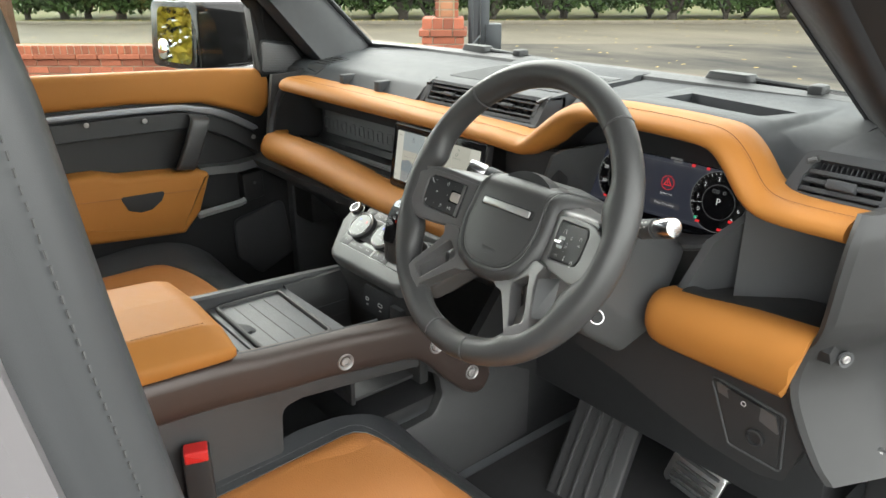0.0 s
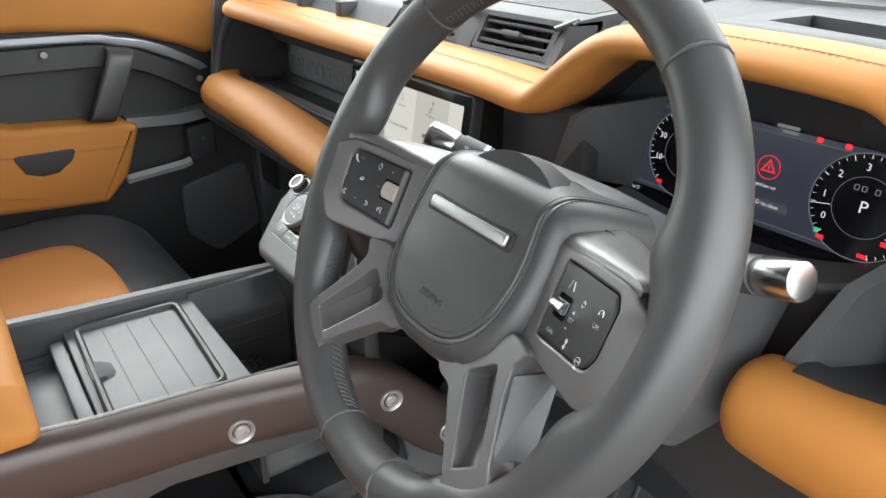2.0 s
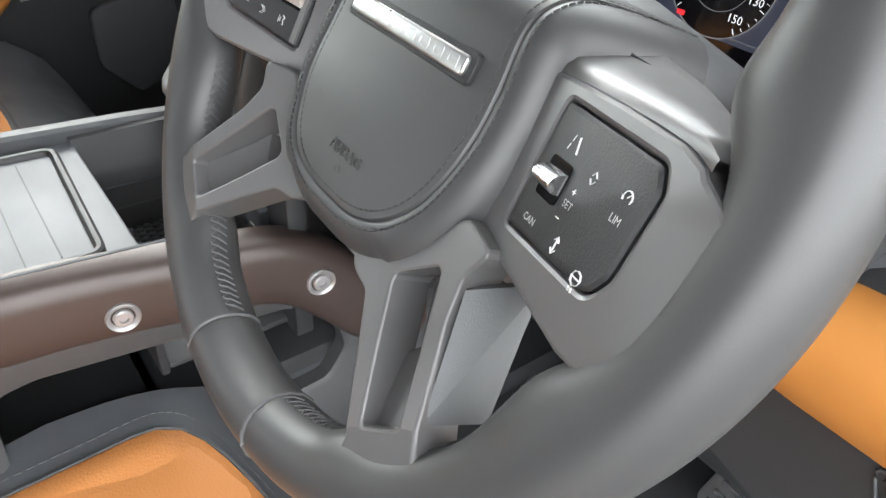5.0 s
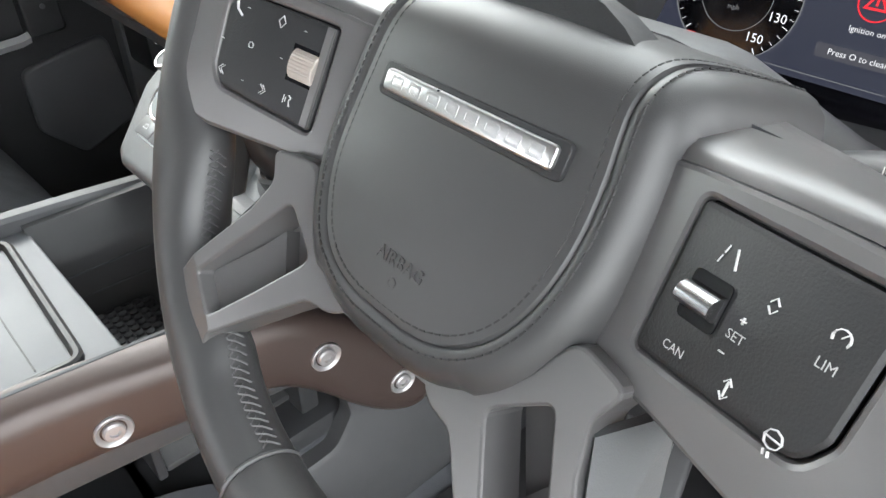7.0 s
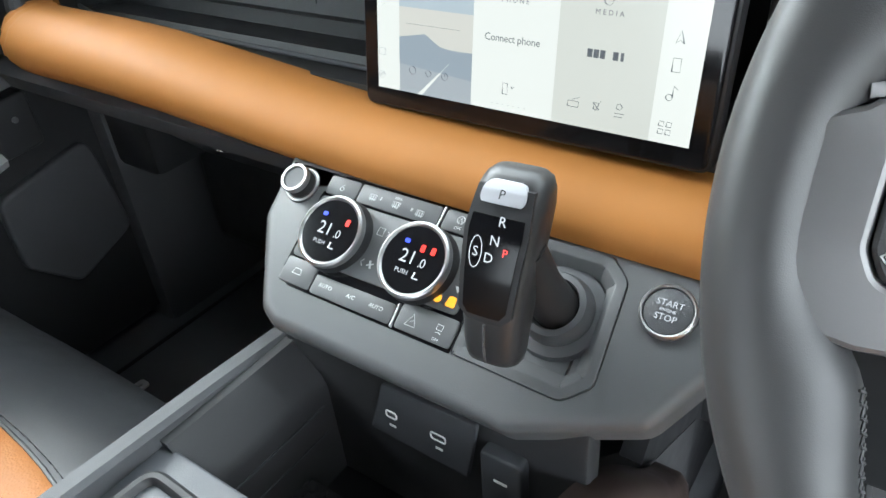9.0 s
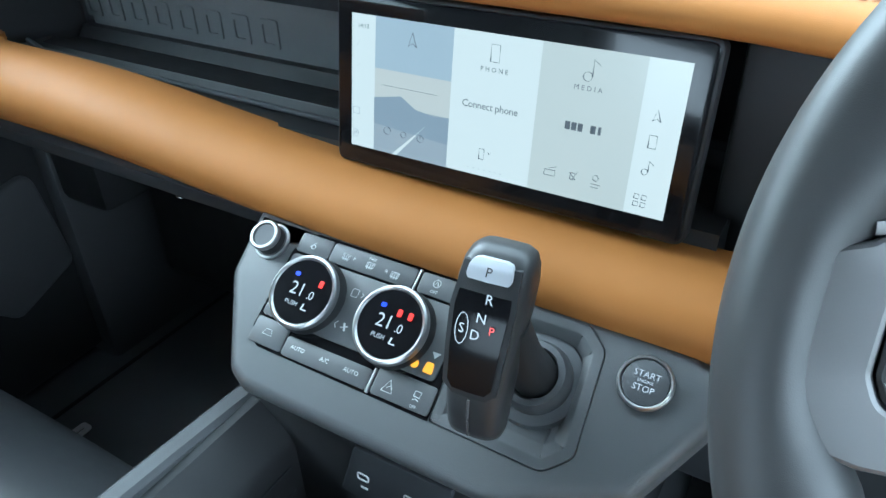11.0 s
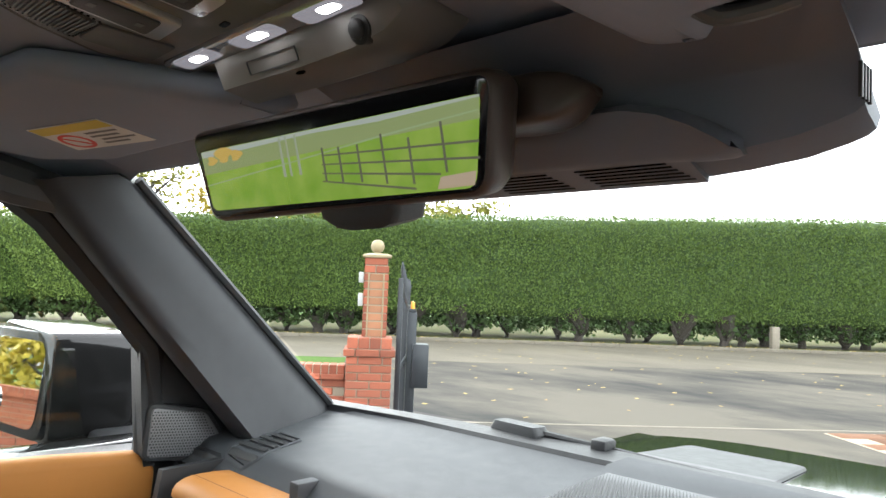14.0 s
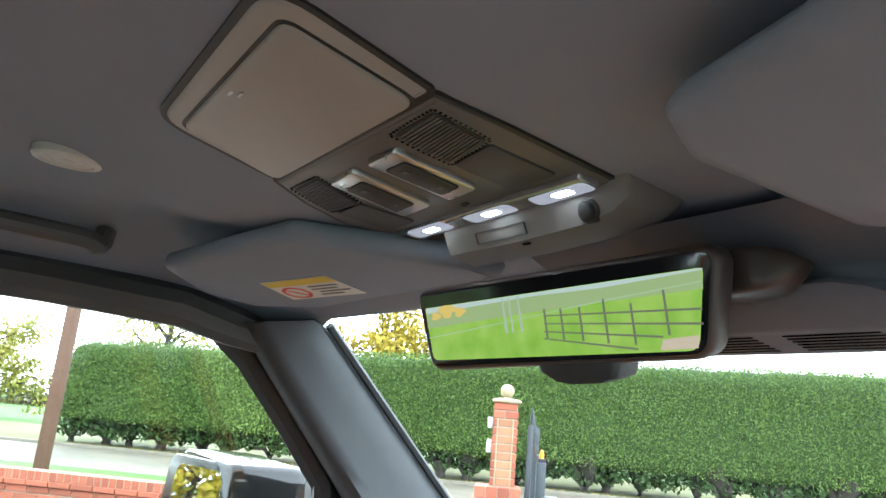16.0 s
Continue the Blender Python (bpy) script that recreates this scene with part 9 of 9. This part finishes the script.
im_poly("picture_sky", [(-0.1080, 0.0142), (0.1168, 0.0152), (0.1165, 0.0138), (0.05, 0.0115), (0.0, 0.0122), (-0.06, 0.0108), (-0.1075, 0.0100)], im_mat("display_sky", (0.44, 0.48, 0.42)))
im_poly("picture_far_field", [(-0.1072, 0.0102), (-0.06, 0.0111), (0.0, 0.0126), (0.05, 0.0118), (0.1163, 0.0141), (0.1155, 0.0040), (0.03, 0.0030), (-0.04, 0.001), (-0.1075, -0.001)], im_mat("display_meadow", (0.30, 0.36, 0.15)), 0.0018)
im_poly("picture_path", [(-0.1068, -0.0078), (-0.02, -0.0013), (0.05, 0.0045), (0.1155, 0.0085), (0.1155, 0.0078), (0.05, 0.0035), (-0.02, -0.0020), (-0.1068, -0.0086)], im_mat("display_path", (0.34, 0.43, 0.22)), 0.002)
for k, (x, y, r) in enumerate(((-0.085, 0.010, 0.010), (-0.072, 0.0085, 0.007), (-0.097, 0.0075, 0.006))):
    im_poly("picture_tree", [(x + r * (0.8 + 0.3 * math.sin(3 * a + k)) * math.cos(a), y + 0.5 * r * math.sin(a)) for a in [2 * math.pi * j / 14 for j in range(14)]], im_mat("display_autumn", (0.62, 0.42, 0.10)), 0.002 + 0.0002 * k)
for k, (x, w) in enumerate(((-0.030, 0.0025), (-0.024, 0.0018), (-0.016, 0.0022))):
    im_poly("picture_trunk", [(x, -0.010), (x + w, -0.010), (x + w * 0.6, 0.0140), (x, 0.0140)], im_mat("display_trunk", (0.36, 0.40, 0.28)), 0.0019)
FENCE = im_mat("display_fence", (0.13, 0.12, 0.09))
for x, y0, y1 in ((0.006, -0.016, 0.0035), (0.019, -0.0175, 0.0025), (0.0335, -0.019, 0.0020), (0.0515, -0.0215, 0.0052), (0.0700, -0.0235, 0.0008), (0.0920, -0.0195, 0.0060)):
    im_poly("picture_post", [(x - 0.0007, y0), (x + 0.0007, y0), (x + 0.0007, y1), (x - 0.0007, y1)], FENCE, 0.0023)
for xa, ya, xb, yb in ((0.0055, -0.001, 0.1137, -0.0065), (0.0045, -0.006, 0.113, -0.0145), (0.0037, -0.011, 0.088, -0.020), (0.003, -0.0155, 0.071, -0.026)):
    im_poly("picture_rail", [(xa, ya - 0.0004), (xb, yb - 0.0006), (xb, yb + 0.0006), (xa, ya + 0.0004)], FENCE, 0.0025)
im_poly("picture_wall", [(0.085, -0.0275), (0.108, -0.0275), (0.110, -0.0205), (0.088, -0.0215)], im_mat("display_brick", (0.52, 0.40, 0.28)), 0.0027)
part("camera_pod", loft([[IM @ Vector((x, y, z)) for x, z in round_outline([(cx - w, -0.03), (cx + w, -0.03), (cx + w, 0.0), (cx - w, 0.0)], 0.006, 3)] for y, cx, w in ((-0.030, 0.022, 0.031), (-0.037, 0.022, 0.030), (-0.0435, 0.026, 0.023), (-0.0455, 0.028, 0.014))]), BLACK, im, "small black pod under the mirror")
part("stalk", tube([IM @ Vector((0.03, 0.0, -0.02)), (0.01, 0.07, 1.72), (0.02, 0.12, 1.745)], 0.012, 10), BLACK, im)
# shroud at the screen behind the mirror
SHROUD = material("shroud_plastic", (0.114, 0.122, 0.152), 0.6, grain=0.3, grain_size=1500, mottle=0.08)
cover = thing("sensor_shroud", (0.07, 0.11, 1.76), "dark plastic sensor shroud with slots behind the mirror", "sensor shroud")
rings = []
for x, z0, z1, y0, y1 in ((0.040, 1.720, 1.747, 0.048, 0.082), (0.062, 1.7185, 1.7465, 0.048, 0.082), (0.079, 1.7190, 1.7465, 0.049, 0.082), (0.086, 1.7205, 1.7460, 0.052, 0.082), (0.092, 1.7240, 1.7450, 0.056, 0.082), (0.097, 1.7290, 1.7430, 0.061, 0.081), (0.101, 1.7345, 1.7395, 0.067, 0.080)):
    rings.append([Vector((x, y, z)) for y, z in round_outline([(y0, z0), (y1, z0), (y1, z1), (y0, z1)], min(0.006, (z1 - z0) * 0.45), 4)])
part("arm_cap", loft(rings), BROWN, cover, "rounded dark bronze arm behind the mirror", angle=50)
rings = []
for x, zb in ((-0.10, 1.714), (-0.06, 1.704), (-0.02, 1.6975), (0.067, 1.6975), (0.136, 1.6985), (0.160, 1.7005), (0.186, 1.7040), (0.204, 1.7090), (0.212, 1.7120), (0.2155, 1.7150)):
    rings.append([Vector(p) for p in ((x, 0.040, 1.766), (x, 0.080, 1.751), (x, 0.098, 1.743), (x, 0.104, 1.737), (x, 0.110, zb + 0.006), (x, 0.116, zb + 0.003), (x, 0.131, zb - 0.001), (x, 0.138, zb + 0.006), (x - 0.01, 0.145, 1.745), (x - 0.01, 0.10, 1.78))])
shr = part("shroud_body", loft(rings), SHROUD, cover, "dark shroud over the screen edge", angle=40)
for k in range(4):
    part("end_slat", box(0.2150, 0.2168, 0.1000 + 0.0050 * k, 0.1026 + 0.0050 * k, 1.7220, 1.7380, 0.0004), BLACK, shr)
rings = []
for x, zt, zl, yf in ((-0.050, 1.726, 1.7055, 0.094), (-0.030, 1.731, 1.7045, 0.088), (0.0, 1.733, 1.7040, 0.086), (0.060, 1.733, 1.7035, 0.085), (0.108, 1.7325, 1.7030, 0.085), (0.128, 1.7280, 1.7025, 0.085), (0.145, 1.7205, 1.7020, 0.086), (0.157, 1.7135, 1.7025, 0.088), (0.163, 1.7090, 1.7040, 0.092)):
    rings.append([Vector((x, y, z)) for y, z in ((0.118, zt + 0.004), (yf + 0.010, zt + 0.001), (yf + 0.003, zt - 0.0015), (yf, zt - 0.0045), (yf + 0.002, zt * 0.7 + zl * 0.3), (yf + 0.012, zl + 0.0015), (yf + 0.018, zl - 0.0005), (0.118, zl + 0.001))])
part("shroud_lobe", loft(rings), SHROUD, cover, "rounded dark lobe of the shroud", angle=60)
panel = part("slot_panel", loft([[Vector((x, y, z)) for y, z in ((0.1030, 1.7030), (0.1300, 1.6945), (0.1300, 1.6990), (0.1030, 1.7060))] for x in (-0.045, 0.137)]), SHROUD, cover, "slotted grey panel under the lobe")
for x0, x1 in ((0.000, 0.048), (0.068, 0.124)):
    for k in range(6):
        y = 0.1050 + 0.0038 * k
        z = 1.7030 - (y - 0.1030) * 0.0085 / 0.027
        part("shroud_slot", box(x0 + 0.0012 * k, x1 + 0.0016 * k, y, y + 0.0019, z - 0.0008, z + 0.0006), PIANO, panel)

# ---- brick wall and gate pillar, piece by piece ----
BRICK_MIX = island_material("red_brick_rows", (0.17, 0.052, 0.034), (0.36, 0.12, 0.06), 0.85)
brick_meshes = {}


def brick_mesh(w, d, h, mat):
    """One shared mesh for each size of brick."""
    key = (round(w, 3), round(d, 3), round(h, 3), mat.name)
    if key not in brick_meshes:
        b = box(-w / 2, w / 2, -d / 2, d / 2, -h / 2, h / 2, 0.005, 1)
        me_ = bpy.data.meshes.new("brick")
        b.to_mesh(me_)
        b.free()
        me_.materials.append(mat)
        brick_meshes[key] = me_
    return brick_meshes[key]


def brick(parent, x, y, z, w, d, h, mat=None):
    ob_ = bpy.data.objects.new("brick", brick_mesh(w, d, h, mat or BRICK))
    scene.collection.objects.link(ob_)
    ob_.parent, ob_.matrix_parent_inverse = parent, Matrix.Translation(parent.location).inverted()
    ob_.matrix_basis = OUT @ Matrix.Translation((x, y, z))


def course(parent, x0, x1, y0, y1, z, h, offset, mat=None, proud=0.0):
    """Bricks round the four faces of a pier."""
    x0, x1, y0, y1 = x0 - proud, x1 + proud, y0 - proud, y1 + proud
    for y in (y0 + 0.05, y1 - 0.05):
        x = x0
        first_ = True
        while x < x1 - 0.02:
            w = min(0.215 if not (first_ and offset) else 0.1025, x1 - x)
            brick(parent, x + w / 2, y, z, round(w, 3), 0.1, h, mat)
            x += w + 0.01
            first_ = False
    for x in (x0 + 0.05, x1 - 0.05):
        y = y0 + 0.11
        while y < y1 - 0.12:
            w = min(0.215, y1 - 0.11 - y)
            brick(parent, x, y + w / 2, z, 0.1, round(w, 3), h, mat)
            y += w + 0.01


pillar = thing("gate_pillar", OUT @ Vector((-0.03, 6.95, 0)), "red brick gate pillar with a stone cap and ball", "gate pillar")
PX0, PX1, PY0, PY1 = -0.245, 0.175, 6.74, 7.16
part("mortar_core", o_box(PX0 + 0.012, PX1 - 0.012, PY0 + 0.012, PY1 - 0.012, 0.0, 1.145), MORTAR, pillar)
for k in range(13):
    course(pillar, PX0, PX1, PY0, PY1, 0.04 + 0.075 * k, 0.065, k % 2 == 0)
course(pillar, PX0, PX1, PY0, PY1, 1.012, 0.062, True, None, 0.028)
for i in range(4):
    for y in (PY0 + 0.105, PY1 - 0.105):
        brick(pillar, PX0 + 0.0525 + 0.105 * i, y, 1.100, 0.097, 0.205, 0.10)
CX0, CX1, CY0, CY1 = -0.115, 0.115, 6.84, 7.07
part("column_core", o_box(CX0 + 0.010, CX1 - 0.010, CY0 + 0.010, CY1 - 0.010, 1.14, 1.90), MORTAR, pillar)
for k in range(10):
    z = 1.19 + 0.075 * k
    if k < 8:
        for x, w in ((CX0 + 0.02, 0.04), (CX1 - 0.02, 0.04)):
            for y in (CY0 + 0.05, CY1 - 0.05):
                brick(pillar, x, y, z, w, 0.1, 0.065)
        brick(pillar, 0.0, CY0 + 0.046, z, 0.128, 0.08, 0.065, BUFF)
    else:
        course(pillar, CX0, CX1, CY0, CY1, z, 0.065, k % 2 == 0)
    for x in (CX0 + 0.045, CX1 - 0.045):
        if k < 8:
            brick(pillar, x, (CY0 + CY1) / 2, z, 0.09, 0.012, 0.065)
for x in (-0.072, 0.072):
    part("panel_edge", o_box(x - 0.006, x + 0.006, CY0 - 0.002, CY0 + 0.05, 1.16, 1.76, 0.002), STONE, pillar)
part("stone_cap", loft([[OUT @ Vector((s * a, 6.955 + t * a, z)) for s, t in ((-1, -1), (1, -1), (1, 1), (-1, 1))] for a, z in ((0.13, 1.90), (0.137, 1.908), (0.137, 1.925), (0.09, 1.94), (0.05, 1.945))]), STONE, pillar, "sandstone cap")
part("stone_ball", lathe([(0.04, 1.94), (0.034, 1.948), (0.03, 1.955)] + [(0.066 * math.sin(a), 2.012 - 0.066 * math.cos(a)) for a in np.linspace(0.5, 3.1, 14)], 28, Matrix.Translation(OUT @ Vector((0.0, 6.955, 0)))), STONE, pillar, "sandstone ball")
SILVER_BOX = material("pale_plastic_box", (0.38, 0.38, 0.37), 0.5, mottle=0.08)
panel_ = thing("gate_intercom", OUT @ Vector((-0.14, 6.9, 1.5)), "two small white intercom boxes on the pillar", "intercom")
for z0, z1 in ((1.66, 1.76), (1.44, 1.56)):
    part("box", o_box(-0.165, -0.116, 6.86, 6.94, z0, z1, 0.008), SILVER_BOX, panel_)

wall_ = thing("wall_garden", OUT @ Vector((-5, 7.05, 0)), "low red brick garden wall with a brick-on-edge top", "wall", kind="structure")
part("mortar_core", o_box(-11.0, -0.26, 6.93, 7.13, 0.0, 0.868), MORTAR, wall_)
for row in range(5):
    z = 0.703 - 0.075 * row
    for i in range(22):
        x = -0.36 - 0.225 * i - (0.1125 if row % 2 else 0)
        brick(wall_, x, 6.967, z, 0.215, 0.1, 0.065)
for i in range(23):
    brick(wall_, -0.37 - 0.225 * i, 7.03, 0.753 + 0.012, 0.217, 0.29, 0.05)
for i in range(68):
    brick(wall_, -0.295 - 0.0755 * i, 7.03, 0.832, 0.066, 0.215, 0.085)


def joined_bricks(name, boxes_, parent):
    """Far bricks in one mesh."""
    cs = np.array([[sx, sy, sz] for sx in (-0.5, 0.5) for sy in (-0.5, 0.5) for sz in (-0.5, 0.5)])
    fs = ((0, 1, 3, 2), (4, 6, 7, 5), (0, 4, 5, 1), (2, 3, 7, 6), (0, 2, 6, 4), (1, 5, 7, 3))
    m_ = np.array(OUT)
    pts_, faces_ = [], []
    for x, y, z, w, d, h in boxes_:
        b0 = len(pts_)
        pts_ += ((cs * (w, d, h) + (x, y, z)) @ m_[:3, :3].T + m_[:3, 3]).tolist()
        faces_ += [tuple(b0 + i for i in f) for f in fs]
    me_ = bpy.data.meshes.new(name)
    me_.from_pydata(pts_, [], faces_)
    me_.materials.append(BRICK_MIX)
    ob_ = new(name, me_)
    ob_.parent, ob_.matrix_parent_inverse = parent, Matrix.Translation(parent.location).inverted()
    tagged(ob_, kind="stuff")


far = []
for row in range(10):
    z = 0.703 - 0.075 * row
    for i in range(47):
        x = -0.36 - 0.225 * i - (0.1125 if row % 2 else 0)
        if row < 5 and i < 22:
            continue
        far.append((x, 6.967, z, 0.215, 0.1, 0.065))
far += [(-0.37 - 0.225 * i, 7.03, 0.765, 0.217, 0.29, 0.05) for i in range(23, 47)]
far += [(-0.295 - 0.0755 * i, 7.03, 0.832, 0.066, 0.215, 0.085) for i in range(68, 141)]
joined_bricks("far_bricks", far, wall_)
wall2 = thing("wall_return", OUT @ Vector((-11.1, 0, 0)), "red brick garden wall turning back beside the drive", "wall", kind="structure")
part("mortar_core", o_box(-11.22, -11.02, -10, 7.13, 0.0, 0.868), MORTAR, wall2)
far = []
for row in range(10):
    for i in range(75):
        far.append((-11.06, 6.9 - 0.225 * i - (0.1125 if row % 2 else 0), 0.703 - 0.075 * row, 0.1, 0.215, 0.065))
far += [(-11.12, 6.9 - 0.225 * i, 0.765, 0.29, 0.217, 0.05) for i in range(75)]
far += [(-11.12, 7.0 - 0.0755 * i, 0.832, 0.215, 0.066, 0.085) for i in range(224)]
joined_bricks("far_bricks", far, wall2)
